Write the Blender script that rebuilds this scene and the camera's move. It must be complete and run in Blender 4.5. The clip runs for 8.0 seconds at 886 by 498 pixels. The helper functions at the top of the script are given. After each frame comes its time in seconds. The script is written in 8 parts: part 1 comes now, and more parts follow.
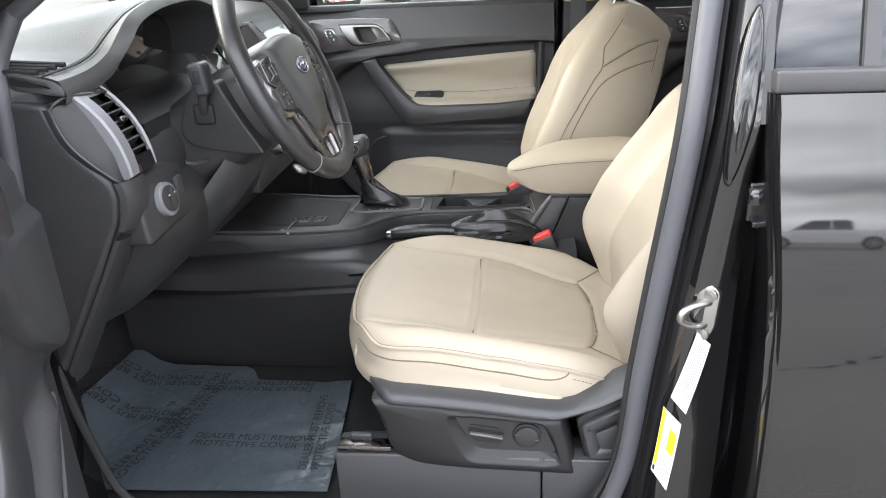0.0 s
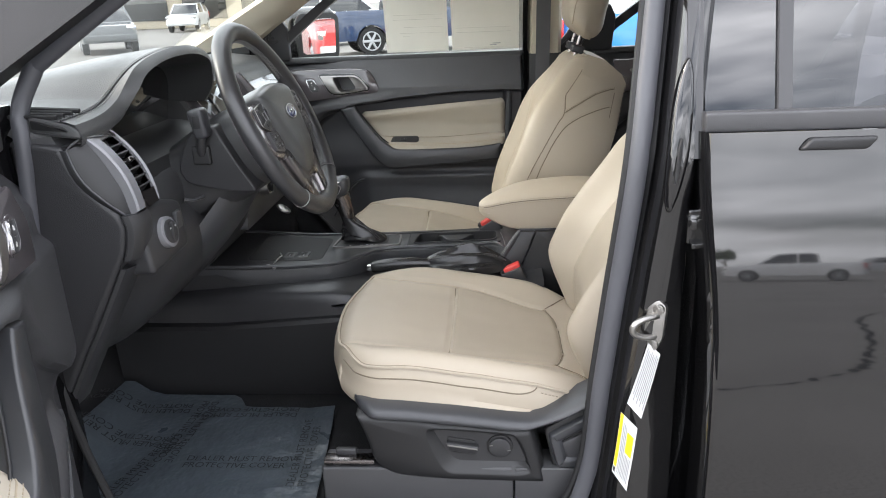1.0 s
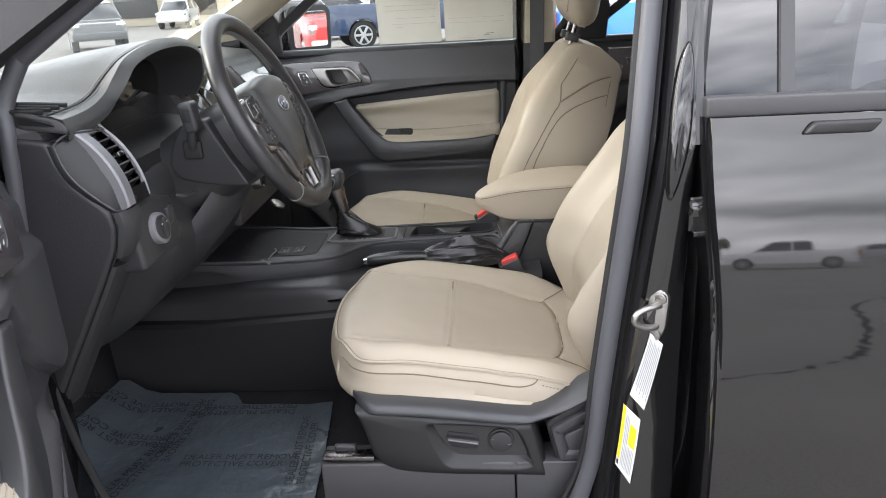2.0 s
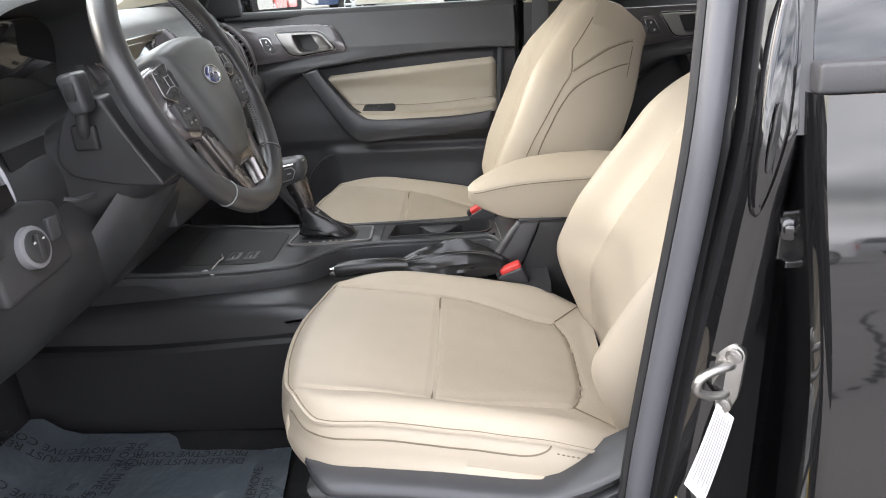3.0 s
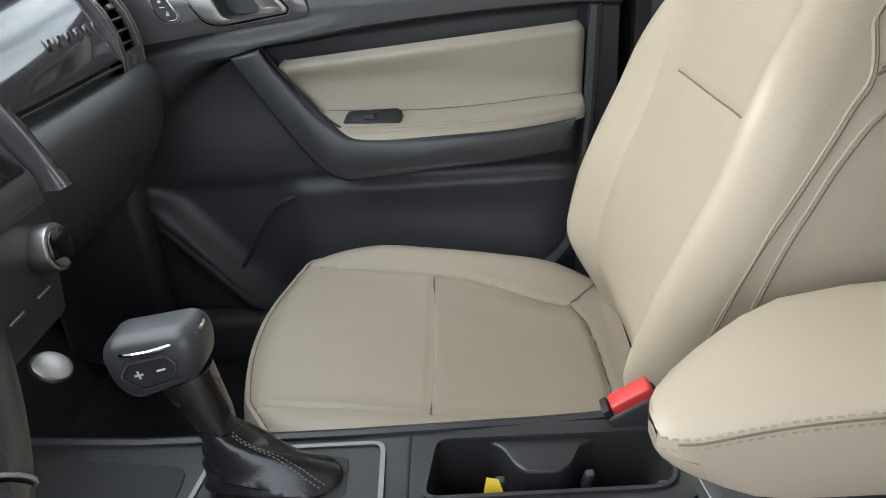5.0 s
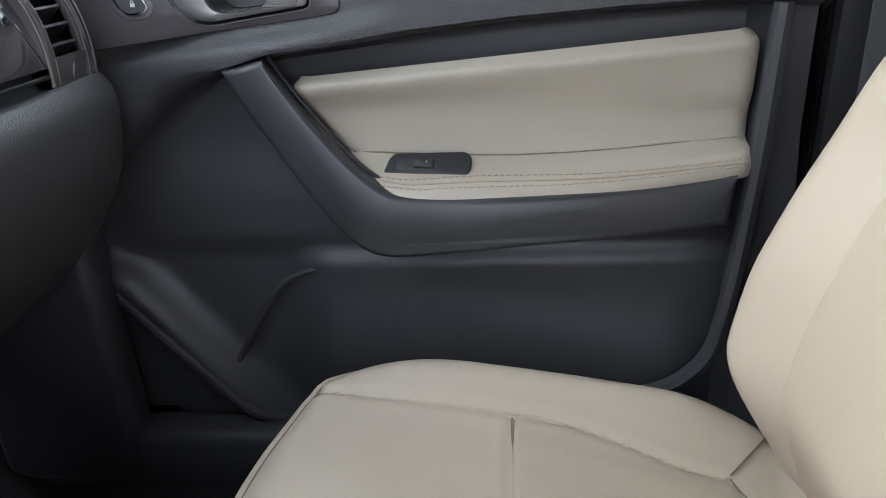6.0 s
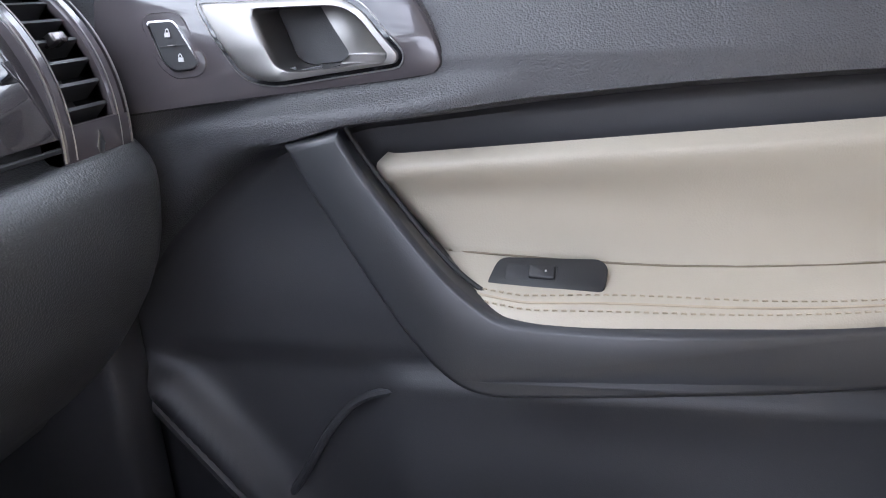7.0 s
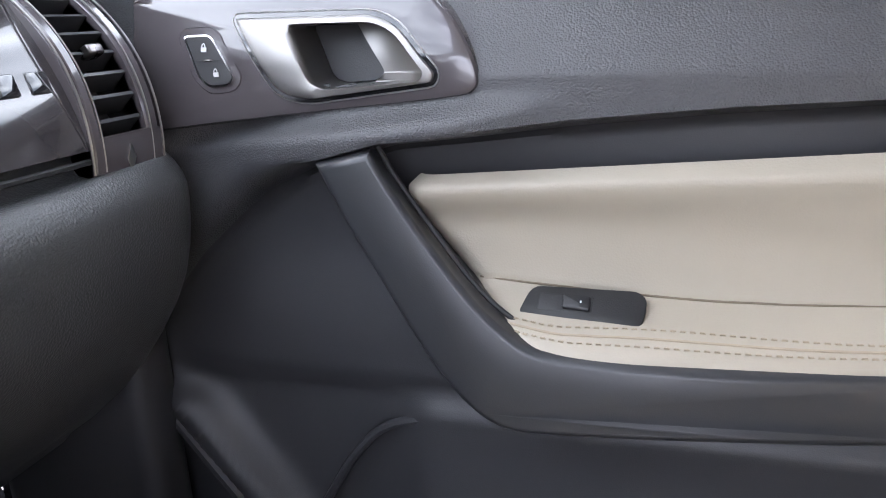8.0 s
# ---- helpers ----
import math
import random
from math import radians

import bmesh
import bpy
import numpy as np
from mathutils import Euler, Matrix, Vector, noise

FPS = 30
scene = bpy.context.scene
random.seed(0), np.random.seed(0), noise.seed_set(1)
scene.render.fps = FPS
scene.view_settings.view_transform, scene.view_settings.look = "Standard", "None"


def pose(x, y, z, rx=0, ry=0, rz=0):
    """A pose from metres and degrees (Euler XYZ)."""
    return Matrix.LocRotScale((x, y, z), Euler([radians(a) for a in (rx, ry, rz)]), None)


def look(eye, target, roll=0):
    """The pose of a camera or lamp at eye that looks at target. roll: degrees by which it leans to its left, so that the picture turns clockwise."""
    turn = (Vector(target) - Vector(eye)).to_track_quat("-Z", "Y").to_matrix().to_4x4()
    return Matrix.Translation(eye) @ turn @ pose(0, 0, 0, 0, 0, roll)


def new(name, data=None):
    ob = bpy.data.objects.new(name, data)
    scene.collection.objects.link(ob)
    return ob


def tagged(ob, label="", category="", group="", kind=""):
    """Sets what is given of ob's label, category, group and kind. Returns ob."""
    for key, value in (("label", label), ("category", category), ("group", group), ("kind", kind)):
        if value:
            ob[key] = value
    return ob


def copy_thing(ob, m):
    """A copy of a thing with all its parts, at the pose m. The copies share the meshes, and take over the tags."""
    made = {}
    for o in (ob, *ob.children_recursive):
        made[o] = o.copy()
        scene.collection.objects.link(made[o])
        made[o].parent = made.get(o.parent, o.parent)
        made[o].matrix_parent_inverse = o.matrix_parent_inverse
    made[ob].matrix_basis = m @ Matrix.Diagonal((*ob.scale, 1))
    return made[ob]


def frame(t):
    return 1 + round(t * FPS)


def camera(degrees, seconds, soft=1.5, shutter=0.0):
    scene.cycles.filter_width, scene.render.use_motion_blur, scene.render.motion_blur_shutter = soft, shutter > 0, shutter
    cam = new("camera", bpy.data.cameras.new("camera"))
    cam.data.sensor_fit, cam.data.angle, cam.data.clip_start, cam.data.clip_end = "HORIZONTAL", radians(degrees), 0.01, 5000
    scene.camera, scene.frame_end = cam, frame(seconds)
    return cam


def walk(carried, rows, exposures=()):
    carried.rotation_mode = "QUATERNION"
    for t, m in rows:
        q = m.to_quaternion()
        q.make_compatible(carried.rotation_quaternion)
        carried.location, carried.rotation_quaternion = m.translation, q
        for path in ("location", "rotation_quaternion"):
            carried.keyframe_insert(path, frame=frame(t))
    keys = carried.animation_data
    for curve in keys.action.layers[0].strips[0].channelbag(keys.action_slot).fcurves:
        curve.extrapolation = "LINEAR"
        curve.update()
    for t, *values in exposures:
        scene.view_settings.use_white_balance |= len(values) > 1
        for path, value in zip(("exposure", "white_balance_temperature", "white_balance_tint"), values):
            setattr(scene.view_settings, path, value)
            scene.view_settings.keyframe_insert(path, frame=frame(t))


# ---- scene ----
cam = camera(62.5, 8.0, soft=1.0)
PATH = [
    (0, (-0.223, -1.576, 1.525), (-0.428, 0.258, 0.754), -2.6),
    (0.5, (-0.212, -1.669, 1.535), (-0.374, 0.202, 0.846), -2.4),
    (1, (-0.217, -1.697, 1.537), (-0.351, 0.188, 0.883), -2.4),
    (1.5, (-0.22, -1.699, 1.539), (-0.346, 0.182, 0.872), -2.7),
    (1.7, (-0.216, -1.698, 1.535), (-0.347, 0.185, 0.874), -3.0),
    (2.8, (-0.25, -1.452, 1.494), (-0.341, 0.407, 0.762), -3.4),
    (3, (-0.223, -1.351, 1.478), (-0.33, 0.503, 0.736), -3.3),
    (3.5, (-0.207, -1.117, 1.461), (-0.328, 0.718, 0.673), -3.4),
    (4, (-0.282, -0.852, 1.436), (-0.41, 0.962, 0.604), -3.9),
    (4.5, (-0.335, -0.608, 1.429), (-0.417, 1.194, 0.566), -4.4),
    (4.7, (-0.348, -0.536, 1.42), (-0.415, 1.259, 0.54), -4.4),
    (5.8, (-0.408, -0.101, 1.337), (-0.495, 1.718, 0.51), -2.8),
    (6, (-0.413, -0.036, 1.323), (-0.6, 1.783, 0.513), -3.3),
    (6.5, (-0.434, 0.11, 1.316), (-0.716, 1.953, 0.593), -3.8),
    (7, (-0.46, 0.165, 1.309), (-0.88, 2.001, 0.636), -3.1),
    (7.5, (-0.456, 0.185, 1.303), (-0.921, 2.027, 0.677), -2.0),
    (8, (-0.456, 0.186, 1.302), (-0.991, 2.016, 0.699), -2.2),
]
walk(cam, [(t, look(e, g, r)) for t, e, g, r in PATH], exposures=[(0.0, 1.70, 6450, 12), (0.5, 1.42, 6450, 12), (1.7, 1.20, 6480, 13), (3.0, 1.60, 6550, 14), (3.5, 1.52, 6600, 15), (4.0, 1.26, 6430, 12), (4.7, 1.32, 6250, 10), (6.0, 1.46, 5900, 14), (6.5, 2.16, 5750, 17), (7.0, 2.04, 5850, 19), (8.0, 2.10, 5950, 19)])

# ---- world, sun, exposure ----
world = bpy.data.worlds.new("sky")
scene.world = world
world.use_nodes = True
wn = world.node_tree.nodes
wl = world.node_tree.links
sky = wn.new("ShaderNodeTexSky")
sky.sky_type = "NISHITA"
sky.sun_disc = False
SUN_DIR = Vector((-0.69, -0.015, 0.455)).normalized()
sky.sun_elevation = math.asin(SUN_DIR.z)
sky.sun_rotation = math.atan2(SUN_DIR.x, SUN_DIR.y)
sky.dust_density = 3.0
# thin cloud over the whole sky
wc = wn.new("ShaderNodeTexCoord")
wm = wn.new("ShaderNodeMapping")
wm.inputs["Scale"].default_value = (1.2, 1.2, 7.0)
wnoise = wn.new("ShaderNodeTexNoise")
wnoise.inputs["Scale"].default_value = 2.2
wnoise.inputs["Detail"].default_value = 7
wramp = wn.new("ShaderNodeValToRGB")
wramp.color_ramp.elements[0].position = 0.28
wramp.color_ramp.elements[1].position = 0.74
wmix = wn.new("ShaderNodeMix")
wmix.data_type = "RGBA"
wl.new(wc.outputs["Generated"], wm.inputs["Vector"])
wl.new(wm.outputs["Vector"], wnoise.inputs["Vector"])
wl.new(wnoise.outputs["Fac"], wramp.inputs["Fac"])
wl.new(wramp.outputs["Color"], wmix.inputs["Factor"])
wl.new(sky.outputs["Color"], wmix.inputs["A"])
wmix.inputs["B"].default_value = (28.0, 28.6, 29.6, 1)
wbg = wn["Background"]
wl.new(wmix.outputs["Result"], wbg.inputs["Color"])
# thin cloud glows towards the sun and is dull away from it
wdot = wn.new("ShaderNodeVectorMath")
wdot.operation = "DOT_PRODUCT"
wdot.inputs[1].default_value = SUN_DIR
wup = wn.new("ShaderNodeMapRange")
wup.interpolation_type = "SMOOTHSTEP"
wup.inputs["From Min"].default_value = -0.6
wup.inputs["To Min"].default_value = 0.080
wup.inputs["To Max"].default_value = 0.130
wl.new(wc.outputs["Generated"], wdot.inputs[0])
wl.new(wdot.outputs["Value"], wup.inputs["Value"])
wl.new(wup.outputs["Result"], wbg.inputs["Strength"])
sun = new("sun", bpy.data.lights.new("sun", "SUN"))
sun.data.energy = 0.65
sun.data.angle = radians(4.0)
sun.data.color = (1.0, 0.95, 0.87)
sun.matrix_world = look(SUN_DIR * 30, (0, 0, 0))


# ---- materials ----
def material(name, color, rough=0.5, metal=0.0, coat=0.0, grain=0.0, grain_size=0.002, vary=0.12, vary_size=0.15,
             second=None, cells=False, spec=0.5, rough_vary=0.08):
    """Principled surface with colour variation at a coarse scale and relief at a fine one (sizes in metres)."""
    m = bpy.data.materials.new(name)
    m.use_nodes = True
    n, l = m.node_tree.nodes, m.node_tree.links
    b = n["Principled BSDF"]
    b.inputs["Metallic"].default_value = metal
    b.inputs["Coat Weight"].default_value = coat
    b.inputs["Coat Roughness"].default_value = 0.03
    b.inputs["Specular IOR Level"].default_value = spec
    tc = n.new("ShaderNodeTexCoord")
    big = n.new("ShaderNodeTexNoise")
    big.inputs["Scale"].default_value = 1 / vary_size
    big.inputs["Detail"].default_value = 5
    l.new(tc.outputs["Object"], big.inputs["Vector"])
    mix = n.new("ShaderNodeMix")
    mix.data_type = "RGBA"
    c2 = second or [c * (1 - vary) for c in color]
    c1 = color if second else [min(1, c * (1 + vary)) for c in color]
    mix.inputs["A"].default_value = (*c1, 1)
    mix.inputs["B"].default_value = (*c2, 1)
    l.new(big.outputs["Fac"], mix.inputs["Factor"])
    l.new(mix.outputs["Result"], b.inputs["Base Color"])
    rr = n.new("ShaderNodeMapRange")
    rr.inputs["To Min"].default_value = max(0.0, rough - rough_vary)
    rr.inputs["To Max"].default_value = min(1.0, rough + rough_vary)
    l.new(big.outputs["Fac"], rr.inputs["Value"])
    l.new(rr.outputs["Result"], b.inputs["Roughness"])
    if grain:
        if cells:
            fine = n.new("ShaderNodeTexVoronoi")
            fine.feature = "F1"
            out = fine.outputs["Distance"]
        else:
            fine = n.new("ShaderNodeTexNoise")
            fine.inputs["Detail"].default_value = 3
            out = fine.outputs["Fac"]
        fine.inputs["Scale"].default_value = 1 / grain_size
        l.new(tc.outputs["Object"], fine.inputs["Vector"])
        bump = n.new("ShaderNodeBump")
        bump.inputs["Strength"].default_value = min(1.0, grain)
        bump.invert = cells
        bump.inputs["Distance"].default_value = grain_size * 0.5 * max(1.0, grain)
        l.new(out, bump.inputs["Height"])
        l.new(bump.outputs["Normal"], b.inputs["Normal"])
    return m


BEIGE = material("beige_leather", (0.400, 0.345, 0.270), 0.46, grain=0.10, grain_size=0.0020, cells=True, vary=0.05, vary_size=0.2)
BEIGE_DOOR = material("beige_door_leather", (0.375, 0.335, 0.270), 0.48, grain=0.16, grain_size=0.0016, cells=True, vary=0.05, vary_size=0.15)
BEIGE_INSERT = material("beige_insert_leather", (0.365, 0.312, 0.242), 0.52, grain=0.14, grain_size=0.0024, cells=True, vary=0.06, vary_size=0.1)
SEAM = material("dark_seam", (0.17, 0.14, 0.10), 0.8, vary=0.15, vary_size=0.01)
BEIGE_THREAD = material("beige_thread", (0.36, 0.305, 0.225), 0.7, vary=0.15, vary_size=0.01)
BEIGE_TRIM = material("beige_fabric", (0.55, 0.50, 0.40), 0.85, grain=0.4, grain_size=0.002, vary=0.06)
GRAIN = material("dark_grained_plastic", (0.045, 0.046, 0.049), 0.42, grain=0.32, grain_size=0.0022, cells=True, vary=0.15)
DOORGRAIN = material("pebbled_door_plastic", (0.058, 0.058, 0.062), 0.37, grain=0.70, grain_size=0.0016, cells=True, vary=0.12)
DOORPLASTIC = material("smooth_door_plastic", (0.047, 0.047, 0.051), 0.42, grain=0.2, grain_size=0.0012, vary=0.12)
NICKEL = material("satin_nickel", (0.30, 0.288, 0.278), 0.46, metal=1.0, vary=0.05, vary_size=0.03)
PLASTIC = material("dark_plastic", (0.032, 0.032, 0.034), 0.42, grain=0.3, grain_size=0.0012, vary=0.15)
SATIN = material("satin_dark_plastic", (0.046, 0.047, 0.051), 0.36, grain=0.15, grain_size=0.0012, vary=0.12)
GREYPLASTIC = material("grey_plastic", (0.052, 0.052, 0.055), 0.45, grain=0.25, grain_size=0.0015, vary=0.12)
CONSOLE = material("smooth_console_plastic", (0.027, 0.027, 0.029), 0.35, grain=0.15, grain_size=0.0012, vary=0.12)
BLACKPLASTIC = material("black_plastic", (0.015, 0.015, 0.016), 0.45, grain=0.25, grain_size=0.0012, vary=0.15)
HANDLE = material("satin_door_handle", (0.031, 0.032, 0.035), 0.34, grain=0.12, grain_size=0.0012, vary=0.10, spec=0.6)
DASHPAD = material("soft_dash_skin", (0.060, 0.061, 0.062), 0.38, grain=0.50, grain_size=0.0018, cells=True, vary=0.10)
PADSKIN = material("smooth_pad_skin", (0.058, 0.060, 0.060), 0.36, grain=0.14, grain_size=0.0010, cells=True, vary=0.10)
BLACKLEATHER = material("black_leather", (0.018, 0.018, 0.019), 0.24, grain=0.10, grain_size=0.002, cells=True, vary=0.2, vary_size=0.05)
WHEELLEATHER = material("smooth_black_leather", (0.026, 0.026, 0.028), 0.33, grain=0.2, grain_size=0.0018, cells=True, vary=0.2, vary_size=0.06, spec=0.7)
GREYTHREAD = material("grey_thread", (0.20, 0.20, 0.20), 0.7, vary=0.1, vary_size=0.01)
GLOSSTRIM = material("gloss_brown_grey_trim", (0.075, 0.066, 0.070), 0.22, coat=0.8, vary=0.15, vary_size=0.1, rough_vary=0.04)
GLOSSPANEL = material("dark_gloss_panel", (0.040, 0.036, 0.038), 0.12, coat=1.0, vary=0.12, vary_size=0.1, rough_vary=0.04)
PIANO = material("piano_black", (0.006, 0.006, 0.007), 0.08, coat=1.0, vary=0.1, rough_vary=0.03)
ENDSKIN = material("dark_end_panel_plastic", (0.026, 0.026, 0.028), 0.44, grain=0.35, grain_size=0.0014, cells=True, vary=0.15)
SILVER = material("satin_silver_paint", (0.22, 0.22, 0.235), 0.40, metal=0.3, vary=0.05, vary_size=0.05)
ALU = material("brushed_satin_metal", (0.36, 0.35, 0.34), 0.36, metal=1.0, vary=0.05, vary_size=0.05)
CHROME = material("bright_chrome", (0.72, 0.72, 0.72), 0.10, metal=1.0, vary=0.04, vary_size=0.05, rough_vary=0.04)
DARKCHROME = material("smoked_chrome", (0.20, 0.185, 0.185), 0.27, metal=1.0, vary=0.08, vary_size=0.05)
ZINC = material("worn_zinc_steel", (0.36, 0.35, 0.335), 0.38, metal=1.0, vary=0.15, vary_size=0.02, grain=0.3, grain_size=0.002)
PAINT = material("black_car_paint", (0.0050, 0.0050, 0.0055), 0.28, coat=1.0, vary=0.2, vary_size=0.4, spec=0.06)
PAINT.node_tree.nodes["Principled BSDF"].inputs["Coat IOR"].default_value = 1.72
RUBBER = material("grey_black_rubber", (0.070, 0.071, 0.080), 0.40, grain=0.2, grain_size=0.002, vary=0.15)
BLACKRUBBER = material("black_rubber", (0.014, 0.014, 0.015), 0.6, grain=0.3, grain_size=0.002)
CARPET = material("black_carpet", (0.019, 0.019, 0.020), 0.95, grain=1.0, grain_size=0.003, vary=0.3, vary_size=0.04, spec=0.2)
MATPAPER = material("blue_grey_cover_film", (0.058, 0.070, 0.082), 0.30, grain=0.30, grain_size=0.05, vary=0.22, vary_size=0.09)
INK = material("black_ink", (0.008, 0.009, 0.011), 0.6, vary=0.1)
RED = material("red_plastic", (0.62, 0.045, 0.04), 0.35, vary=0.08, vary_size=0.01)
WHITE = material("white_label", (0.62, 0.62, 0.61), 0.45, vary=0.04, vary_size=0.02)
YELLOW = material("yellow_label", (0.80, 0.55, 0.01), 0.45, vary=0.05, vary_size=0.02)
GREYINK = material("grey_print", (0.30, 0.30, 0.31), 0.6, vary=0.2, vary_size=0.01)
BLUEBADGE = material("blue_badge", (0.012, 0.02, 0.12), 0.15, coat=1.0, vary=0.1)
LINER = material("headliner", (0.55, 0.51, 0.43), 0.95, grain=0.4, grain_size=0.002, vary=0.05)
FAINTINK = material("faint_print", (0.63, 0.61, 0.54), 0.7, vary=0.1, vary_size=0.02)
PAPER = material("sticker_paper", (0.80, 0.78, 0.70), 0.8, vary=0.05, vary_size=0.08)
ASPHALT = material("asphalt", (0.175, 0.168, 0.157), 0.92, grain=0.8, grain_size=0.02, vary=0.25, vary_size=1.7)
GREYSEAT = material("grey_cloth", (0.10, 0.10, 0.105), 0.9, grain=0.5, grain_size=0.002, vary=0.1)


def glass(name, tint, ior=1.5):
    """Thin pane: clear or tinted pass, with gloss by Fresnel."""
    m = bpy.data.materials.new(name)
    m.use_nodes = True
    n, l = m.node_tree.nodes, m.node_tree.links
    n.remove(n["Principled BSDF"])
    tr = n.new("ShaderNodeBsdfTransparent")
    tr.inputs["Color"].default_value = (*tint, 1)
    gl = n.new("ShaderNodeBsdfGlossy")
    gl.inputs["Roughness"].default_value = 0.01
    fr = n.new("ShaderNodeFresnel")
    fr.inputs["IOR"].default_value = ior
    mx = n.new("ShaderNodeMixShader")
    l.new(fr.outputs["Fac"], mx.inputs["Fac"])
    l.new(tr.outputs["BSDF"], mx.inputs[1])
    l.new(gl.outputs["BSDF"], mx.inputs[2])
    l.new(mx.outputs["Shader"], n["Material Output"].inputs["Surface"])
    return m


GLASS = glass("clear_glass", (0.88, 0.92, 0.88))
TINT = glass("privacy_glass", (0.05, 0.05, 0.055), 2.2)
MIRROR = material("mirror_glass", (0.85, 0.86, 0.87), 0.02, metal=1.0, vary=0.01, rough_vary=0.01)


# ---- mesh helpers ----
def bm_new():
    return bmesh.new()


def finish(name, bm, mat, smooth=True, merge=False):
    if merge:
        bmesh.ops.remove_doubles(bm, verts=bm.verts, dist=0.00005)
    bmesh.ops.recalc_face_normals(bm, faces=bm.faces)
    me = bpy.data.meshes.new(name)
    bm.to_mesh(me)
    bm.free()
    for p in me.polygons:
        p.use_smooth = smooth
    if smooth:
        me.set_sharp_from_angle(angle=radians(38))
    me.materials.append(mat)
    return me


def part(name, bm, mat, parent=None, label="", smooth=True):
    ob = new(name, finish(name, bm, mat, smooth))
    ob.parent = parent
    if label:
        ob["label"] = label
    return ob


def facing(ob, place):
    """Turns an open sheet so that its front looks towards a place."""
    me = ob.data
    c = sum((p.center for p in me.polygons), Vector()) / len(me.polygons)
    n = sum((p.normal for p in me.polygons), Vector())
    if n.dot(Vector(place) - c) < 0:
        me.flip_normals()
    return ob


def thing(name, label, category, group="", kind="", at=(0, 0, 0)):
    ob = new(name)
    ob.empty_display_size = 0.05
    ob.location = at
    return tagged(ob, label, category, group, kind)


def setting(name, bm, mat, label="", smooth=True):
    ob = new(name, finish(name, bm, mat, smooth))
    return tagged(ob, label, "", "", "structure")


def grid_faces(bm, rows, wrap=False):
    """Quads between rows of vertices."""
    for a, b in zip(rows, rows[1:]):
        n = len(a)
        for i in range(n if wrap else n - 1):
            j = (i + 1) % n
            try:
                bm.faces.new((a[i], a[j], b[j], b[i]))
            except ValueError:
                pass


def sheet(bm, f, us, vs):
    """Grid of the places f(u, v)."""
    rows = [[bm.verts.new(f(u, v)) for v in vs] for u in us]
    grid_faces(bm, rows)
    return rows


def span(a, b, n):
    return [a + (b - a) * i / n for i in range(n + 1)]


def loft(bm, rings, closed=True, caps=True):
    rows = [[bm.verts.new(p) for p in r] for r in rings]
    grid_faces(bm, rows, closed)
    if caps and closed:
        for r in (rows[0], rows[-1]):
            try:
                bm.faces.new(r)
            except ValueError:
                pass
    return rows


def rbox(bm, c, half, r=0.004, seg=2, sub=1, f=None):
    """A box with rounded edges; f moves each place, so that it can be tapered or bent."""
    r = min(r, min(half) * 0.999)

    def axis(h):
        e = [-h + r * k / seg for k in range(seg + 1)]
        mid = [(-h + r) + (2 * h - 2 * r) * k / sub for k in range(1, sub)]
        return e + mid + [-v for v in reversed(e)]
    ax = [axis(h) for h in half]
    cache = {}

    def vert(p):
        q = [max(-h + r, min(h - r, v)) for v, h in zip(p, half)]
        d = Vector([a - b for a, b in zip(p, q)])
        if d.length > 1e-9:
            d = d.normalized() * r
        w = Vector(q) + d
        key = (round(w.x, 6), round(w.y, 6), round(w.z, 6))
        if key not in cache:
            w = w + Vector(c)
            cache[key] = bm.verts.new(f(w) if f else w)
        return cache[key]
    for k in range(3):
        i, j = (k + 1) % 3, (k + 2) % 3
        for s in (-1, 1):
            g = []
            for a in ax[i]:
                row = []
                for b in ax[j]:
                    p = [0, 0, 0]
                    p[k], p[i], p[j] = s * half[k], a, b
                    row.append(vert(p))
                g.append(row)
            for a, b in zip(g, g[1:]):
                for t in range(len(a) - 1):
                    quad = []
                    for v in (a[t], a[t + 1], b[t + 1], b[t]):
                        if v not in quad:
                            quad.append(v)
                    if len(quad) > 2:
                        try:
                            bm.faces.new(quad)
                        except ValueError:
                            pass
    return bm


def round_poly(pts, r, n=4):
    """Corners of a polygon rounded; r one radius or one for each corner."""
    out = []
    m = len(pts)
    for i in range(m):
        p0, p1, p2 = (Vector(pts[(i + k) % m]) for k in (-1, 0, 1))
        rad = r[i] if isinstance(r, (list, tuple)) else r
        a, b = p0 - p1, p2 - p1
        t = min(rad, a.length * 0.48, b.length * 0.48)
        s, e = p1 + a.normalized() * t, p1 + b.normalized() * t
        if rad <= 0:
            out.append(p1)
            continue
        for k in range(n + 1):
            w = k / n
            out.append((1 - w) ** 2 * s + 2 * w * (1 - w) * p1 + w * w * e)
    return out


def inset(pts, d):
    m = len(pts)
    area = sum(pts[i][0] * pts[(i + 1) % m][1] - pts[(i + 1) % m][0] * pts[i][1] for i in range(m))
    sg = 1 if area > 0 else -1
    out = []
    for i in range(m):
        p0, p1, p2 = (Vector(pts[(i + k) % m]) for k in (-1, 0, 1))
        a, b = (p1 - p0), (p2 - p1)
        if a.length < 1e-7 or b.length < 1e-7:
            out.append(p1)
            continue
        na, nb = Vector((-a.y, a.x)).normalized(), Vector((-b.y, b.x)).normalized()
        nn = na + nb
        nn = nn.normalized() if nn.length > 1e-6 else na
        k = max(0.5, nn.dot(na))
        out.append(p1 + nn * sg * d / k)
    return out


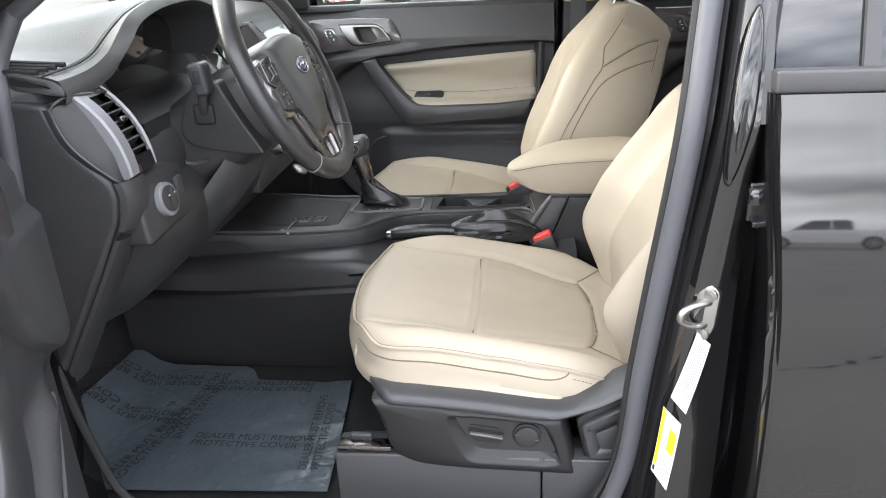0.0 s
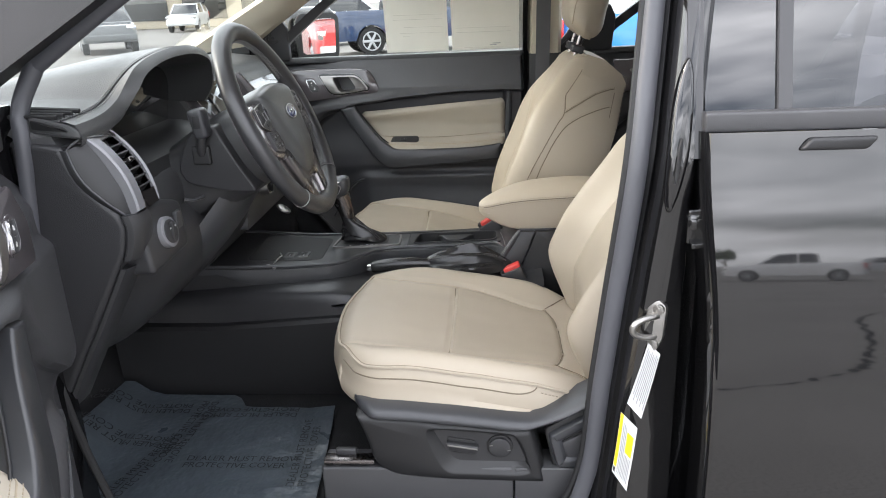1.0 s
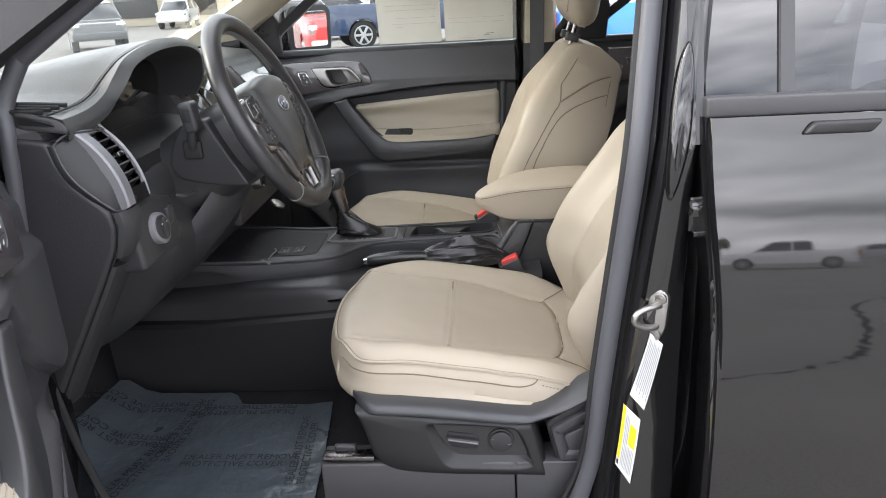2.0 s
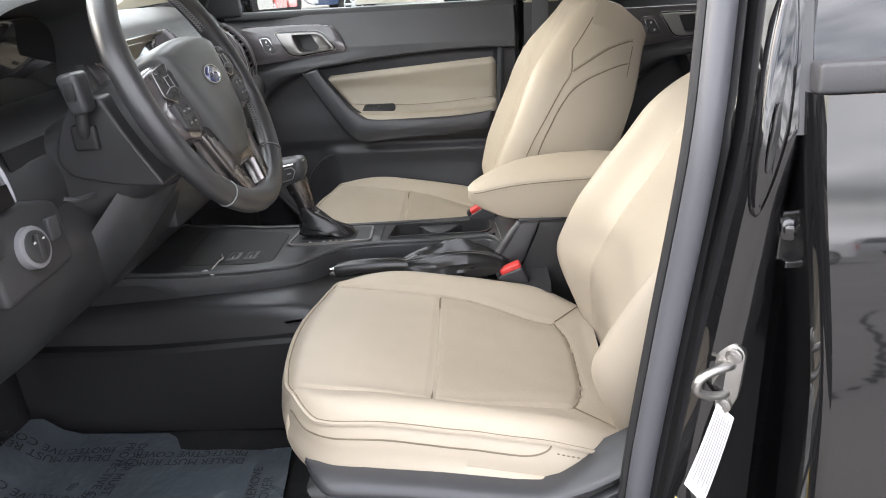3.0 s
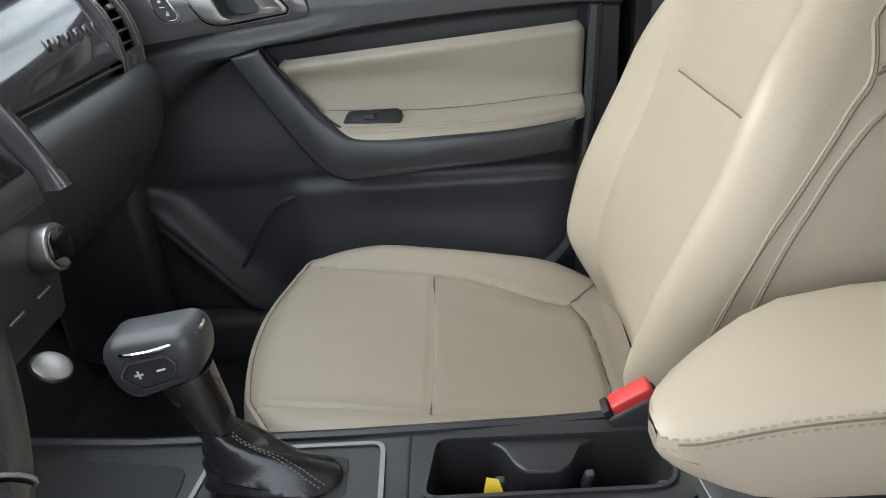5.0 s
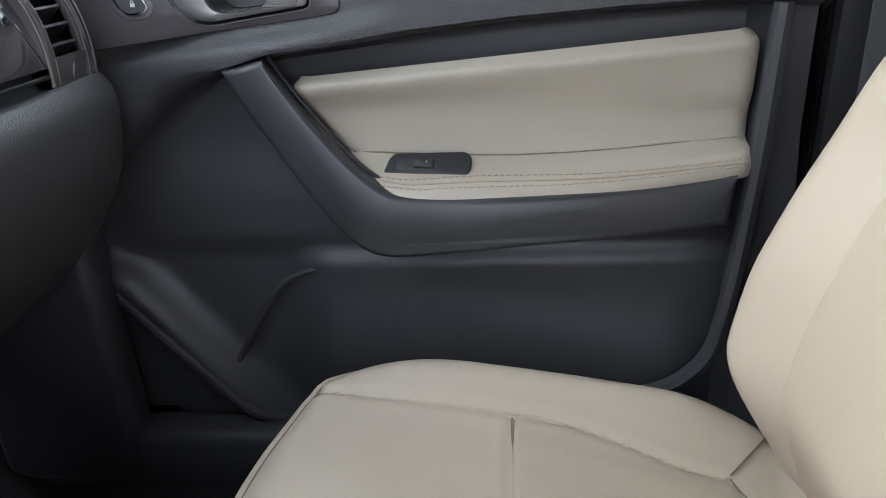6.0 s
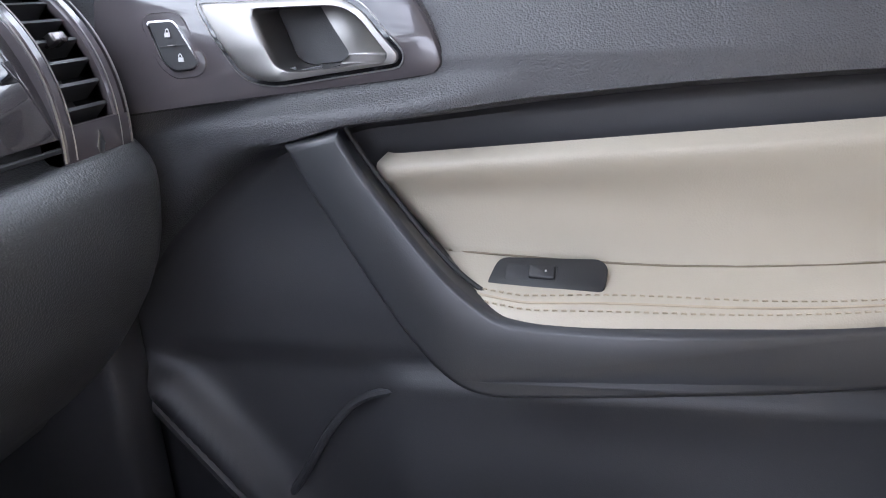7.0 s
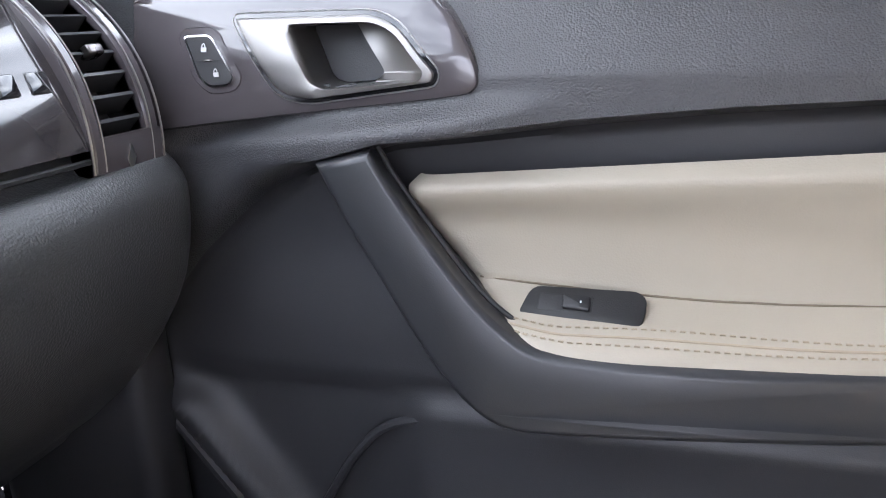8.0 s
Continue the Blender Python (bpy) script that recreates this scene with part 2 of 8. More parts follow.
def prism(bm, pts, d0, d1, M, bevel=0.003, seg=2, back=True):
    """A plate with the outline pts, from depth d0 to d1, with a rounded front edge. M(a, b, d) gives the place."""
    rings = [[M(p[0], p[1], d0) for p in pts]]
    h = abs(d1 - d0)
    bv = min(bevel, h)
    s = 1 if d1 > d0 else -1
    for k in range(seg + 1):
        t = math.pi / 2 * k / seg
        q = inset(pts, bv * (1 - math.cos(t))) if k else pts
        rings.append([M(p[0], p[1], d1 - s * bv * (1 - math.sin(t))) for p in q])
    rows = loft(bm, rings, True, False)
    bm.faces.new(rows[-1])
    if back:
        bm.faces.new(rows[0])
    return bm


def ring_plate(bm, outer, inner, d0, d1, M):
    """A flat frame between two outlines of equal count, with depth."""
    a = [M(p[0], p[1], d0) for p in outer]
    b = [M(p[0], p[1], d1) for p in outer]
    c = [M(p[0], p[1], d1) for p in inner]
    d = [M(p[0], p[1], d0) for p in inner]
    rows = [[bm.verts.new(p) for p in r] for r in (a, b, c, d)]
    rows.append(rows[0])
    grid_faces(bm, rows, True)
    return bm


def tube(bm, pts, rad, n=8, closed=False, caps=True, flat=1.0, up=None):
    """A round or oval rod along pts; rad a number or a function of 0..1."""
    pts = [Vector(p) for p in pts]
    m = len(pts)
    rings = []
    prev = None
    for i, p in enumerate(pts):
        a = pts[(i - 1) % m] if (i > 0 or closed) else p
        b = pts[(i + 1) % m] if (i < m - 1 or closed) else p
        t = (b - a).normalized()
        ref = Vector(up) if up else (prev if prev is not None else Vector((0, 0, 1)))
        if abs(t.dot(ref.normalized())) > 0.98:
            ref = Vector((1, 0, 0)) if abs(t.x) < 0.9 else Vector((0, 1, 0))
        nx = (ref - t * ref.dot(t)).normalized()
        ny = t.cross(nx)
        prev = nx
        r = rad(i / max(1, m - 1)) if callable(rad) else rad
        rings.append([p + nx * math.cos(2 * math.pi * k / n) * r + ny * math.sin(2 * math.pi * k / n) * r * flat for k in range(n)])
    rows = [[bm.verts.new(q) for q in r] for r in rings]
    if closed:
        rows.append(rows[0])
    grid_faces(bm, rows, True)
    if caps and not closed:
        bm.faces.new(rows[0])
        bm.faces.new(rows[-1])
    return bm


def smooth_path(pts, n=8):
    """Catmull-Rom curve through pts."""
    P = [Vector(p) for p in pts]
    P = [P[0] * 2 - P[1]] + P + [P[-1] * 2 - P[-2]]
    out = []
    for i in range(1, len(P) - 2):
        a, b, c, d = P[i - 1:i + 3]
        for k in range(n):
            t = k / n
            out.append(0.5 * (2 * b + (c - a) * t + (2 * a - 5 * b + 4 * c - d) * t * t + (3 * b - a - 3 * c + d) * t ** 3))
    out.append(P[-2])
    return out


def stitches(bm, pts, size=(0.005, 0.0011, 0.0009), gap=0.0025, lift=None):
    """A row of small thread stitches along a path."""
    pts = [Vector(p) for p in pts]
    d = 0.0
    step = size[0] + gap
    acc = 0.0
    for a, b in zip(pts, pts[1:]):
        L = (b - a).length
        if L < 1e-6:
            continue
        t = (b - a) / L
        while acc < L:
            c = a + t * acc
            up = Vector((0, 0, 1)) if abs(t.z) < 0.9 else Vector((1, 0, 0))
            s = t.cross(up).normalized()
            u = s.cross(t)
            h = [t * size[0] / 2, s * size[1] / 2, u * size[2] / 2]
            v = [bm.verts.new(c + h[0] * i * (0.8 if k > 0 else 1) + h[1] * j + h[2] * k)
                 for i in (-1, 1) for j in (-1, 1) for k in (-1, 1)]
            for q in ((0, 1, 3, 2), (4, 6, 7, 5), (0, 4, 5, 1), (2, 3, 7, 6), (1, 5, 7, 3), (0, 2, 6, 4)):
                bm.faces.new([v[i] for i in q])
            acc += step
        acc -= L
    return bm


def disc(bm, c, axis, r, depth, n=24, bevel=0.001):
    """A round plate or knob, its front towards axis."""
    ax = Vector(axis).normalized()
    ref = Vector((0, 0, 1)) if abs(ax.z) < 0.9 else Vector((1, 0, 0))
    ex = ax.cross(ref).normalized()
    ey = ax.cross(ex)

    def M(a, b, d):
        return Vector(c) + ex * a + ey * b + ax * d
    pts = [Vector((r * math.cos(2 * math.pi * k / n), r * math.sin(2 * math.pi * k / n))) for k in range(n)]
    return prism(bm, pts, 0, depth, M, bevel)


def writing(name, text, size, m, mat, parent, depth=0.0003, align="LEFT", line=1.0):
    """Lettering as a mesh, lying in the plane of the pose m."""
    cu = bpy.data.curves.new(name, "FONT")
    cu.body, cu.size, cu.extrude, cu.align_x, cu.space_line = text, size, depth, align, line
    tmp = bpy.data.objects.new(name, cu)
    scene.collection.objects.link(tmp)
    me = bpy.data.meshes.new_from_object(tmp)
    bpy.data.objects.remove(tmp)
    me.transform(m)
    me.materials.clear()
    me.materials.append(mat)
    ob = new(name, me)
    ob.parent = parent
    return ob


def smoothstep(a, b, x):
    t = max(0.0, min(1.0, (x - a) / (b - a)))
    return t * t * (3 - 2 * t)


def lerp_table(tab, x):
    """Straight lines through (x, y) pairs."""
    if x <= tab[0][0]:
        return tab[0][1]
    for (x0, y0), (x1, y1) in zip(tab, tab[1:]):
        if x <= x1:
            return y0 + (y1 - y0) * (x - x0) / (x1 - x0)
    return tab[-1][1]


def vec(x, y, z):
    return Vector((x, y, z))


# ---- ground and truck shell ----
bm = bm_new()
sheet(bm, lambda u, v: vec(u, v, 0), [-400, -60, -20, -8, 0, 8, 20, 60, 400], [-400, -60, -20, -8, 0, 8, 20, 60, 400])
setting("ground", bm, ASPHALT, "grey asphalt of a car lot")
# winding crack across the asphalt beside the truck
bm = bm_new()
crack = smooth_path([(0.6, -3.6, 0.003), (1.45, -4.05, 0.003), (2.1, -4.6, 0.003), (2.5, -5.2, 0.003), (3.3, -6.8, 0.003), (4.4, -9.2, 0.003), (6.0, -11.0, 0.003)], 10)
rng = random.Random(5)
rows = []
for p in crack:
    q = p + vec(rng.uniform(-0.04, 0.04), rng.uniform(-0.04, 0.04), 0)
    w = rng.uniform(0.025, 0.06)
    rows.append([q + vec(-w, w * 0.5, 0), q + vec(0, 0, 0.001), q + vec(w, -w * 0.5, 0)])
loft(bm, rows, False)
setting("ground_crack", bm, CARPET, "dark crack in the asphalt")


def tum(z):
    """How far the truck's sides lean inwards at the height z."""
    return max(0.0, z - 1.32) * 0.26


bm = bm_new()
rbox(bm, (0.15, 0.02, 0.63), (1.45, 0.70, 0.025), 0.01)
setting("floor", bm, CARPET, "black carpeted truck floor")
bm = bm_new()
prof = smooth_path([(-1.02, 0, 0.65), (-1.14, 0, 0.72), (-1.25, 0, 0.90), (-1.32, 0, 1.15), (-1.34, 0, 1.36)], 5)
loft(bm, [[vec(p.x, y, p.z) for p in prof] + [vec(p.x - 0.04, y, p.z) for p in reversed(prof)] for y in (-0.72, 0.76)])
setting("wall_front", bm, CARPET, "black carpeted bulkhead of the footwells")
# sill of the open driver's doorway
bm = bm_new()
rbox(bm, (-0.05, -0.735, 0.52), (1.05, 0.055, 0.11), 0.03, 3)
setting("sill", bm, PAINT, "black painted door sill")
sill_trim = thing("sill_trim", "grey plastic scuff trim along the door sill", "sill trim")
bm = bm_new()
rbox(bm, (-0.30, -0.672, 0.585), (0.62, 0.028, 0.045), 0.008, 2)
part("scuff_plate", bm, GREYPLASTIC, sill_trim)
bm = bm_new()
rbox(bm, (-0.30, -0.668, 0.6315), (0.62, 0.004, 0.002), 0.001, 1)
part("bright_edge", bm, ALU, sill_trim, "thin bright metal edge strip")
# outer side below the far doors
bm = bm_new()
rbox(bm, (0.05, 0.82, 0.62), (1.35, 0.06, 0.15), 0.03, 3)
setting("sill_far", bm, PAINT, "black painted sill under the passenger doors")

# roof with headliner, both out of view, added to shade the cab
bm = bm_new()
rbox(bm, (0.32, 0.02, 1.79), (0.92, 0.63, 0.022), 0.02, 3, 4, lambda p: vec(p.x, p.y, p.z - 0.05 * ((p.x - 0.3) / 0.9) ** 2 - 0.03 * (p.y / 0.6) ** 2))
setting("roof", bm, PAINT, "black painted truck roof, out of view, added to shade the cab")
bm = bm_new()
rbox(bm, (0.32, 0.02, 1.738), (0.90, 0.615, 0.012), 0.01, 2, 4, lambda p: vec(p.x, p.y, p.z - 0.05 * ((p.x - 0.3) / 0.9) ** 2 - 0.03 * (p.y / 0.6) ** 2))
setting("ceiling", bm, LINER, "light beige fabric headliner, out of view, added to block light")


def a_pillar(y_in, y_out, mat, name, label):
    """Leaning post beside the windscreen: front and rear edges in side view, between two depths."""
    bm = bm_new()
    rings = []
    for k in range(9):
        t = k / 8
        fr = Vector((-1.20, 1.40)).lerp(Vector((-0.54, 1.75)), t)
        re = Vector((-0.985, 1.41)).lerp(Vector((-0.50, 1.72)), t)
        s = 1 if y_in > 0 else -1
        lean = -s * tum(fr.y)
        rings.append([vec(fr.x, y_in + lean - s * 0.02, fr.y), vec(fr.x + 0.01, y_in + lean - s * 0.045, fr.y - 0.012),
                      vec((fr.x + re.x) / 2, y_in + lean - s * 0.035, (fr.y + re.y) / 2 - 0.005),
                      vec(re.x, y_in + lean, re.y), vec(re.x + 0.006, y_out + lean, re.y), vec(fr.x - 0.02, y_out + lean, fr.y)])
    loft(bm, rings)
    return setting(name, bm, mat, label)


a_pillar(0.70, 0.76, BEIGE_TRIM, "pillar_front_far", "light beige windscreen pillar trim")
a_pillar(-0.655, -0.72, BLACKRUBBER, "pillar_front_near", "matt black windscreen pillar at the open doorway")
# post below the windscreen pillar at the open doorway
bm = bm_new()
loft(bm, [[vec(-0.925 + dx, y, z) for dx, y in ((0.0, -0.645), (-0.015, -0.72), (-0.12, -0.74), (-0.14, -0.60))]
          for z, dx in ((0.55, -0.02), (1.0, -0.03), (1.30, -0.005), (1.41, 0.03))])
setting("post_front_near", bm, PAINT, "black painted front door post")
bm = bm_new()
loft(bm, [[vec(-1.0, y, z) for y in (0.74, 0.86)] + [vec(-1.16, y, z) for y in (0.86, 0.74)] for z in (0.55, 1.0, 1.42)])
setting("post_front_far", bm, PAINT, "black painted front door post")
# windscreen
bm = bm_new()
sheet(bm, lambda u, v: vec(-1.235 + 0.68 * u - 0.10 * (1 - (v / 0.68) ** 2), v * (1 - 0.14 * u) + 0.02, 1.375 + 0.37 * u), span(0, 1, 6), span(-0.68, 0.68, 12))
ws = tagged(new("window_front", finish("window_front", bm, GLASS)), "clear curved windscreen", "", "", "structure")
facing(ws, (0, 0, 1.2))
# cowl in front of the glass and bonnet
bm = bm_new()
rbox(bm, (-1.36, 0.02, 1.33), (0.13, 0.72, 0.02), 0.01, 2, 1, lambda p: vec(p.x, p.y, p.z - (p.x + 1.36) * -0.1))
setting("cowl", bm, BLACKRUBBER, "black plastic cowl under the windscreen")
bm = bm_new()
rbox(bm, (-1.95, 0.02, 1.17), (0.50, 0.74, 0.09), 0.05, 4, 4, lambda p: vec(p.x, p.y, p.z + (p.x + 1.95) * 0.10))
setting("bonnet", bm, PAINT, "black painted bonnet")

# rear of the cab
bm = bm_new()
rbox(bm, (1.27, 0.02, 0.98), (0.03, 0.70, 0.38), 0.01)
rbox(bm, (1.22, -0.60, 1.55), (0.05, 0.06, 0.22), 0.02)
rbox(bm, (1.22, 0.64, 1.55), (0.05, 0.06, 0.22), 0.02)
setting("wall_rear", bm, GREYSEAT, "dark lined rear wall of the cab")
bm = bm_new()
sheet(bm, lambda u, v: vec(1.26 - 0.06 * u, v, 1.35 + 0.40 * u), span(0, 1, 2), span(-0.56, 0.60, 2))
rw = tagged(new("window_rear", finish("window_rear", bm, TINT)), "dark tinted rear window", "", "", "structure")
facing(rw, (0, 0, 1.2))

# centre pillar of the driver's side, painted, with its flange
bm = bm_new()
SEAL = [(0.60, -0.088), (0.73, -0.073), (1.025, -0.041), (1.29, -0.010), (1.52, 0.014), (1.78, 0.040)]
rings = []
for z in (0.55, 0.66, 0.73, 0.80, 0.86, 0.92, 0.98, 1.04, 1.09, 1.14, 1.2, 1.26, 1.32, 1.38, 1.45, 1.52, 1.6, 1.7, 1.78):
    x = lerp_table(SEAL, z)
    t = tum(z)
    bulge = 0.003 * math.exp(-((z - 0.98) / 0.10) ** 2)
    lowin = 0.012 * smoothstep(0.95, 0.75, z)
    ridge = 0.006 * smoothstep(1.15, 1.30, z)
    rings.append([vec(x, -0.60 + t, z), vec(x + 0.004, -0.652 + t, z), vec(x + 0.014, -0.664 + t, z),
                  vec(x + 0.020, -0.674 + t, z), vec(x + 0.025, -0.672 + t + ridge, z), vec(x + 0.029, -0.682 + t - bulge, z), vec(x + 0.037 + lowin * 0.3, -0.698 + t - bulge - lowin * 0.5, z),
                  vec(x + 0.052 + lowin * 0.6, -0.7045 + t - bulge - lowin, z), vec(x + 0.066 + lowin * 0.7, -0.703 + t - lowin, z),
                  vec(max(x + 0.074, 0.058), -0.694 + t, z), vec(max(x + 0.080, 0.066), -0.676 + t, z), vec(0.092, -0.640 + t, z), vec(0.140, -0.630 + t, z), vec(0.145, -0.60 + t, z)])
loft(bm, rings)
setting("pillar_centre_near", bm, PAINT, "glossy black painted centre door pillar")
# weather seal round the opening
seal = thing("door_seal", "blue-grey rubber weather seal round the open doorway", "door seal")
bm = bm_new()
path = [vec(-0.86, -0.668, 0.68), vec(-0.70, -0.668, 0.625), vec(-0.25, -0.668, 0.62), vec(-0.12, -0.665, 0.655)]
path += [vec(lerp_table(SEAL, z) + 0.002, -0.662 + tum(z), z) for z in (0.78, 0.95, 1.1, 1.29, 1.42, 1.55, 1.68)]
path += [vec(0.0, -0.575, 1.735), vec(-0.2, -0.57, 1.745), vec(-0.48, -0.575, 1.715)]
path += [vec(-0.60, -0.59, 1.65), vec(-0.761, -0.605, 1.551), vec(-0.886, -0.625, 1.465), vec(-0.912, -0.645, 1.40), vec(-0.908, -0.666, 1.33), vec(-0.944, -0.668, 1.02), vec(-0.915, -0.662, 0.80), vec(-0.86, -0.668, 0.68)]
tube(bm, smooth_path(path[2:-5], 6), 0.0145, 12, flat=0.75)
part("seal_bulb", bm, RUBBER, seal)
bm = bm_new()
tube(bm, smooth_path(path[-6:-2], 6), lambda t: 0.0140 - 0.004 * t, 10, flat=0.75)
part("seal_front", bm, RUBBER, seal)
# lower run of the same seal, coloured black to sink into the shade
bm = bm_new()
tube(bm, smooth_path(path[-3:] + path[1:3], 6), 0.007, 8)
part("seal_foot", bm, BLACKRUBBER, seal, "same seal near the sill, darkened to sink into the shade")
bm = bm_new()
tube(bm, [p + vec(-0.014, 0.012, 0) for p in smooth_path(path[3:11], 6)], 0.006, 8)
part("inner_lip", bm, BLACKRUBBER, seal)

# stamped oval recess and cover on the pillar
pill = thing("pillar_cover", "glossy black pressed oval cover on the door pillar", "pillar cover")
bm = bm_new()
ov = [(0.0140 * math.cos(a), 0.104 * math.sin(a)) for a in [2 * math.pi * k / 28 for k in range(28)]]


def on_pillar(a, b, d):
    z = 1.343 + b
    return vec(lerp_table(SEAL, z) + 0.045 + a, -0.7025 + tum(z) - d, z)


prism(bm, ov, -0.01, 0.007, on_pillar, 0.006, 3)
part("cover", bm, PAINT, pill)
bm = bm_new()
prism(bm, [(a * 0.22, b * 0.3 - 0.03) for a, b in ov], 0.004, 0.0085, on_pillar, 0.001, 1)
part("slot", bm, BLACKRUBBER, pill, "black slot")

# striker
striker = thing("door_striker", "worn zinc steel door striker bolted to the black pillar", "striker")
bm = bm_new()
SX, SY, SZ = 0.020, -0.702, 1.066


def on_str(a, b, d):
    return vec(SX + a * 0.72 - 0.5 * d + b * 0.10, SY - 0.25 * a - 0.8 * d, SZ + b * 0.95)


prism(bm, round_poly([(-0.016, -0.030), (0.010, -0.042), (0.020, -0.020), (0.018, 0.034), (0.0, 0.046), (-0.018, 0.030)], 0.008), -0.004, 0.005, on_str, 0.0015)
part("plate", bm, ZINC, striker)
bm = bm_new()
loop = [on_str(0.004, 0.018, 0.003), on_str(-0.002, 0.019, 0.012), on_str(-0.016, 0.017, 0.024), on_str(-0.026, 0.010, 0.032), on_str(-0.026, -0.002, 0.032), on_str(-0.014, -0.012, 0.022), on_str(0.0, -0.016, 0.010), on_str(0.004, -0.016, 0.003)]
tube(bm, smooth_path(loop, 5), 0.0048, 10)
part("hook", bm, ZINC, striker, "rubbed steel loop")
for b in (0.030, -0.030):
    bm = bm_new()
    disc(bm, on_str(0.004, b, 0.004), on_str(0, 0, 1) - on_str(0, 0, 0), 0.0085, 0.004, 18, 0.0015)
    disc(bm, on_str(0.004, b, 0.008), on_str(0, 0, 1) - on_str(0, 0, 0), 0.0045, 0.0012, 6, 0.0004)
    part("bolt", bm, ZINC, striker)


# certification stickers on the pillar
def sticker(name, label, corners, base, extra):
    """A label bent over the pillar between four corners (top left, top right, bottom right, bottom left)."""
    ob = thing(name, label, "label")
    tl, tr, br, bl = (Vector(c) for c in corners)
    nrm = (tr - tl).cross(bl - tl).normalized()
    if nrm.y > 0:
        nrm = -nrm

    def at(u, v, d):
        p = tl.lerp(tr, u).lerp(bl.lerp(br, u), v)
        return p + nrm * (d + 0.002 * 4 * v * (1 - v))
    bm = bm_new()
    for d in (0.0, 0.0008):
        sheet(bm, lambda u, v: at(u, v, d), span(0, 1, 4), span(0, 1, 8))
    part("backing", bm, base, ob)
    for nm, mat, boxes in extra:
        for u0, v0, u1, v1 in boxes:
            bm = bm_new()
            sheet(bm, lambda u, v: at(u, v, 0.0014), span(u0, u1, 2), span(v0, v1, 4))
            part(nm, bm, mat, ob)
    return ob


sticker("certification_label", "white printed certification label on the black pillar",
        [(0.01, -0.71, 1.042), (0.029, -0.709, 1.023), (0.006, -0.71, 0.913), (-0.016, -0.709, 0.94)], WHITE,
        [("print_bar", GREYINK, [(0.10 + 0.11 * k, 0.06 + 0.02 * (k % 3), 0.145 + 0.11 * k, 0.80 + 0.04 * ((k * 2) % 4)) for k in range(8)])])
sticker("tyre_label", "yellow and white tyre information label on the pillar",
        [(-0.025, -0.711, 0.926), (0.001, -0.711, 0.897), (-0.012, -0.716, 0.785), (-0.036, -0.716, 0.823)], WHITE,
        [("yellow_band", YELLOW, [(0.0, 0.0, 0.17, 0.86)]), ("yellow_block", YELLOW, [(0.50, 0.18, 0.88, 0.50)]),
         ("print_bar", GREYINK, [(0.24 + 0.085 * k, 0.10 if k < 3 else 0.54, 0.275 + 0.085 * k, 0.92) for k in range(8)]),
         ("tyre_mark", INK, [(0.03, 0.88, 0.14, 0.96)])])

# ---- rear door, closed ----
DOORX0, DOORX1 = 0.088, 0.98


def skin_y(z):
    """Outer side of the rear door, curved in height."""
    return lerp_table([(0.55, -0.760), (0.72, -0.783), (0.85, -0.790), (0.95, -0.784), (1.05, -0.772), (1.16, -0.754), (1.26, -0.7335), (1.36, -0.7115)], z)


def smooth_y(z):
    return sum(skin_y(z - 0.022 + d) for d in (-0.06, -0.04, -0.02, 0, 0.02, 0.04, 0.06)) / 7


rear_door = thing("rear_door", "closed glossy black rear door with tinted glass", "car door")
bm = bm_new()
zs = span(0.58, 1.352, 40)
xs = [DOORX0 - 0.006, DOORX0 - 0.003, DOORX0, DOORX0 + 0.004] + span(DOORX0 + 0.012, DOORX1, 12)


def skin(x, z):
    edge = max(0.0, DOORX0 + 0.004 - x) / 0.010
    lean = 0.018 * smoothstep(1.05, 1.34, z)
    return vec(x - lean, smooth_y(z) + 0.022 * edge ** 2, z)


sheet(bm, skin, xs, zs)
part("outer_panel", bm, PAINT, rear_door)
bm = bm_new()
sheet(bm, lambda u, v: vec(DOORX0 - 0.006 - 0.018 * smoothstep(1.05, 1.34, v) + 0.002 * u, smooth_y(v) + 0.022 + 0.06 * u, v), span(0, 1, 3), zs)
part("door_edge", bm, PAINT, rear_door)
bm = bm_new()
rbox(bm, (0.52, -0.700, 1.364), (0.452, 0.012, 0.0135), 0.004, 2)
part("belt_moulding", bm, GREYPLASTIC, rear_door, "grey-black belt moulding under the glass")
bm = bm_new()
sheet(bm, lambda u, v: vec(u, -0.694 + tum(v), v), [0.075, 0.5, 0.98], span(1.37, 1.71, 4))
facing(part("pane", bm, TINT, rear_door, "dark tinted window glass"), (0.5, -3, 1.5))
bm = bm_new()
loft(bm, [[vec(0.170 + dx, -0.701 + dy + tum(z), z) for dx, dy in ((0, 0), (0.018, 0), (0.018, 0.012), (0, 0.012))] for z in (1.37, 1.55, 1.71)])
part("divider_bar", bm, GREYPLASTIC, rear_door)
bm = bm_new()
loft(bm, [[vec(0.050 + dx, -0.702 + dy + tum(z), z) for dx, dy in ((0, 0), (0.020, -0.003), (0.022, 0.015), (0, 0.015))] for z in (1.315, 1.34, 1.5, 1.74)])
part("window_surround", bm, GREYPLASTIC, rear_door)
bm = bm_new()
sheet(bm, lambda u, v: vec(u, -0.690 + tum(v), v), [0.078, 0.168], span(1.375, 1.71, 3))
part("corner_panel", bm, SATIN, rear_door, "grey-black corner blanking panel")
bm = bm_new()
rbox(bm, (0.236, smooth_y(1.335) - 0.004, 1.336), (0.043, 0.006, 0.0085), 0.005, 3, 1, lambda p: vec(p.x + (p.z - 1.336) * 0.8, p.y, p.z))
part("door_handle", bm, BLACKPLASTIC, rear_door, "black door pull under the moulding")
bm = bm_new()
rbox(bm, (0.074, -0.664, 1.212), (0.016, 0.022, 0.026), 0.004, 2)
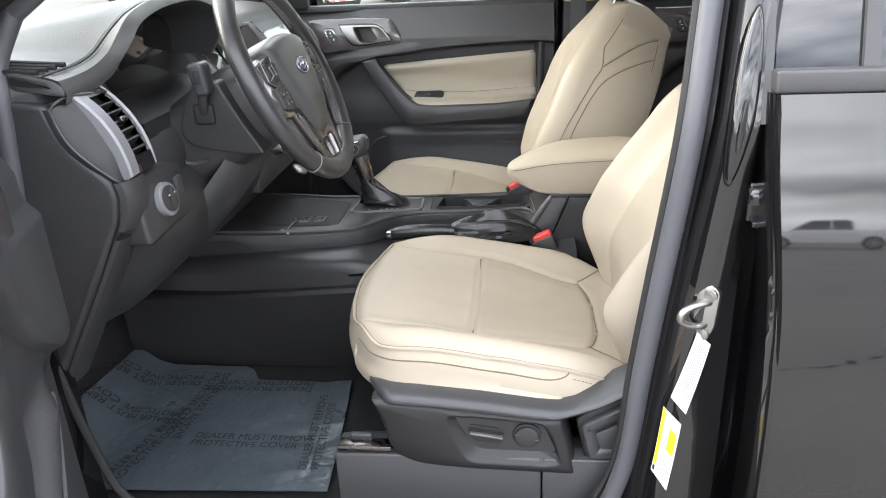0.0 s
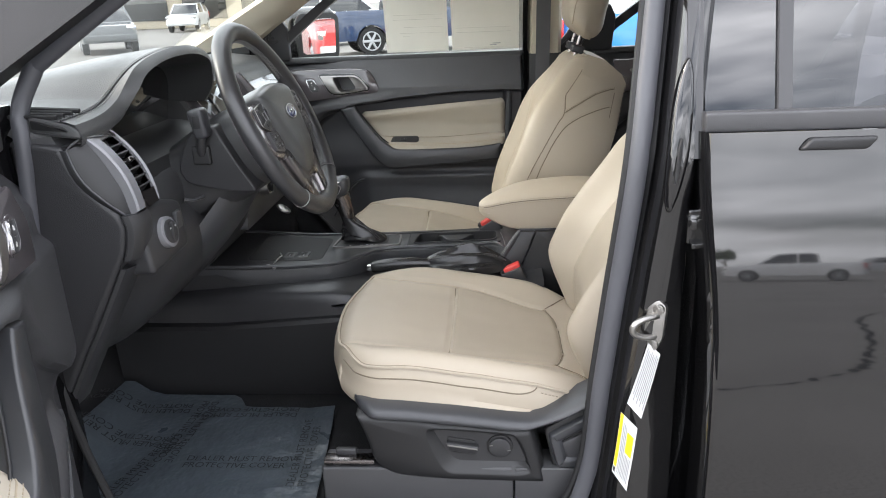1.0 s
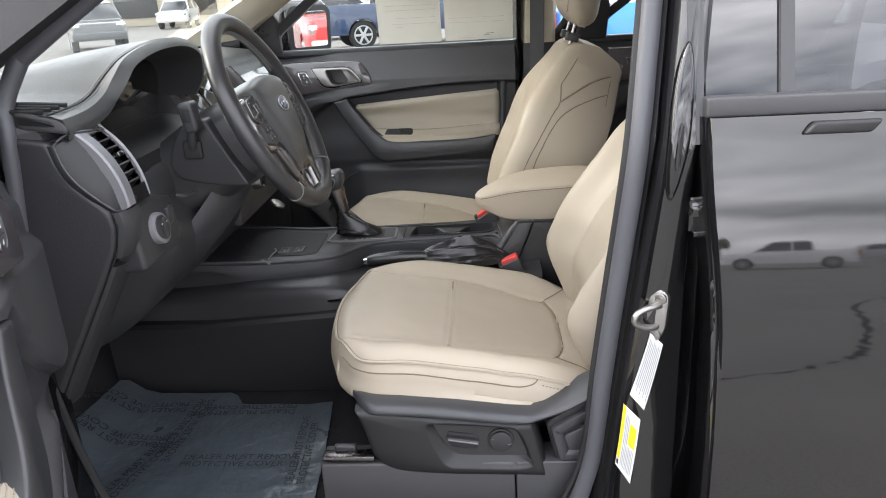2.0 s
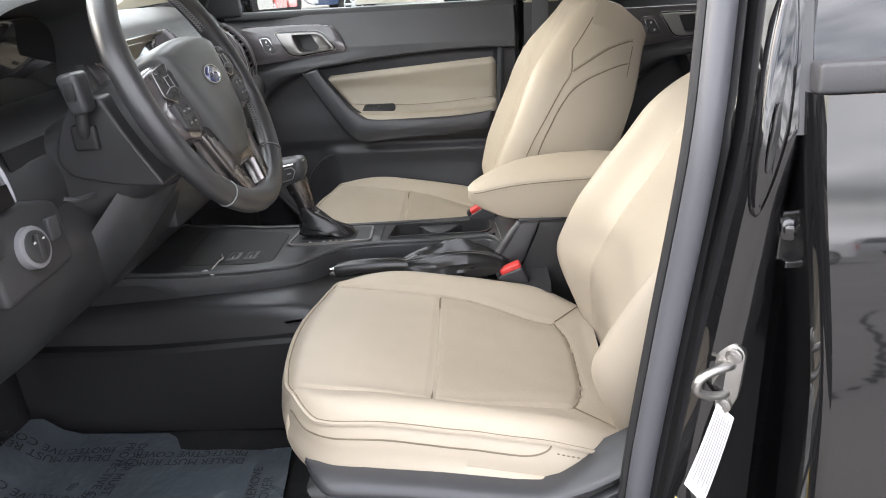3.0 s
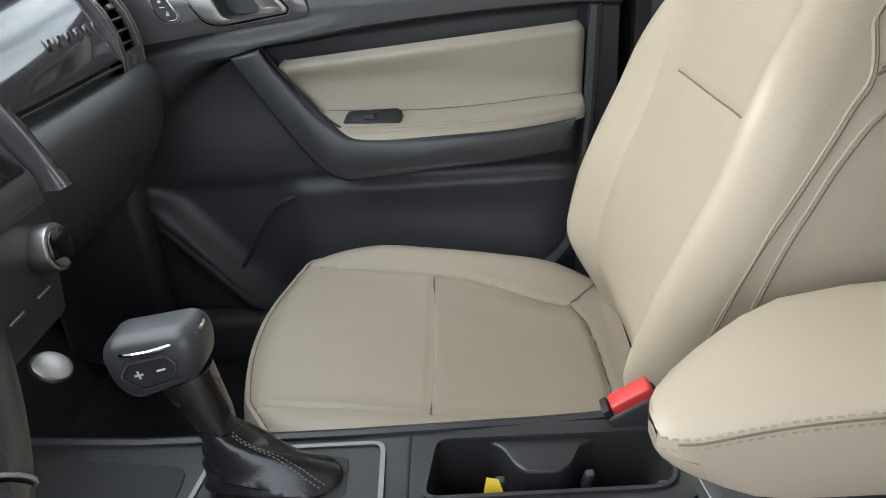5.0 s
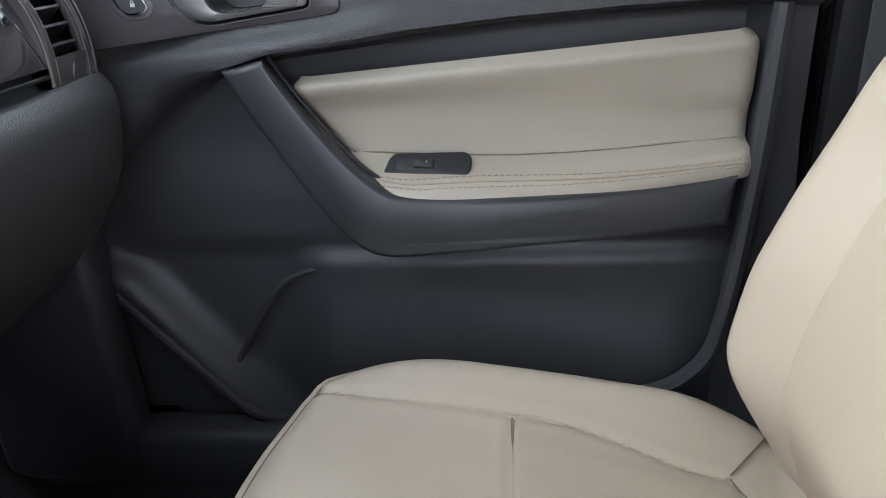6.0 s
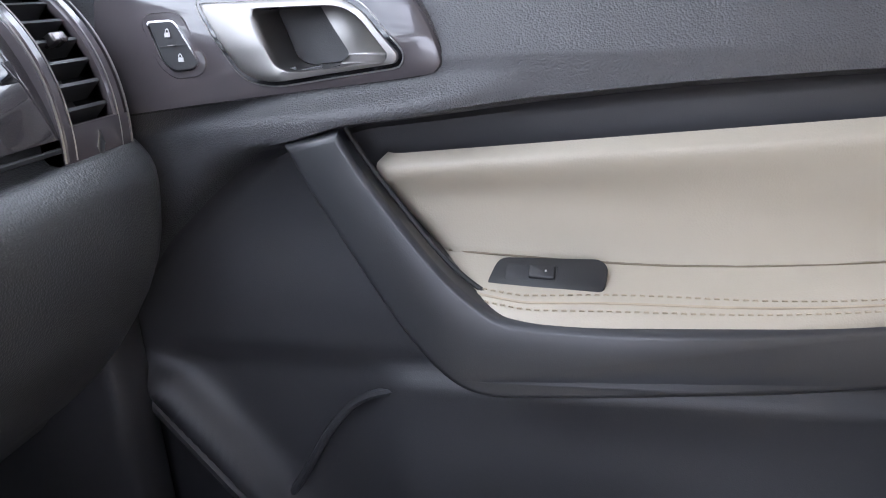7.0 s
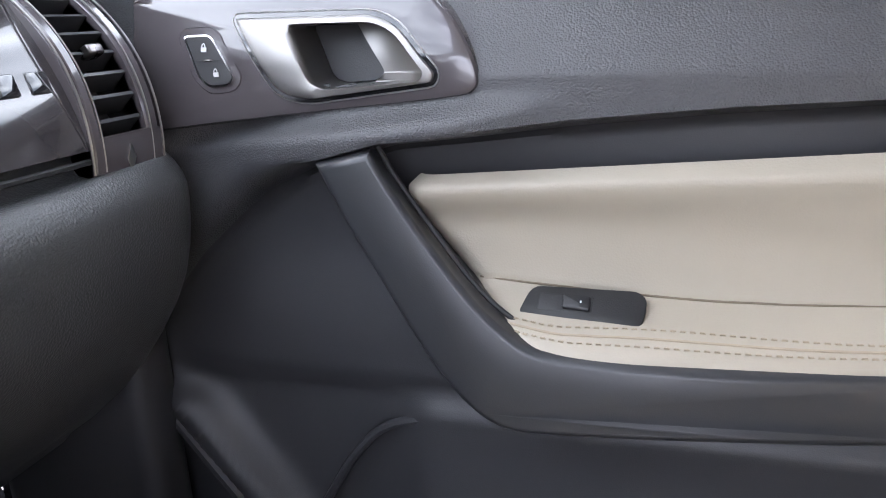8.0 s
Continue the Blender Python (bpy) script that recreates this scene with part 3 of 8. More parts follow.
rbox(bm, (0.082, -0.684, 1.186), (0.016, 0.012, 0.004), 0.002, 2)
disc(bm, (0.070, -0.686, 1.220), (-0.35, -0.92, 0.1), 0.011, 0.006, 18, 0.002)
disc(bm, (0.068, -0.692, 1.221), (-0.35, -0.92, 0.1), 0.006, 0.004, 6, 0.001)
part("hinge", bm, PAINT, rear_door, "black painted door hinge with bolt")


# ---- front seats ----
def seat(jx, cy, jz, recline, power, label, slim=1.0):
    """A front seat; (jx, cy, jz) is where cushion and backrest meet at the middle, recline in degrees."""
    root = thing("front_seat", label, "car seat", "front seats", at=(jx, cy, 0.66))

    def W(x, y, z):
        return vec(x, y, z + jz - 0.66)
    HW, LEN = 0.243, 0.497

    def half(u):
        f = max(0.0, -u - 0.25) / 0.75
        r = max(0.0, u - 0.55) / 0.45
        return HW * math.sqrt(max(0.05, 1 - 0.52 * f ** 3.8)) * (1 - 0.10 * r ** 2)

    def top(x, v):
        u = (x + LEN / 2) / (LEN / 2)
        z = 0.008 + 0.078 * (max(0.0, -x - 0.02) / 0.45) ** 0.85
        win = smoothstep(-1.05, -0.2, u) * smoothstep(1.25, 0.5, u)
        z += 0.030 * math.exp(-((abs(v) - 0.88) / 0.20) ** 2) * win
        z -= 0.016 * math.exp(-(v / 0.5) ** 2) * smoothstep(-0.6, 0.1, u)
        return z

    XT = -0.265

    def lim(x):
        """Half width of the sewn middle panel, narrowing towards the back."""
        return 0.163 - 0.036 * smoothstep(-0.24, -0.06, x)

    def rear_line(y):
        return -0.046 - 0.024 * (min(abs(y), 0.14) / 0.13) ** 3

    def groove(x, y, v):
        d = 0.0
        w = lim(x)
        rear = rear_line(y)
        if x < rear:
            d += 0.005 * math.exp(-((abs(y) - w) / 0.004) ** 2)
        if abs(y) < w:
            d += 0.006 * math.exp(-(abs(x - XT) / 0.004) ** 2)
            d += 0.004 * math.exp(-(abs(x - rear) / 0.0045) ** 2)
            if XT < x < rear:
                d += -0.004 * smoothstep(w, w - 0.04, abs(y))
        return d

    R = 0.050

    def rnd(e, r):
        e = max(0.0, min(1.0, e / r))
        return r * (1 - math.sqrt(max(0.0, 1 - (1 - e) ** 2)))

    def cushion(u, v):
        x = -LEN / 2 + u * LEN / 2
        h = half(u)
        y = v * h
        # bow of the front edge
        x += 0.035 * (v ** 2) * smoothstep(-0.3, -1.0, u)
        e = min((1 - abs(v)) * h, (u + 1) * LEN / 2 + 0.004)
        z = top(x, v) - groove(x, y, v) - rnd(e, R) * 1.15
        wob = 0.0012 * noise.noise(Vector((x * 22, y * 22, jx)))
        return x, y, z + wob
    us = [-1 + 0.004, -0.996 + 0.012] + span(-0.975, -0.82, 10) + span(-0.81, 1.0, 92)
    half_v = span(0, 0.80, 40) + span(0.81, 0.94, 10) + [0.955, 0.968, 0.98, 0.989, 0.996, 1.0]
    vs = [-v for v in reversed(half_v[1:])] + half_v
    bm = bm_new()
    rows = sheet(bm, lambda u, v: W(*cushion(u, v)), us, vs)
    # side walls down to the seat base
    edge = [r[0] for r in reversed(rows)] + rows[0][1:] + [r[-1] for r in rows[1:]]
    prev = edge
    CUSH_SIDE = ((0.0, 0.0), (0.004, 0.2), (0.007, 0.5), (0.004, 0.82), (-0.012, 1.0))
    for k, (out, drop) in enumerate(CUSH_SIDE[1:]):
        ring = []
        for v0 in edge:
            p = v0.co
            bottom = (-0.012 + jz - 0.66) + 0.0
            c = vec(-LEN / 2, 0, 0)
            d = Vector((p.x - c.x, p.y - c.y, 0))
            d.normalize()
            ring.append(bm.verts.new(vec(p.x + d.x * out, p.y + d.y * out, p.z + (bottom - p.z) * drop)))
        grid_faces(bm, [prev, ring])
        prev = ring
    for f in bm.faces:
        c = f.calc_center_median()
        if XT < c.x < rear_line(c.y) and abs(c.y) < lim(c.x) and c.z > jz - 0.66 - 0.02:
            f.material_index = 1
    cush = part("seat_cushion", bm, BEIGE, root)
    cush.data.materials.append(BEIGE_INSERT)
    # threads
    bm = bm_new()

    def on_c(x, y, lift=0.0006):
        u = (x + LEN / 2) / (LEN / 2)
        q = cushion(u, max(-1, min(1, y / half(u))))
        return W(q[0], q[1], q[2] + lift)
    bm.free()
    # sewn edge round the top, down both sides and across the front
    ring = [(u, -0.945) for u in span(0.93, -0.72, 50)] + [(-0.72 - 0.225 * math.sin(g), -0.945 + 0.25 * (1 - math.cos(g))) for g in span(0.05, 1.5708, 10)]
    ring = ring + [(-0.945, v) for v in span(-0.66, 0.66, 30)] + [(u, -v) for u, v in reversed(ring)]
    pts = []
    for u, v in ring:
        q = cushion(u, v)
        pts.append(W(q[0], q[1], q[2] + 0.0003))
    bm = bm_new()
    tube(bm, pts, 0.0009, 5)
    part("seam", bm, SEAM, cush)
    bm = bm_new()
    tube(bm, [p + vec(0, 0, -0.0012) + Vector((p.x + LEN / 2, p.y * 1.6, 0)).normalized() * 0.0036 for p in pts], 0.0030, 6)
    part("piping", bm, BEIGE, cush)
    # lower side panel: its seam runs level and turns up at the rear
    for s in (-1, 1):
        low = [(u, 0.984 - 0.02 * smoothstep(-0.84, -0.96, u)) for u in span(-0.955, 0.40, 44)] + [(0.40 + 0.16 * math.sin(g), 0.984 - 0.030 * (1 - math.cos(g))) for g in span(0.1, 1.5708, 10)]
        bm = bm_new()
        pts = []
        for u, v in low:
            q = cushion(u, s * v)
            pts.append(W(q[0], q[1] + s * 0.0004, q[2] + 0.0002))
        tube(bm, pts, 0.0012, 5)
        part("seam", bm, SEAM, cush)
        bm = bm_new()
        stitches(bm, [on_c(x, s * half((x + LEN / 2) / (LEN / 2)) * 0.972, 0.0006) for x in span(-0.10, -0.015, 14)], (0.0042, 0.0012, 0.0012))
        part("seam_thread", bm, SEAM, cush)
    for s in (-1, 1):
        bm = bm_new()
        tube(bm, [on_c(x, s * lim(x), 0.0012) for x in span(-0.462, -0.068, 56)], 0.0009, 5)
        part("seam", bm, BEIGE_THREAD, cush)
    bm = bm_new()
    tube(bm, [on_c(XT, y, 0.0030) for y in span(-0.162, 0.162, 40)], 0.0013, 5)
    part("seam", bm, SEAM, cush)
    bm = bm_new()
    tube(bm, [on_c(rear_line(y), y, 0.0026) for y in span(-0.127, 0.127, 40)], 0.0010, 5)
    part("seam", bm, SEAM, cush)
    for s in (-1, 1):
        bm = bm_new()
        tube(bm, [on_c(-0.068 + 0.05 * t, s * (0.128 + 0.055 * t), 0.0026) for t in span(0, 1, 10)], 0.0010, 5)
        part("seam", bm, SEAM, cush)
    # backrest: s up the back, v across, front face towards -x
    a = radians(recline)
    ux, uz = math.sin(a), math.cos(a)
    HT = 0.585

    def bhalf(s):
        return lerp_table([(0, 0.185), (0.10, 0.222), (0.25, 0.242), (0.45, 0.245), (0.60, 0.238), (0.72, 0.222), (0.84, 0.190), (0.93, 0.160), (1.0, 0.130)], s)

    def bsm(s):
        return slim * sum(bhalf(s + d) for d in (-0.06, -0.03, 0, 0.03, 0.06)) / 5

    def B(f, y, h):
        return W(0.01 + h * ux - f * uz, y, -0.015 + h * uz + f * ux)

    def front(s, v):
        h = s * HT
        y = v * bsm(s)
        lumbar = 0.020 * math.exp(-((s - 0.30) / 0.22) ** 2)
        bol = (0.060 if power else 0.038) * math.exp(-((abs(v) - 0.90) / 0.20) ** 2) * smoothstep(1.02, 0.62, s) * smoothstep(-0.10, 0.15, s)
        f = 0.060 + lumbar + bol
        f -= 0.045 * smoothstep(0.72, 1.0, s) * 0.6
        # the foot tucks in behind the cushion
        f -= 0.055 * smoothstep(0.19, -0.02, s)
        g = abs(abs(y) - (0.128 + 0.03 * s))
        f -= 0.0035 * math.exp(-(g / 0.0045) ** 2) * smoothstep(0.02, 0.06, s) * smoothstep(0.80, 0.74, s)
        if abs(y) < 0.15:
            f -= 0.0035 * math.exp(-((h - 0.366) / 0.0045) ** 2) * smoothstep(0.12, 0.10, abs(y))
        e = min((1 - abs(v)) * bsm(s), (1 - s) * HT, s * HT + 0.02)
        f -= rnd(e, 0.045)
        f += 0.0016 * noise.noise(Vector((h * 15, y * 15, jx + 3)))
        return B(f, y, h)
    ss = [0.0, 0.01, 0.025] + span(0.04, 0.94, 92) + [0.955, 0.968, 0.98, 0.989, 0.996, 1.0]
    bm = bm_new()
    rows = sheet(bm, front, ss, vs)
    loop = rows[0] + [r[-1] for r in rows[1:]] + list(reversed(rows[-1][:-1])) + [r[0] for r in reversed(rows[1:-1])]
    prev = loop
    base = [v0.co.copy() for v0 in loop]

    def shoulder(h, f):
        return 0.028 * smoothstep(0.36, HT, h) * (max(0.0, -f - 0.02) / 0.10) ** 2
    for depth, grow in ((-0.025, 0.004), (-0.07, 0.006), (-0.120, 0.0), (-0.138, -0.012)):
        ring = []
        for p in base:
            h = (p.x - 0.01) * ux + (p.z - (jz - 0.66) + 0.015) * uz
            cen = Vector((0, p.y, h - HT * 0.5))
            dl = cen.normalized() if cen.length > 0 else cen
            f0 = -(p.x - 0.01) * uz + (p.z - (jz - 0.66) + 0.015) * ux
            tgt = 0.02 + depth * (1 + 0.08 * smoothstep(0.18, 0.50, h))
            q = B(min(f0, tgt + 0.0) if depth > -0.02 else f0 + (tgt - f0) * (1.0 if depth <= -0.06 else 0.72), p.y + dl.y * grow, h + dl.z * grow - shoulder(h, tgt))
            ring.append(bm.verts.new(q))
        grid_faces(bm, [prev, ring], True)
        prev = ring
    back = part("backrest", bm, BEIGE, root)
    bm = bm_new()
    cen = []
    for p in base:
        h = min(HT, max(0, (p.x - 0.01) * ux + (p.z - (jz - 0.66) + 0.015) * uz))
        cen.append(B(-0.116 - 0.011 * smoothstep(0.18, 0.50, h), p.y * 0.95, h - shoulder(h, -0.118)))
    c0 = bm.verts.new(B(-0.120, 0, HT / 2))
    vv = [bm.verts.new(p) for p in cen]
    for i in range(len(vv)):
        bm.faces.new((c0, vv[i], vv[(i + 1) % len(vv)]))
    part("back_panel", bm, PLASTIC, root, "dark plastic back panel")
    bm = bm_new()
    tube(bm, [front(0.366 / HT, y / bsm(0.625)) + vec(-uz * 0.0004, 0, ux * 0.0004) for y in span(-0.135, 0.105, 40)], 0.0011, 5)
    part("seam", bm, SEAM, back)
    # sewn panels on the flanks of the backrest
    def flank(f, h, s):
        q = max(0.0, min(1.0, h / HT))
        e = front(q, s)
        f0 = -(e.x - 0.01) * uz + (e.z - (jz - 0.66) + 0.015) * ux
        f1 = f0 + (-0.005 - f0) * 0.72
        grow = lerp_table([(-0.118, -0.012), (-0.100, 0.0), (-0.05, 0.006), (f1, 0.004), (max(f0, f1 + 0.001), 0.0)], f)
        y = s * bsm(q)
        dl = Vector((y, h - HT / 2)).normalized()
        return B(min(f, f0 + 0.001), y + dl.x * grow, h + dl.y * grow - shoulder(h, f))
    FRONT_SEAM = [(0.062, 0.04), (0.064, 0.14), (0.058, 0.257), (0.041, 0.340), (0.024, 0.407), (0.014, 0.438), (0.022, 0.49), (0.020, 0.55)]
    PANEL_SEAM = [(0.034, 0.02), (0.040, 0.14), (0.036, 0.27), (0.027, 0.33), (0.018, 0.369), (0.003, 0.405), (-0.022, 0.432), (-0.056, 0.458), (-0.108, 0.500)]
    TOP_SEAM = [(0.012, 0.440), (-0.014, 0.464), (-0.050, 0.497), (-0.104, 0.545)]
    REAR_SEAM = [(-0.100, 0.53), (-0.101, 0.40), (-0.102, 0.25), (-0.100, 0.08)]
    for s in (-1, 1):
        for line, rad in ((FRONT_SEAM, 0.0012), (PANEL_SEAM, 0.0013), (TOP_SEAM, 0.0014), (REAR_SEAM, 0.0014)):
            pts = smooth_path([(f, h, 0) for f, h in line], 8)
            bm = bm_new()
            tube(bm, [flank(p.x, p.y, s) for p in pts], rad, 5)
            part("seam", bm, SEAM, back)
            bm = bm_new()
            tube(bm, [flank(p.x + 0.0030, p.y + 0.0012, s) - vec(0, s * 0.0025, 0) for p in pts], 0.0029, 8)
            part("piping", bm, BEIGE, back)
        bm = bm_new()
        stitches(bm, [flank(p.x - 0.003, p.y + 0.0065, s) + vec(0, s * 0.0004, 0) for p in smooth_path([(f, h, 0) for f, h in TOP_SEAM], 8)], (0.0038, 0.0012, 0.0012), 0.0022)
        part("seam_thread", bm, SEAM, back)
    # head restraint on two posts
    bm = bm_new()
    rbox(bm, (0.0, 0, HT + 0.130), (0.050, 0.128, 0.092), 0.046, 5, 5,
         lambda p: B(-(p.x) + 0.004 - 0.030 * ((p.z - HT - 0.130) / 0.09) ** 2 * (1 if p.x < 0 else 0.3) + 0.018, p.y * (1 - 0.12 * ((p.z - HT - 0.130) / 0.09)), p.z))
    head = part("head_restraint", bm, BEIGE, root)
    for s in (-1, 1):
        bm = bm_new()
        tube(bm, [B(0.060 - rr, s * (0.1285 - abs(z - HT - 0.125) * 0.16), z) for z, rr in ((HT + 0.065, 0.01), (HT + 0.105, 0.004), (HT + 0.145, 0.004), (HT + 0.19, 0.012))], 0.0012, 5)
        part("seam_thread", bm, BEIGE_THREAD, head)
    for s in (-1, 1):
        bm = bm_new()
        tube(bm, [B(0.012, s * 0.062, HT - 0.02), B(0.014, s * 0.062, HT + 0.09)], 0.006, 10)
        part("post", bm, DARKCHROME, root)
        bm = bm_new()
        rbox(bm, (0, 0, 0), (0.016, 0.020, 0.010), 0.004, 2, 1, lambda p, s=s: B(p.x + 0.012, s * 0.062 + p.y, HT + 0.008 + p.z))
        part("guide", bm, PLASTIC, root)
    # base frame under the cushion
    bm = bm_new()
    rbox(bm, (-0.22, 0, -0.075), (0.19, 0.16, 0.045), 0.02, 2, 1, lambda p: W(p.x, p.y, p.z))
    part("seat_pan", bm, PLASTIC, root)
    if power:
        bm = bm_new()
        rbox(bm, (-0.321, -0.245, 0.048), (0.169, 0.030, 0.050), 0.005, 2)
        rbox(bm, (0.040, -0.246, 0.048), (0.190, 0.030, 0.050), 0.003, 2)
        part("rail_cover", bm, GREYPLASTIC, root, "grey plastic rail cover")
        bm = bm_new()
        rbox(bm, (-0.440, -0.262, 0.108), (0.045, 0.012, 0.0045), 0.0015, 1)
        part("rail_end", bm, DARKCHROME, root, "bright metal rail end")
        bm = bm_new()
        rbox(bm, (-0.448, -0.250, 0.114), (0.019, 0.006, 0.0085), 0.004, 3)
        part("rail_stop", bm, PLASTIC, root)
    for s in (-1, 1):
        bm = bm_new()
        rbox(bm, (-0.20, s * 0.17, 0.03), (0.27, 0.022, 0.022), 0.004, 1)
        part("slide_rail", bm, PLASTIC, root)
    return root, W


driver, DW = seat(-0.035, -0.345, 0.862, 29, True, "beige leather driver's seat with dark plastic base and power controls")
passenger, PW = seat(-0.150, 0.375, 0.835, 16.5, False, "beige leather passenger seat with head restraint", 0.94)


def outline_at(poly, c, ang):
    """Outline point of a polygon seen from c at an angle."""
    d = Vector((math.cos(ang), math.sin(ang)))
    best = None
    for i in range(len(poly)):
        p, q = Vector(poly[i][:2]), Vector(poly[(i + 1) % len(poly)][:2])
        e, w = q - p, p - c
        den = d.x * e.y - d.y * e.x
        if abs(den) < 1e-12:
            continue
        t, s = (w.x * e.y - w.y * e.x) / den, (w.x * d.y - w.y * d.x) / den
        if t > 0 and -1e-6 <= s <= 1 + 1e-6 and (best is None or t < best):
            best = t
    return c + d * (best or 0.01)


def side_shield(root, w, s, controls):
    """Dark plastic cover along the base of a seat; s is the side."""
    yo = s * 0.252
    FOOT = [(-0.432, 0.008), (-0.40, 0.004), (-0.30, -0.003), (-0.207, -0.014), (-0.16, -0.020), (-0.128, -0.021), (-0.108, -0.014), (-0.065, 0.002), (-0.023, 0.026), (0.10, 0.092)]
    TOP = [(-0.432, 0.010), (-0.412, 0.016), (-0.35, 0.015), (-0.25, 0.005), (-0.159, -0.007), (-0.122, -0.010), (-0.100, -0.005), (-0.065, 0.012), (-0.024, 0.034), (0.10, 0.100)]

    def M(a, b, d):
        return w(a, yo + s * d, b)
    out = round_poly([(-0.424, 0.004), (-0.30, -0.007), (-0.16, -0.024), (-0.119, -0.024), (-0.106, -0.070), (-0.092, -0.137), (-0.161, -0.134), (-0.28, -0.130), (-0.359, -0.121), (-0.395, -0.098), (-0.407, -0.040)],
                     [0.006, 0.05, 0.02, 0.012, 0.04, 0.012, 0.05, 0.08, 0.04, 0.03, 0.06], 5)
    bm = bm_new()
    if controls:
        # the face with its control tray: the tray's lower lip slopes outwards
        tray = round_poly([(-0.300, -0.023), (-0.227, -0.027), (-0.146, -0.036), (-0.133, -0.065), (-0.121, -0.110), (-0.143, -0.115), (-0.269, -0.110), (-0.287, -0.075), (-0.299, -0.041)], [0.010, 0.03, 0.018, 0.03, 0.006, 0.010, 0.016, 0.03, 0.02], 5)
        bed = round_poly([(-0.291, -0.029), (-0.150, -0.042), (-0.128, -0.096), (-0.256, -0.093)], [0.010, 0.014, 0.008, 0.020], 5)
        c = Vector((-0.215, -0.068))
        ang = [2 * math.pi * k / 200 for k in range(200)]

        def lane(poly, d):
            return [M(*outline_at(poly, c, g), d) for g in ang]
        loft(bm, [lane(out, -0.05), lane(out, 0.012), lane(inset(out, 0.0015), 0.018), lane(inset(out, 0.005), 0.0235), lane(inset(out, 0.010), 0.0262),
                  lane(inset(tray, -0.003), 0.0275), lane(inset(tray, -0.001), 0.0272), lane(inset(tray, 0.001), 0.0258), lane(bed, 0.0135)], True, False)
    else:
        prism(bm, out, -0.05, 0.0265, M, 0.010, 4)
    sh = part("side_shield", bm, BLACKPLASTIC, root, "dark plastic side cover")
    # broad rounded ledge along its top that climbs to the backrest hinge
    bm = bm_new()
    rows = []
    for a in span(-0.430, 0.095, 70):
        t, f = lerp_table(TOP, a), lerp_table(FOOT, a)
        end = math.sqrt(smoothstep(-0.434, -0.385, a))
        row = [M(a, t - 0.004, -0.045), M(a, t, -0.022)]
        for g in span(0, 1, 10):
            row.append(M(a, t + (f - t) * g ** 1.6 + 0.004 * math.sin(g * math.pi), (-0.020 + 0.052 * math.sin(g * math.pi / 2)) * end - 0.035 * (1 - end)))
        row += [M(a, f - 0.004, 0.030 * end - 0.035 * (1 - end)), M(a, f - 0.007, 0.022 * end - 0.035 * (1 - end)), M(a, f - 0.007, -0.045)]
        rows.append(row)
    loft(bm, rows)
    part("shield_ledge", bm, SATIN, sh)
    # rear cover under the climbing ledge
    bm = bm_new()
    out2 = round_poly([(-0.099, -0.032), (-0.027, 0.012), (0.10, 0.074), (0.10, -0.114), (-0.081, -0.114)], [0.008, 0.03, 0.01, 0.01, 0.01], 4)
    prism(bm, out2, -0.04, 0.014, M, 0.004, 3)
    rc = part("hinge_cover", bm, BLACKPLASTIC, root, "dark plastic hinge cover")
    fo = round_poly([(-0.094, -0.040), (-0.027, 0.001), (0.09, 0.058), (0.09, -0.106), (-0.078, -0.106)], [0.010, 0.04, 0.01, 0.01, 0.012], 4)
    bm = bm_new()
    loft(bm, [[M(p[0], p[1], d) for p in inset(fo, k)] for k, d in ((0, 0.010), (0.001, 0.019), (0.005, 0.0235), (0.015, 0.0245), (0.021, 0.021), (0.025, 0.013))], True, False)
    part("ridge", bm, SATIN, rc)
    bm = bm_new()
    prism(bm, round_poly([(-0.070, -0.056), (-0.027, -0.034), (0.066, 0.010), (0.066, -0.084), (-0.058, -0.088)], 0.007, 3), 0.012, 0.0195, M, 0.003)
    part("inset_panel", bm, GREYPLASTIC, rc)
    bm = bm_new()
    rbox(bm, (0, 0, 0), (0.035, 0.002, 0.0014), 0.0008, 1, 1, lambda p: M(-0.046 + p.x, -0.1115 + p.z, 0.016 + p.y))
    part("bright_edge", bm, GREYPLASTIC, rc)
    if controls:
        bm = bm_new()
        prism(bm, inset(bed, -0.002), 0.008, 0.0140, M, 0.0)
        part("control_panel", bm, PLASTIC, sh)
        bm = bm_new()
        prism(bm, round_poly([(-0.266, -0.045), (-0.217, -0.053), (-0.213, -0.072), (-0.221, -0.077), (-0.255, -0.077), (-0.263, -0.066)], 0.005, 4), 0.0145, 0.0162, M, 0.0008)
        part("lever_bed", bm, BLACKPLASTIC, sh)
        bm = bm_new()
        rbox(bm, (0, 0, 0), (0.0255, 0.0055, 0.0085), 0.003, 3, 1, lambda p: M(-0.239 + p.x * (1 + p.z * 14), -0.064 + p.z - p.x * 0.17, 0.0200 + p.y * (1 + p.z * 40)))
        lv = part("seat_lever", bm, PLASTIC, sh, "seat slide switch with a bright edge")
        bm = bm_new()
        rbox(bm, (0, 0, 0), (0.0260, 0.0014, 0.0017), 0.0008, 1, 1, lambda p: M(-0.239 + p.x, -0.0595 + p.z - p.x * 0.17, 0.0262 + p.y))
        part("bright_edge", bm, ALU, lv)
        bm = bm_new()
        disc(bm, M(-0.175, -0.064, 0.014), (0, s, 0), 0.0225, 0.0035, 30, 0.001)
        kn = part("seat_knob", bm, BLACKPLASTIC, sh, "round backrest switch")
        bm = bm_new()
        disc(bm, M(-0.175, -0.064, 0.017), (0, s, 0), 0.0188, 0.0055, 30, 0.0022)
        part("knob_face", bm, PLASTIC, kn)
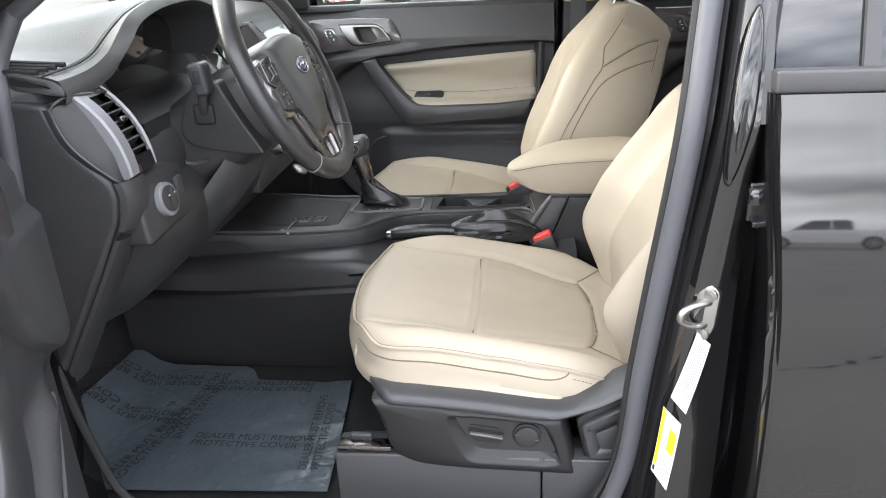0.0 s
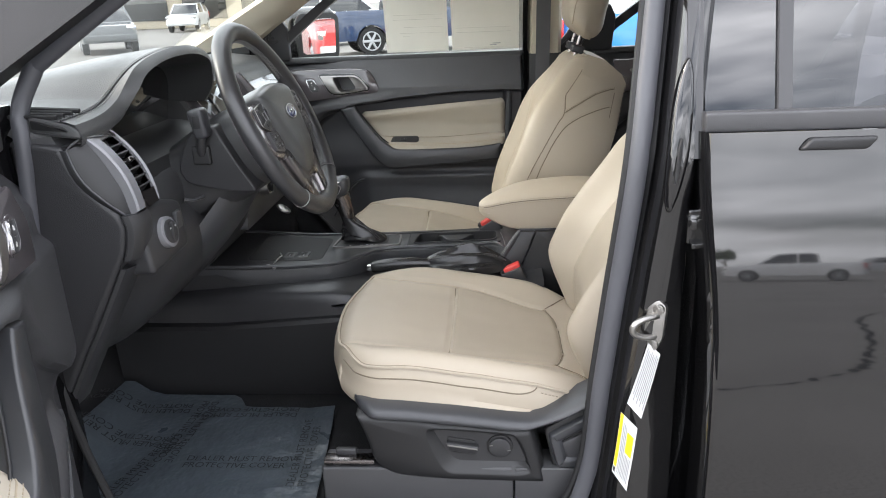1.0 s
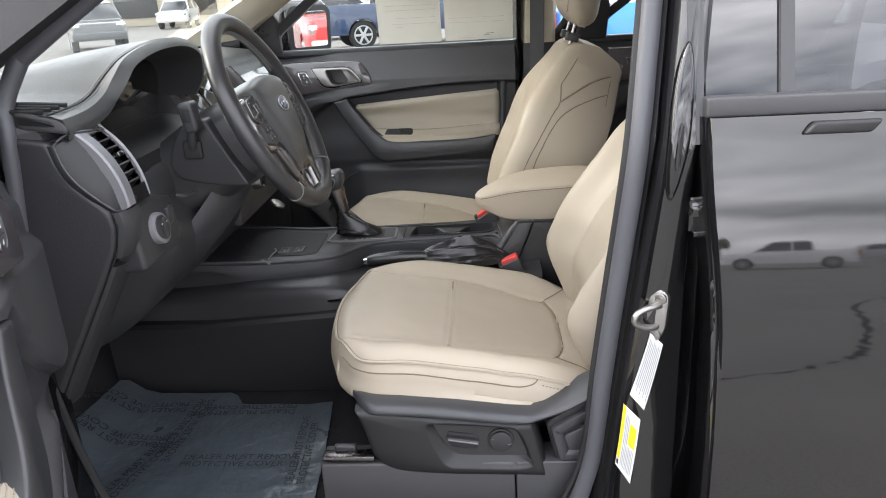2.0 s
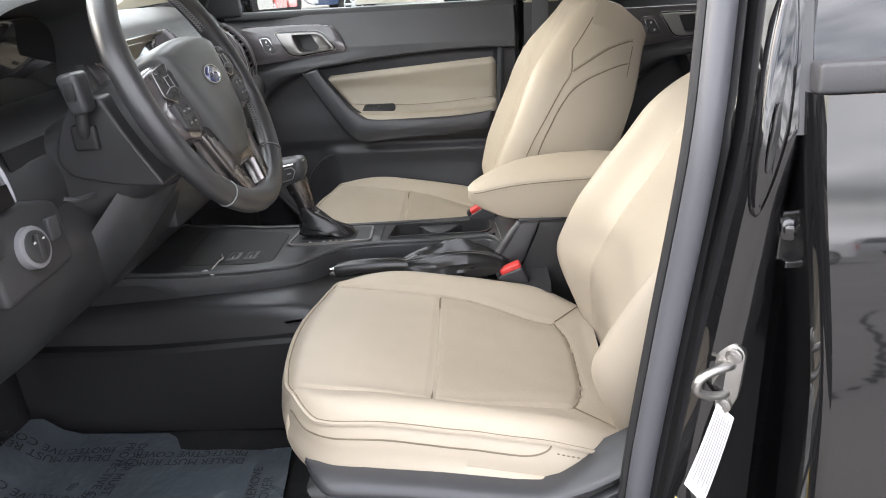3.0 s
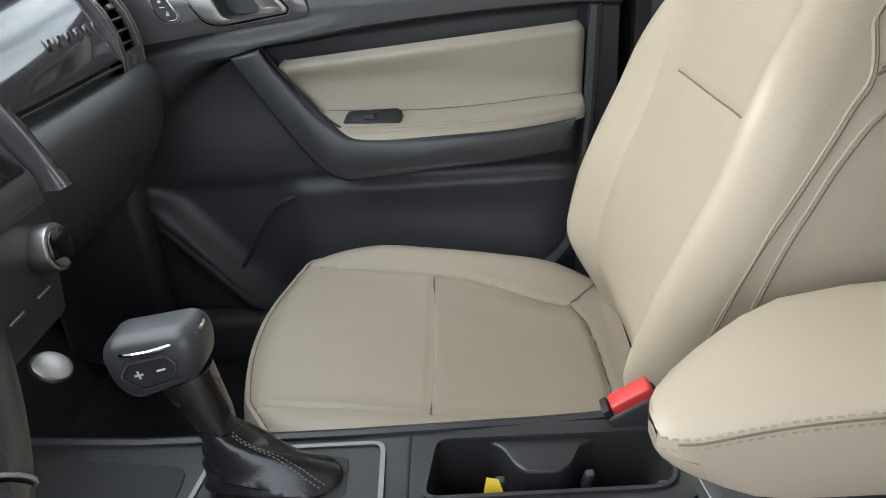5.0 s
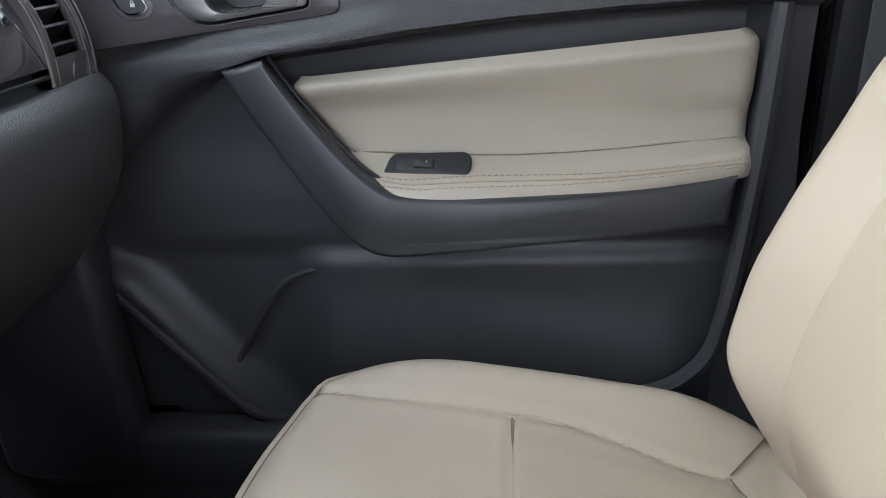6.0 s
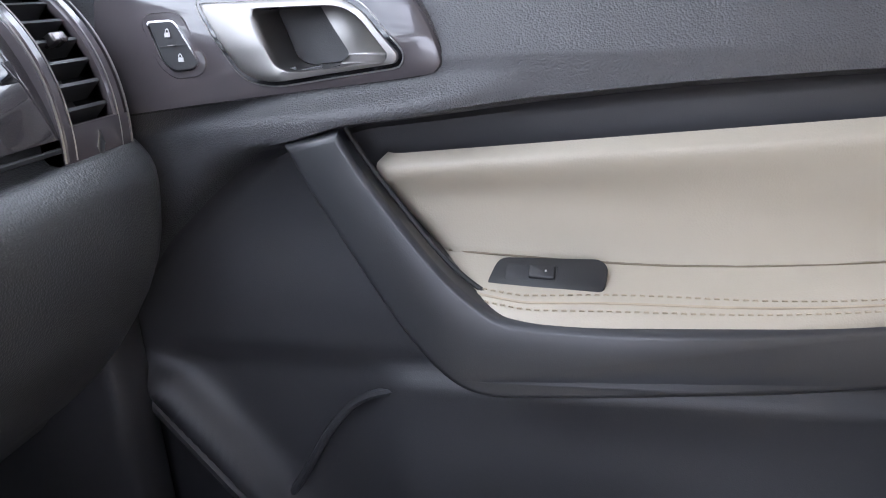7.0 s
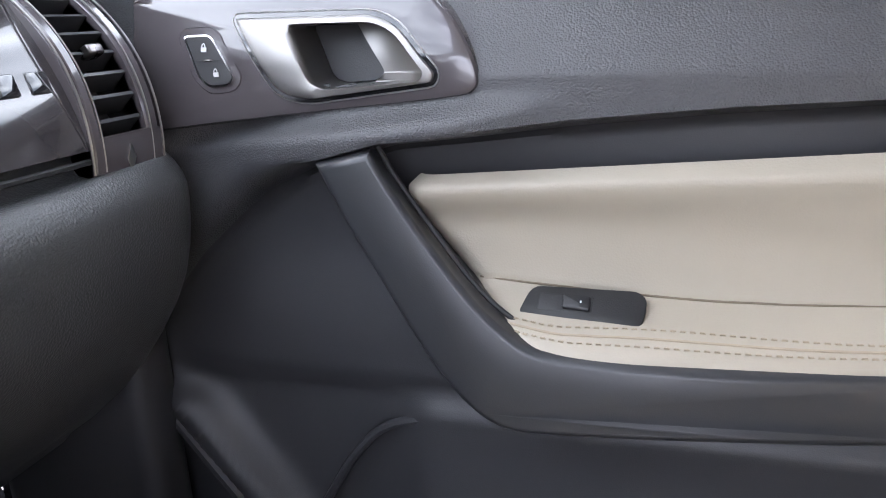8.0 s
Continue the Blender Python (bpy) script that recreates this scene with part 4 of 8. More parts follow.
        for g in (160, 345):
            g = radians(g)
            bm = bm_new()
            rbox(bm, (0, 0, 0), (0.0034, 0.0008, 0.0006), 0.0003, 1, 1, lambda p: M(-0.175 + 0.0160 * math.cos(g) + p.x * math.cos(g + 0.5), -0.064 + 0.0160 * math.sin(g) + p.x * math.sin(g + 0.5) + p.z, 0.0226 + p.y))
            part("knob_mark", bm, ALU, kn)
    return sh


side_shield(driver, DW, -1, True)
side_shield(passenger, PW, -1, False)


def buckle(c, lean, parent_label):
    """Seat belt buckle with its red press button."""
    ob = thing("belt_buckle", parent_label, "belt buckle", "belt buckles")

    def M(p):
        q = Matrix.Rotation(radians(lean), 3, "Y") @ Vector(p)
        return vec(*c) + q
    bm = bm_new()
    rbox(bm, (0, 0, -0.048), (0.026, 0.012, 0.045), 0.005, 3, 1, M)
    part("body", bm, PLASTIC, ob)
    bm = bm_new()
    rbox(bm, (0.004, 0, -0.001), (0.020, 0.0100, 0.0065), 0.003, 2, 1, M)
    part("press_button", bm, RED, ob, "red press button")
    bm = bm_new()
    rbox(bm, (-0.021, 0, -0.0005), (0.0035, 0.010, 0.005), 0.001, 1, 1, M)
    part("tongue_slot", bm, BLACKRUBBER, ob)
    bm = bm_new()
    rbox(bm, (0.012, 0, -0.120), (0.013, 0.004, 0.05), 0.003, 2, 1, M)
    part("stalk", bm, BLACKRUBBER, ob)
    return ob


buckle((-0.176, -0.100, 0.934), -24, "black belt buckle with red button beside the driver's seat")
buckle((-0.230, 0.112, 0.984), -32, "black belt buckle with red button beside the passenger seat")


# ---- centre console ----
console = thing("centre_console", "dark grey plastic centre console with cup holders", "console")
# body: cross-sections along x, a lower and an upper deck
def c_top(x):
    return lerp_table([(-1.05, 0.965), (-0.85, 0.965), (-0.68, 0.953), (-0.50, 0.952), (-0.30, 0.956), (-0.205, 0.961), (-0.185, 0.968), (-0.165, 0.990), (-0.150, 1.012), (-0.13, 1.02)], x)


def c_edge(x):
    """Driver's edge of the upper deck, which steps back to make room for the handbrake."""
    return lerp_table([(-1.08, -0.150), (-0.80, -0.140), (-0.66, -0.115), (-0.60, -0.102), (-0.565, -0.082), (-0.54, -0.052), (-0.515, -0.020), (-0.49, -0.003), (-0.46, 0.004), (-0.218, 0.004), (-0.208, -0.002), (-0.200, -0.013), (-0.194, -0.030), (-0.188, -0.050), (-0.168, -0.050), (-0.15, -0.040), (0.3, -0.040)], x)


bm = bm_new()
rings = []
for x in span(-1.08, -0.65, 20) + span(-0.64, -0.43, 21) + span(-0.41, -0.215, 10) + span(-0.212, -0.14, 18) + span(-0.12, 0.24, 9):
    z = c_top(x)
    yl = c_edge(x)
    rd = lerp_table([(-1.1, 0.02), (-0.6, 0.014), (-0.45, 0.006), (-0.2, 0.006), (-0.1, 0.010)], x)
    yr = 0.132
    rings.append([vec(x, yl - 0.02, 0.66), vec(x, yl - 0.008, 0.80), vec(x, yl, z - 0.09), vec(x, yl, z - rd), vec(x, yl + rd * 0.3, z - rd * 0.3), vec(x, yl + rd, z),
                  vec(x, (yl + yr) / 2 + 0.0, z), vec(x, yr - 0.01, z), vec(x, yr, z - 0.008), vec(x, yr, z - 0.08), vec(x, yr + 0.02, 0.66)])
loft(bm, rings)
gone = [f for f in bm.faces if -0.43 < f.calc_center_median().x < -0.195 and f.calc_center_median().z > 0.95 and 0.011 < f.calc_center_median().y < 0.121]
bmesh.ops.delete(bm, geom=gone, context="FACES")
part("console_body", bm, CONSOLE, console)
# lower deck for the handbrake, with a rounded shoulder
bm = bm_new()
rings = []
for x in span(-1.05, -0.10, 48):
    z = lerp_table([(-1.05, 0.90), (-0.75, 0.915), (-0.58, 0.915), (-0.52, 0.900), (-0.46, 0.885), (-0.25, 0.895), (-0.10, 0.915)], x)
    yl = lerp_table([(-1.05, -0.175), (-0.62, -0.185), (-0.30, -0.172), (-0.10, -0.150)], x)
    rings.append([vec(x, yl - 0.012, 0.66), vec(x, yl - 0.006, 0.80), vec(x, yl, z - 0.03), vec(x, yl + 0.006, z - 0.010), vec(x, yl + 0.020, z), vec(x, 0.03, z + 0.002), vec(x, 0.03, 0.66)])
loft(bm, rings)
part("lower_deck", bm, CONSOLE, console)
# side skirt with its ledge
bm = bm_new()
rings = []
for x in span(-1.10, -0.10, 30):
    zt = lerp_table([(-1.1, 0.838), (-0.85, 0.838), (-0.55, 0.858), (-0.1, 0.865)], x)
    rings.append([vec(x, -0.198, 0.66), vec(x, -0.203, zt - 0.05), vec(x, -0.206, zt - 0.008), vec(x, -0.199, zt), vec(x, -0.17, zt + 0.003), vec(x, -0.15, 0.66)])
loft(bm, rings)
part("side_skirt", bm, BLACKPLASTIC, console)
# bright slash on the side
bm = bm_new()
prism(bm, round_poly([(-0.66, 0.868), (-0.52, 0.888), (-0.42, 0.905), (-0.42, 0.897), (-0.55, 0.872)], 0.004), 0, 0.006, lambda a, b, d: vec(a, -0.178 - d, b), 0.003)
part("side_ridge", bm, SATIN, console)
# seam between the upper trims
bm = bm_new()
rbox(bm, (-0.4275, 0.064, c_top(-0.42) + 0.0002), (0.0014, 0.058, 0.0010), 0.0004, 1)
part("joint", bm, BLACKRUBBER, console)
# passenger edge rail
bm = bm_new()
tube(bm, [vec(x, 0.118, c_top(x) + 0.0015) for x in span(-0.95, -0.19, 20)], 0.0035, 6, flat=1.6)
part("edge_rail", bm, PLASTIC, console)
# raised border at the driver's edge, sweeping round the rear
bm = bm_new()
tube(bm, smooth_path([vec(x, c_edge(x) + 0.004, c_top(x) - 0.001) for x in (-0.90, -0.80, -0.70, -0.62, -0.575, -0.55, -0.53, -0.505, -0.48, -0.44, -0.36, -0.28, -0.24)] + [vec(-0.220, 0.006, 0.961), vec(-0.208, 0.001, 0.961), vec(-0.199, -0.010, 0.962), vec(-0.193, -0.026, 0.963), vec(-0.189, -0.042, 0.965), vec(-0.187, -0.051, 0.966)], 5), lambda t: 0.0042 - 0.0030 * smoothstep(0.9, 1.0, t), 8)
part("border", bm, GRAIN, console)
# padded wall below the border, over the handbrake trough
bm = bm_new()
rows = []
for x in span(-0.90, -0.22, 58) + span(-0.216, -0.189, 12):
    y, z = c_edge(x), c_top(x)
    low = 0.046 * smoothstep(-0.95, -0.75, x)
    rows.append([vec(x, y + 0.006, z - 0.002), vec(x, y - 0.003, z - 0.007), vec(x, y - 0.005, z - 0.020), vec(x, y - 0.005, z - low + 0.006), vec(x, y - 0.002, z - low), vec(x, y + 0.008, z - low - 0.002)])
loft(bm, rows, False)
part("deck_wall", bm, GRAIN, console)
# fine bright line that ends in a point beside the armrest
bm = bm_new()
tube(bm, smooth_path([vec(x, y, c_top(x) + 0.0006) for x, y in ((-0.195, 0.070), (-0.193, 0.055), (-0.190, 0.025), (-0.187, -0.012), (-0.1855, -0.042))], 5), 0.0009, 6)
part("fine_line", bm, ALU, console)

# shifter plate with bright bezel


def on_top(a, b, d):
    return vec(a, b, c_top(a) + d)


bez_o = round_poly([(-0.617, 0.003), (-0.446, 0.017), (-0.449, 0.102), (-0.606, 0.102)], [0.016, 0.012, 0.014, 0.020], 5)
bm = bm_new()
ring_plate(bm, bez_o, inset(bez_o, 0.0045), -0.004, 0.0045, on_top)
part("shifter_bezel", bm, NICKEL, console, "satin metal shifter surround")
bm = bm_new()
prism(bm, inset(bez_o, 0.004), -0.004, 0.0022, on_top, 0.001, 1)
part("shifter_plate", bm, PLASTIC, console)
bm = bm_new()
prism(bm, round_poly([(-0.592, 0.030), (-0.478, 0.034), (-0.480, 0.086), (-0.588, 0.088)], 0.010), 0.001, 0.0032, on_top, 0.001, 1)
part("boot_seat", bm, BLACKRUBBER, console)
for ch, x in (("P", -0.567), ("R", -0.540), ("N", -0.527), ("D", -0.515), ("S", -0.503)):
    writing("gear_letter", ch, 0.0095, Matrix.Translation((x, 0.0165 + (x + 0.567) * 0.09, c_top(x) + 0.0030)) @ Matrix.Rotation(radians(90), 4, "Z"), WHITE, console)

# cup holders: a sunk tray with two wells
cup_o = round_poly([(-0.417, 0.027), (-0.203, 0.021), (-0.200, 0.094), (-0.406, 0.104)], [0.016, 0.026, 0.022, 0.016], 5)
cup_i = inset(cup_o, 0.004)
bm = bm_new()
ring_plate(bm, cup_o, cup_i, -0.004, 0.0035, on_top)
part("cup_rim", bm, CONSOLE, console)
bm = bm_new()
edge = []
for p in cup_o:
    c = Vector((-0.3125, 0.060))
    d = Vector((p[0], p[1])) - c
    k = min((0.118 / abs(d.x)) if abs(d.x) > 1e-6 else 99, ((0.123 - c.y) / d.y) if d.y > 1e-6 else 99, ((c.y - 0.0095) / -d.y) if d.y < -1e-6 else 99)
    edge.append(c + d * k)
rows = [[bm.verts.new(on_top(q[0], q[1], 0.0)) for q in edge], [bm.verts.new(on_top(q[0], q[1], 0.0)) for q in cup_o]]
grid_faces(bm, rows, True)
part("cup_deck", bm, CONSOLE, console)
bm = bm_new()
rows = loft(bm, [[on_top(q[0], q[1], d) for q in inset(cup_i, i)] for d, i in ((0.001, 0), (-0.02, 0.001), (-0.075, 0.006), (-0.085, 0.016))], True, False)
bm.faces.new(rows[-1])
part("cup_well", bm, BLACKRUBBER, console, "deep black cup holder well")
# saddle between the two cups, hanging from the passenger side of the rim
bm = bm_new()
sad = round_poly([(-0.372, 0.104), (-0.347, 0.094), (-0.336, 0.068), (-0.328, 0.058), (-0.298, 0.056), (-0.286, 0.064), (-0.276, 0.086), (-0.248, 0.100)], [0.0, 0.02, 0.02, 0.008, 0.008, 0.016, 0.02, 0.0], 4)
prism(bm, sad, -0.060, -0.002, on_top, 0.004, 3)
part("cup_bridge", bm, CONSOLE, console)
# lighter bead that stands for the lit edge of the saddle
bm = bm_new()
tube(bm, [on_top(p[0], p[1], -0.0035) for p in inset(sad, 0.002)[3:-3]], 0.0012, 6)
part("bridge_highlight", bm, SATIN, console)
for xa, ya in ((-0.350, 0.066), (-0.272, 0.066), (-0.214, 0.046)):
    bm = bm_new()
    rbox(bm, (0, 0, 0), (0.004, 0.004, 0.008), 0.002, 2, 1, lambda p: on_top(xa + p.x + p.z * 0.3, ya + p.y, -0.024 + p.z))
    part("cup_clip", bm, RUBBER, console)
tag = thing("paper_tag", "small yellow paper tag lying in the cup holder", "tag")
bm = bm_new()
prism(bm, [(-0.013, -0.012), (0.012, -0.010), (0.004, 0.012), (-0.006, 0.014)], 0, 0.0006, lambda a, b, d: vec(-0.354 + a, 0.050 + b * 0.7, 0.936 + 0.75 * b + d), 0.0002, 1)
part("tag_sheet", bm, YELLOW, tag)

# front tray with sockets
bm = bm_new()
prism(bm, round_poly([(-0.80, -0.10), (-0.625, -0.075), (-0.625, 0.085), (-0.80, 0.10)], 0.02), -0.002, 0.0012, on_top, 0.001, 1)
part("tray_mat", bm, BLACKRUBBER, console)
for xa, ya in ((-0.705, -0.052), (-0.672, -0.046)):
    bm = bm_new()
    prism(bm, round_poly([(xa - 0.013, ya - 0.020), (xa + 0.011, ya - 0.016), (xa + 0.013, ya + 0.020), (xa - 0.011, ya + 0.016)], 0.003), 0.0, 0.005, on_top, 0.001)
    so = part("socket_cover", bm, SATIN, console)
    bm = bm_new()
    prism(bm, round_poly([(xa - 0.006, ya - 0.012), (xa + 0.005, ya - 0.010), (xa + 0.006, ya + 0.012), (xa - 0.005, ya + 0.010)], 0.002), 0.004, 0.0058, on_top, 0.0004, 1)
    part("socket", bm, BLACKRUBBER, so)
    bm = bm_new()
    prism(bm, [(xa - 0.001, ya - 0.014), (xa + 0.001, ya - 0.0135), (xa + 0.001, ya - 0.001), (xa - 0.001, ya - 0.0015)], 0.0055, 0.0062, on_top, 0.0001, 1)
    part("socket_mark", bm, GREYINK, so)
bm = bm_new()
tube(bm, smooth_path([vec(-0.735, -0.120, 0.952), vec(-0.725, -0.085, 0.962), vec(-0.720, -0.075, 0.964), vec(-0.730, -0.050, 0.962)], 4), 0.0018, 6)
disc(bm, (-0.742, -0.118, 0.952), (0.2, -0.4, 0.9), 0.007, 0.004, 16)
disc(bm, (-0.726, -0.124, 0.952), (0.2, -0.4, 0.9), 0.005, 0.004, 16)
part("tray_clip", bm, ALU, console)

# rear box and padded lid
bm = bm_new()
prism(bm, round_poly([(-0.215, 0.80), (0.24, 0.80), (0.24, 1.0065), (-0.113, 1.0065), (-0.1175, 0.992), (-0.1295, 0.962), (-0.1455, 0.924), (-0.1625, 0.894)], [0.0, 0.0, 0.0, 0.003, 0.03, 0.06, 0.06, 0.06], 4), 0, 0.0135, lambda a, b, d: vec(a, -0.044 - d, b), 0.002)
part("box_side", bm, BLACKPLASTIC, console)
# flank panel in front of the box, parted from it by a curved gap
bm = bm_new()
prism(bm, round_poly([(-0.148, 1.0065), (-0.1155, 1.0065), (-0.1200, 0.992), (-0.1320, 0.962), (-0.1480, 0.924), (-0.1650, 0.894), (-0.190, 0.86), (-0.245, 0.86), (-0.222, 0.905), (-0.203, 0.932), (-0.181, 0.966)], [0.003, 0.003, 0.03, 0.06, 0.06, 0.06, 0.0, 0.0, 0.06, 0.06, 0.06], 4), 0, 0.014, lambda a, b, d: vec(a, -0.044 - d, b), 0.002)
part("console_flank", bm, PLASTIC, console)
# grained edge that runs down from the armrest round the handbrake trough
bm = bm_new()
edge_line = smooth_path([vec(-0.150, -0.050, 1.006), vec(-0.164, -0.053, 0.990), vec(-0.181, -0.057, 0.966), vec(-0.203, -0.060, 0.932), vec(-0.219, -0.064, 0.907), vec(-0.234, -0.072, 0.893)], 6)
tube(bm, edge_line, 0.0075, 10)
part("stitched_edge", bm, GRAIN, console)
bm = bm_new()
stitches(bm, [p + vec(-0.002, -0.0072, 0.002) for p in edge_line], (0.0034, 0.0008, 0.0008), 0.002)
part("seam_thread", bm, GREYTHREAD, console)
bm = bm_new()
rings = []
LID = ((-0.246, 1.052, 1.062, 1.069, -0.034, -0.012), (-0.242, 1.047, 1.063, 1.073, -0.039, 0.002), (-0.234, 1.041, 1.064, 1.077, -0.043, 0.016), (-0.220, 1.032, 1.066, 1.083, -0.0455, 0.032), (-0.200, 1.021, 1.070, 1.090, -0.046, 0.048), (-0.178, 1.011, 1.074, 1.096, -0.046, 0.064), (-0.155, 1.007, 1.077, 1.101, -0.046, 0.080), (-0.12, 1.006, 1.080, 1.105, -0.046, 0.099),
       (-0.06, 1.006, 1.083, 1.108, -0.046, 0.110), (0.0, 1.006, 1.085, 1.109, -0.046, 0.112), (0.04, 1.009, 1.085, 1.106, -0.044, 0.110), (0.062, 1.024, 1.083, 1.098, -0.036, 0.100), (0.070, 1.040, 1.075, 1.086, -0.024, 0.085))
LID = [(x, z0, zs, z1, (b - a) / 2, (a + b) / 2) for x, z0, zs, z1, a, b in LID]
for x, z0, zs, z1, w, c in LID:
    half = [(0.55, z0), (0.86, z0 + 0.001), (0.955, z0 + 0.005), (0.99, z0 + 0.016), (1.0, z0 + 0.5 * (zs - z0)), (1.002, zs - 0.005), (0.998, zs), (0.985, zs + 0.003), (0.94, zs + 0.30 * (z1 - zs)), (0.84, zs + 0.56 * (z1 - zs)), (0.62, zs + 0.84 * (z1 - zs)), (0.32, zs + 0.97 * (z1 - zs))]
    rings.append([vec(x, c - a * w, z) for a, z in half] + [vec(x, c, z1)] + [vec(x, c + a * w, z) for a, z in reversed(half)])
loft(bm, rings)
lid = part("armrest_lid", bm, BEIGE, console, "padded beige leather armrest lid")
for dz, k in ((-0.0042, 1.004), (0.0042, 0.988)):
    bm = bm_new()
    stitches(bm, smooth_path([vec(x, c - w * k, zs + dz) for x, z0, zs, z1, w, c in LID[1:-2]], 8), (0.0042, 0.0013, 0.0013), 0.0028)
    part("seam_thread", bm, BEIGE_THREAD, lid)
bm = bm_new()
tube(bm, smooth_path([vec(x, c - w * 0.999, zs) for x, z0, zs, z1, w, c in LID[2:-2]], 6), 0.0010, 6)
part("seam_line", bm, SEAM, lid)

# ---- gear selector ----
gear = thing("gear_selector", "black leather automatic gear lever with satin trim", "gear lever")
bm = bm_new()
rings = []
for k, (h, rx, ry) in enumerate(((0.0, 0.053, 0.027), (0.006, 0.055, 0.029), (0.012, 0.050, 0.027), (0.018, 0.046, 0.0255), (0.024, 0.041, 0.024), (0.030, 0.036, 0.022), (0.036, 0.031, 0.0205), (0.042, 0.026, 0.019), (0.048, 0.0215, 0.0175), (0.054, 0.018, 0.016), (0.060, 0.0165, 0.0155))):
    cx = -0.537 - 0.043 * (h / 0.060) ** 0.85
    ring = []
    for i in range(48):
        t = 2 * math.pi * i / 48
        # creases that wrap round the boot and pull towards the rear corner
        sag = math.sin(h * 420 + 1.6 * math.cos(t)) * 0.055 * smoothstep(0.062, 0.03, h) * (0.5 + 0.5 * math.sin(t - 2.2))
        wr = 1 + sag + 0.035 * math.sin(4 * t + h * 90) * (1 - h / 0.07)
        ring.append(vec(cx + rx * wr * math.cos(t), 0.058 + ry * wr * math.sin(t), 0.959 + h + 0.003 * math.sin(t * 3 + h * 120)))
    rings.append(ring)
loft(bm, rings)
boot = part("boot", bm, BLACKLEATHER, gear, "creased black leather boot")
for off in (-0.12, 0.12):
    bm = bm_new()
    stitches(bm, smooth_path([r[(int((5.75 + off) / (2 * math.pi) * 48)) % 48] + vec(0.0006, -0.0006, 0.0004) for r in rings[1:]], 4), (0.0026, 0.0007, 0.0007), 0.0016)
    part("seam_thread", bm, GREYTHREAD, boot)
bm = bm_new()
tube(bm, [vec(-0.579, 0.058, 1.014), vec(-0.582, 0.0575, 1.034), vec(-0.588, 0.057, 1.054), vec(-0.594, 0.056, 1.076)], lambda t: 0.0158 + 0.0085 * t, 24, flat=0.80)
part("neck", bm, DARKCHROME, gear, "satin smoked metal neck")
bm = bm_new()


def knob_shape(p):
    q = p - vec(-0.606, 0.054, 1.098)
    k = 1 - 0.16 * smoothstep(0.0, -0.03, q.z)
    rot = Matrix.Rotation(radians(-12), 3, "Y") @ vec(q.x * k + 0.10 * q.z, q.y * k, q.z * (1 - 0.12 * (q.x / 0.04)))
    return vec(-0.606, 0.054, 1.098) + rot


rbox(bm, (-0.606, 0.054, 1.096), (0.039, 0.0255, 0.0265), 0.016, 5, 3, knob_shape)
knob = part("knob", bm, SATIN, gear)
bm = bm_new()
tube(bm, [knob_shape(vec(-0.606 + 0.0405 * math.cos(t) * (0.93 if abs(math.cos(t)) > 0.9 else 1), 0.054 + 0.0265 * math.sin(t), 1.1125)) for t in [2 * math.pi * k / 40 for k in range(40)]], 0.0016, 6, True)
part("bright_line", bm, CHROME, knob)
bm = bm_new()
kp = round_poly([(-0.024, 0.004), (-0.014, 0.014), (0.017, 0.014), (0.023, 0.004), (0.014, -0.012), (-0.012, -0.012)], 0.004)


def on_knob(a, b, d):
    return knob_shape(vec(-0.606 + a, 0.0275 - d, 1.094 + b))


ring_plate(bm, kp, inset(kp, 0.0016), -0.004, 0.0020, on_knob)
part("button_rim", bm, ALU, knob)
bm = bm_new()
prism(bm, inset(kp, 0.0016), -0.004, 0.0012, on_knob, 0.0006, 1)
btn = part("shift_button", bm, PLASTIC, knob)
bm = bm_new()
for a, b, w, h in ((-0.009, 0.002, 0.0035, 0.0008), (-0.009, 0.002, 0.0008, 0.0035), (0.009, 0.002, 0.0035, 0.0008)):
    prism(bm, [(a - w, b - h), (a + w, b - h), (a + w, b + h), (a - w, b + h)], 0.0, 0.0016, on_knob, 0.0001, 1)
part("plus_minus_mark", bm, WHITE, knob)

# ---- handbrake ----
brake = thing("handbrake", "black leather handbrake lever with chrome button", "handbrake")
bm = bm_new()
tube(bm, smooth_path([vec(-0.500, -0.098, 0.940), vec(-0.486, -0.098, 0.942), vec(-0.445, -0.097, 0.946), vec(-0.395, -0.095, 0.947), vec(-0.355, -0.093, 0.944)], 6), lambda t: 0.0125 + 0.003 * math.sin(math.pi * t), 14)
part("lever_grip", bm, BLACKLEATHER, brake)
bm = bm_new()
tube(bm, [vec(-0.498, -0.098, 0.940), vec(-0.508, -0.098, 0.9392), vec(-0.512, -0.098, 0.9388)], lambda t: 0.0085 - 0.002 * t ** 3, 14)
part("release_button", bm, CHROME, brake, "chrome push button")
bm = bm_new()
rings = []
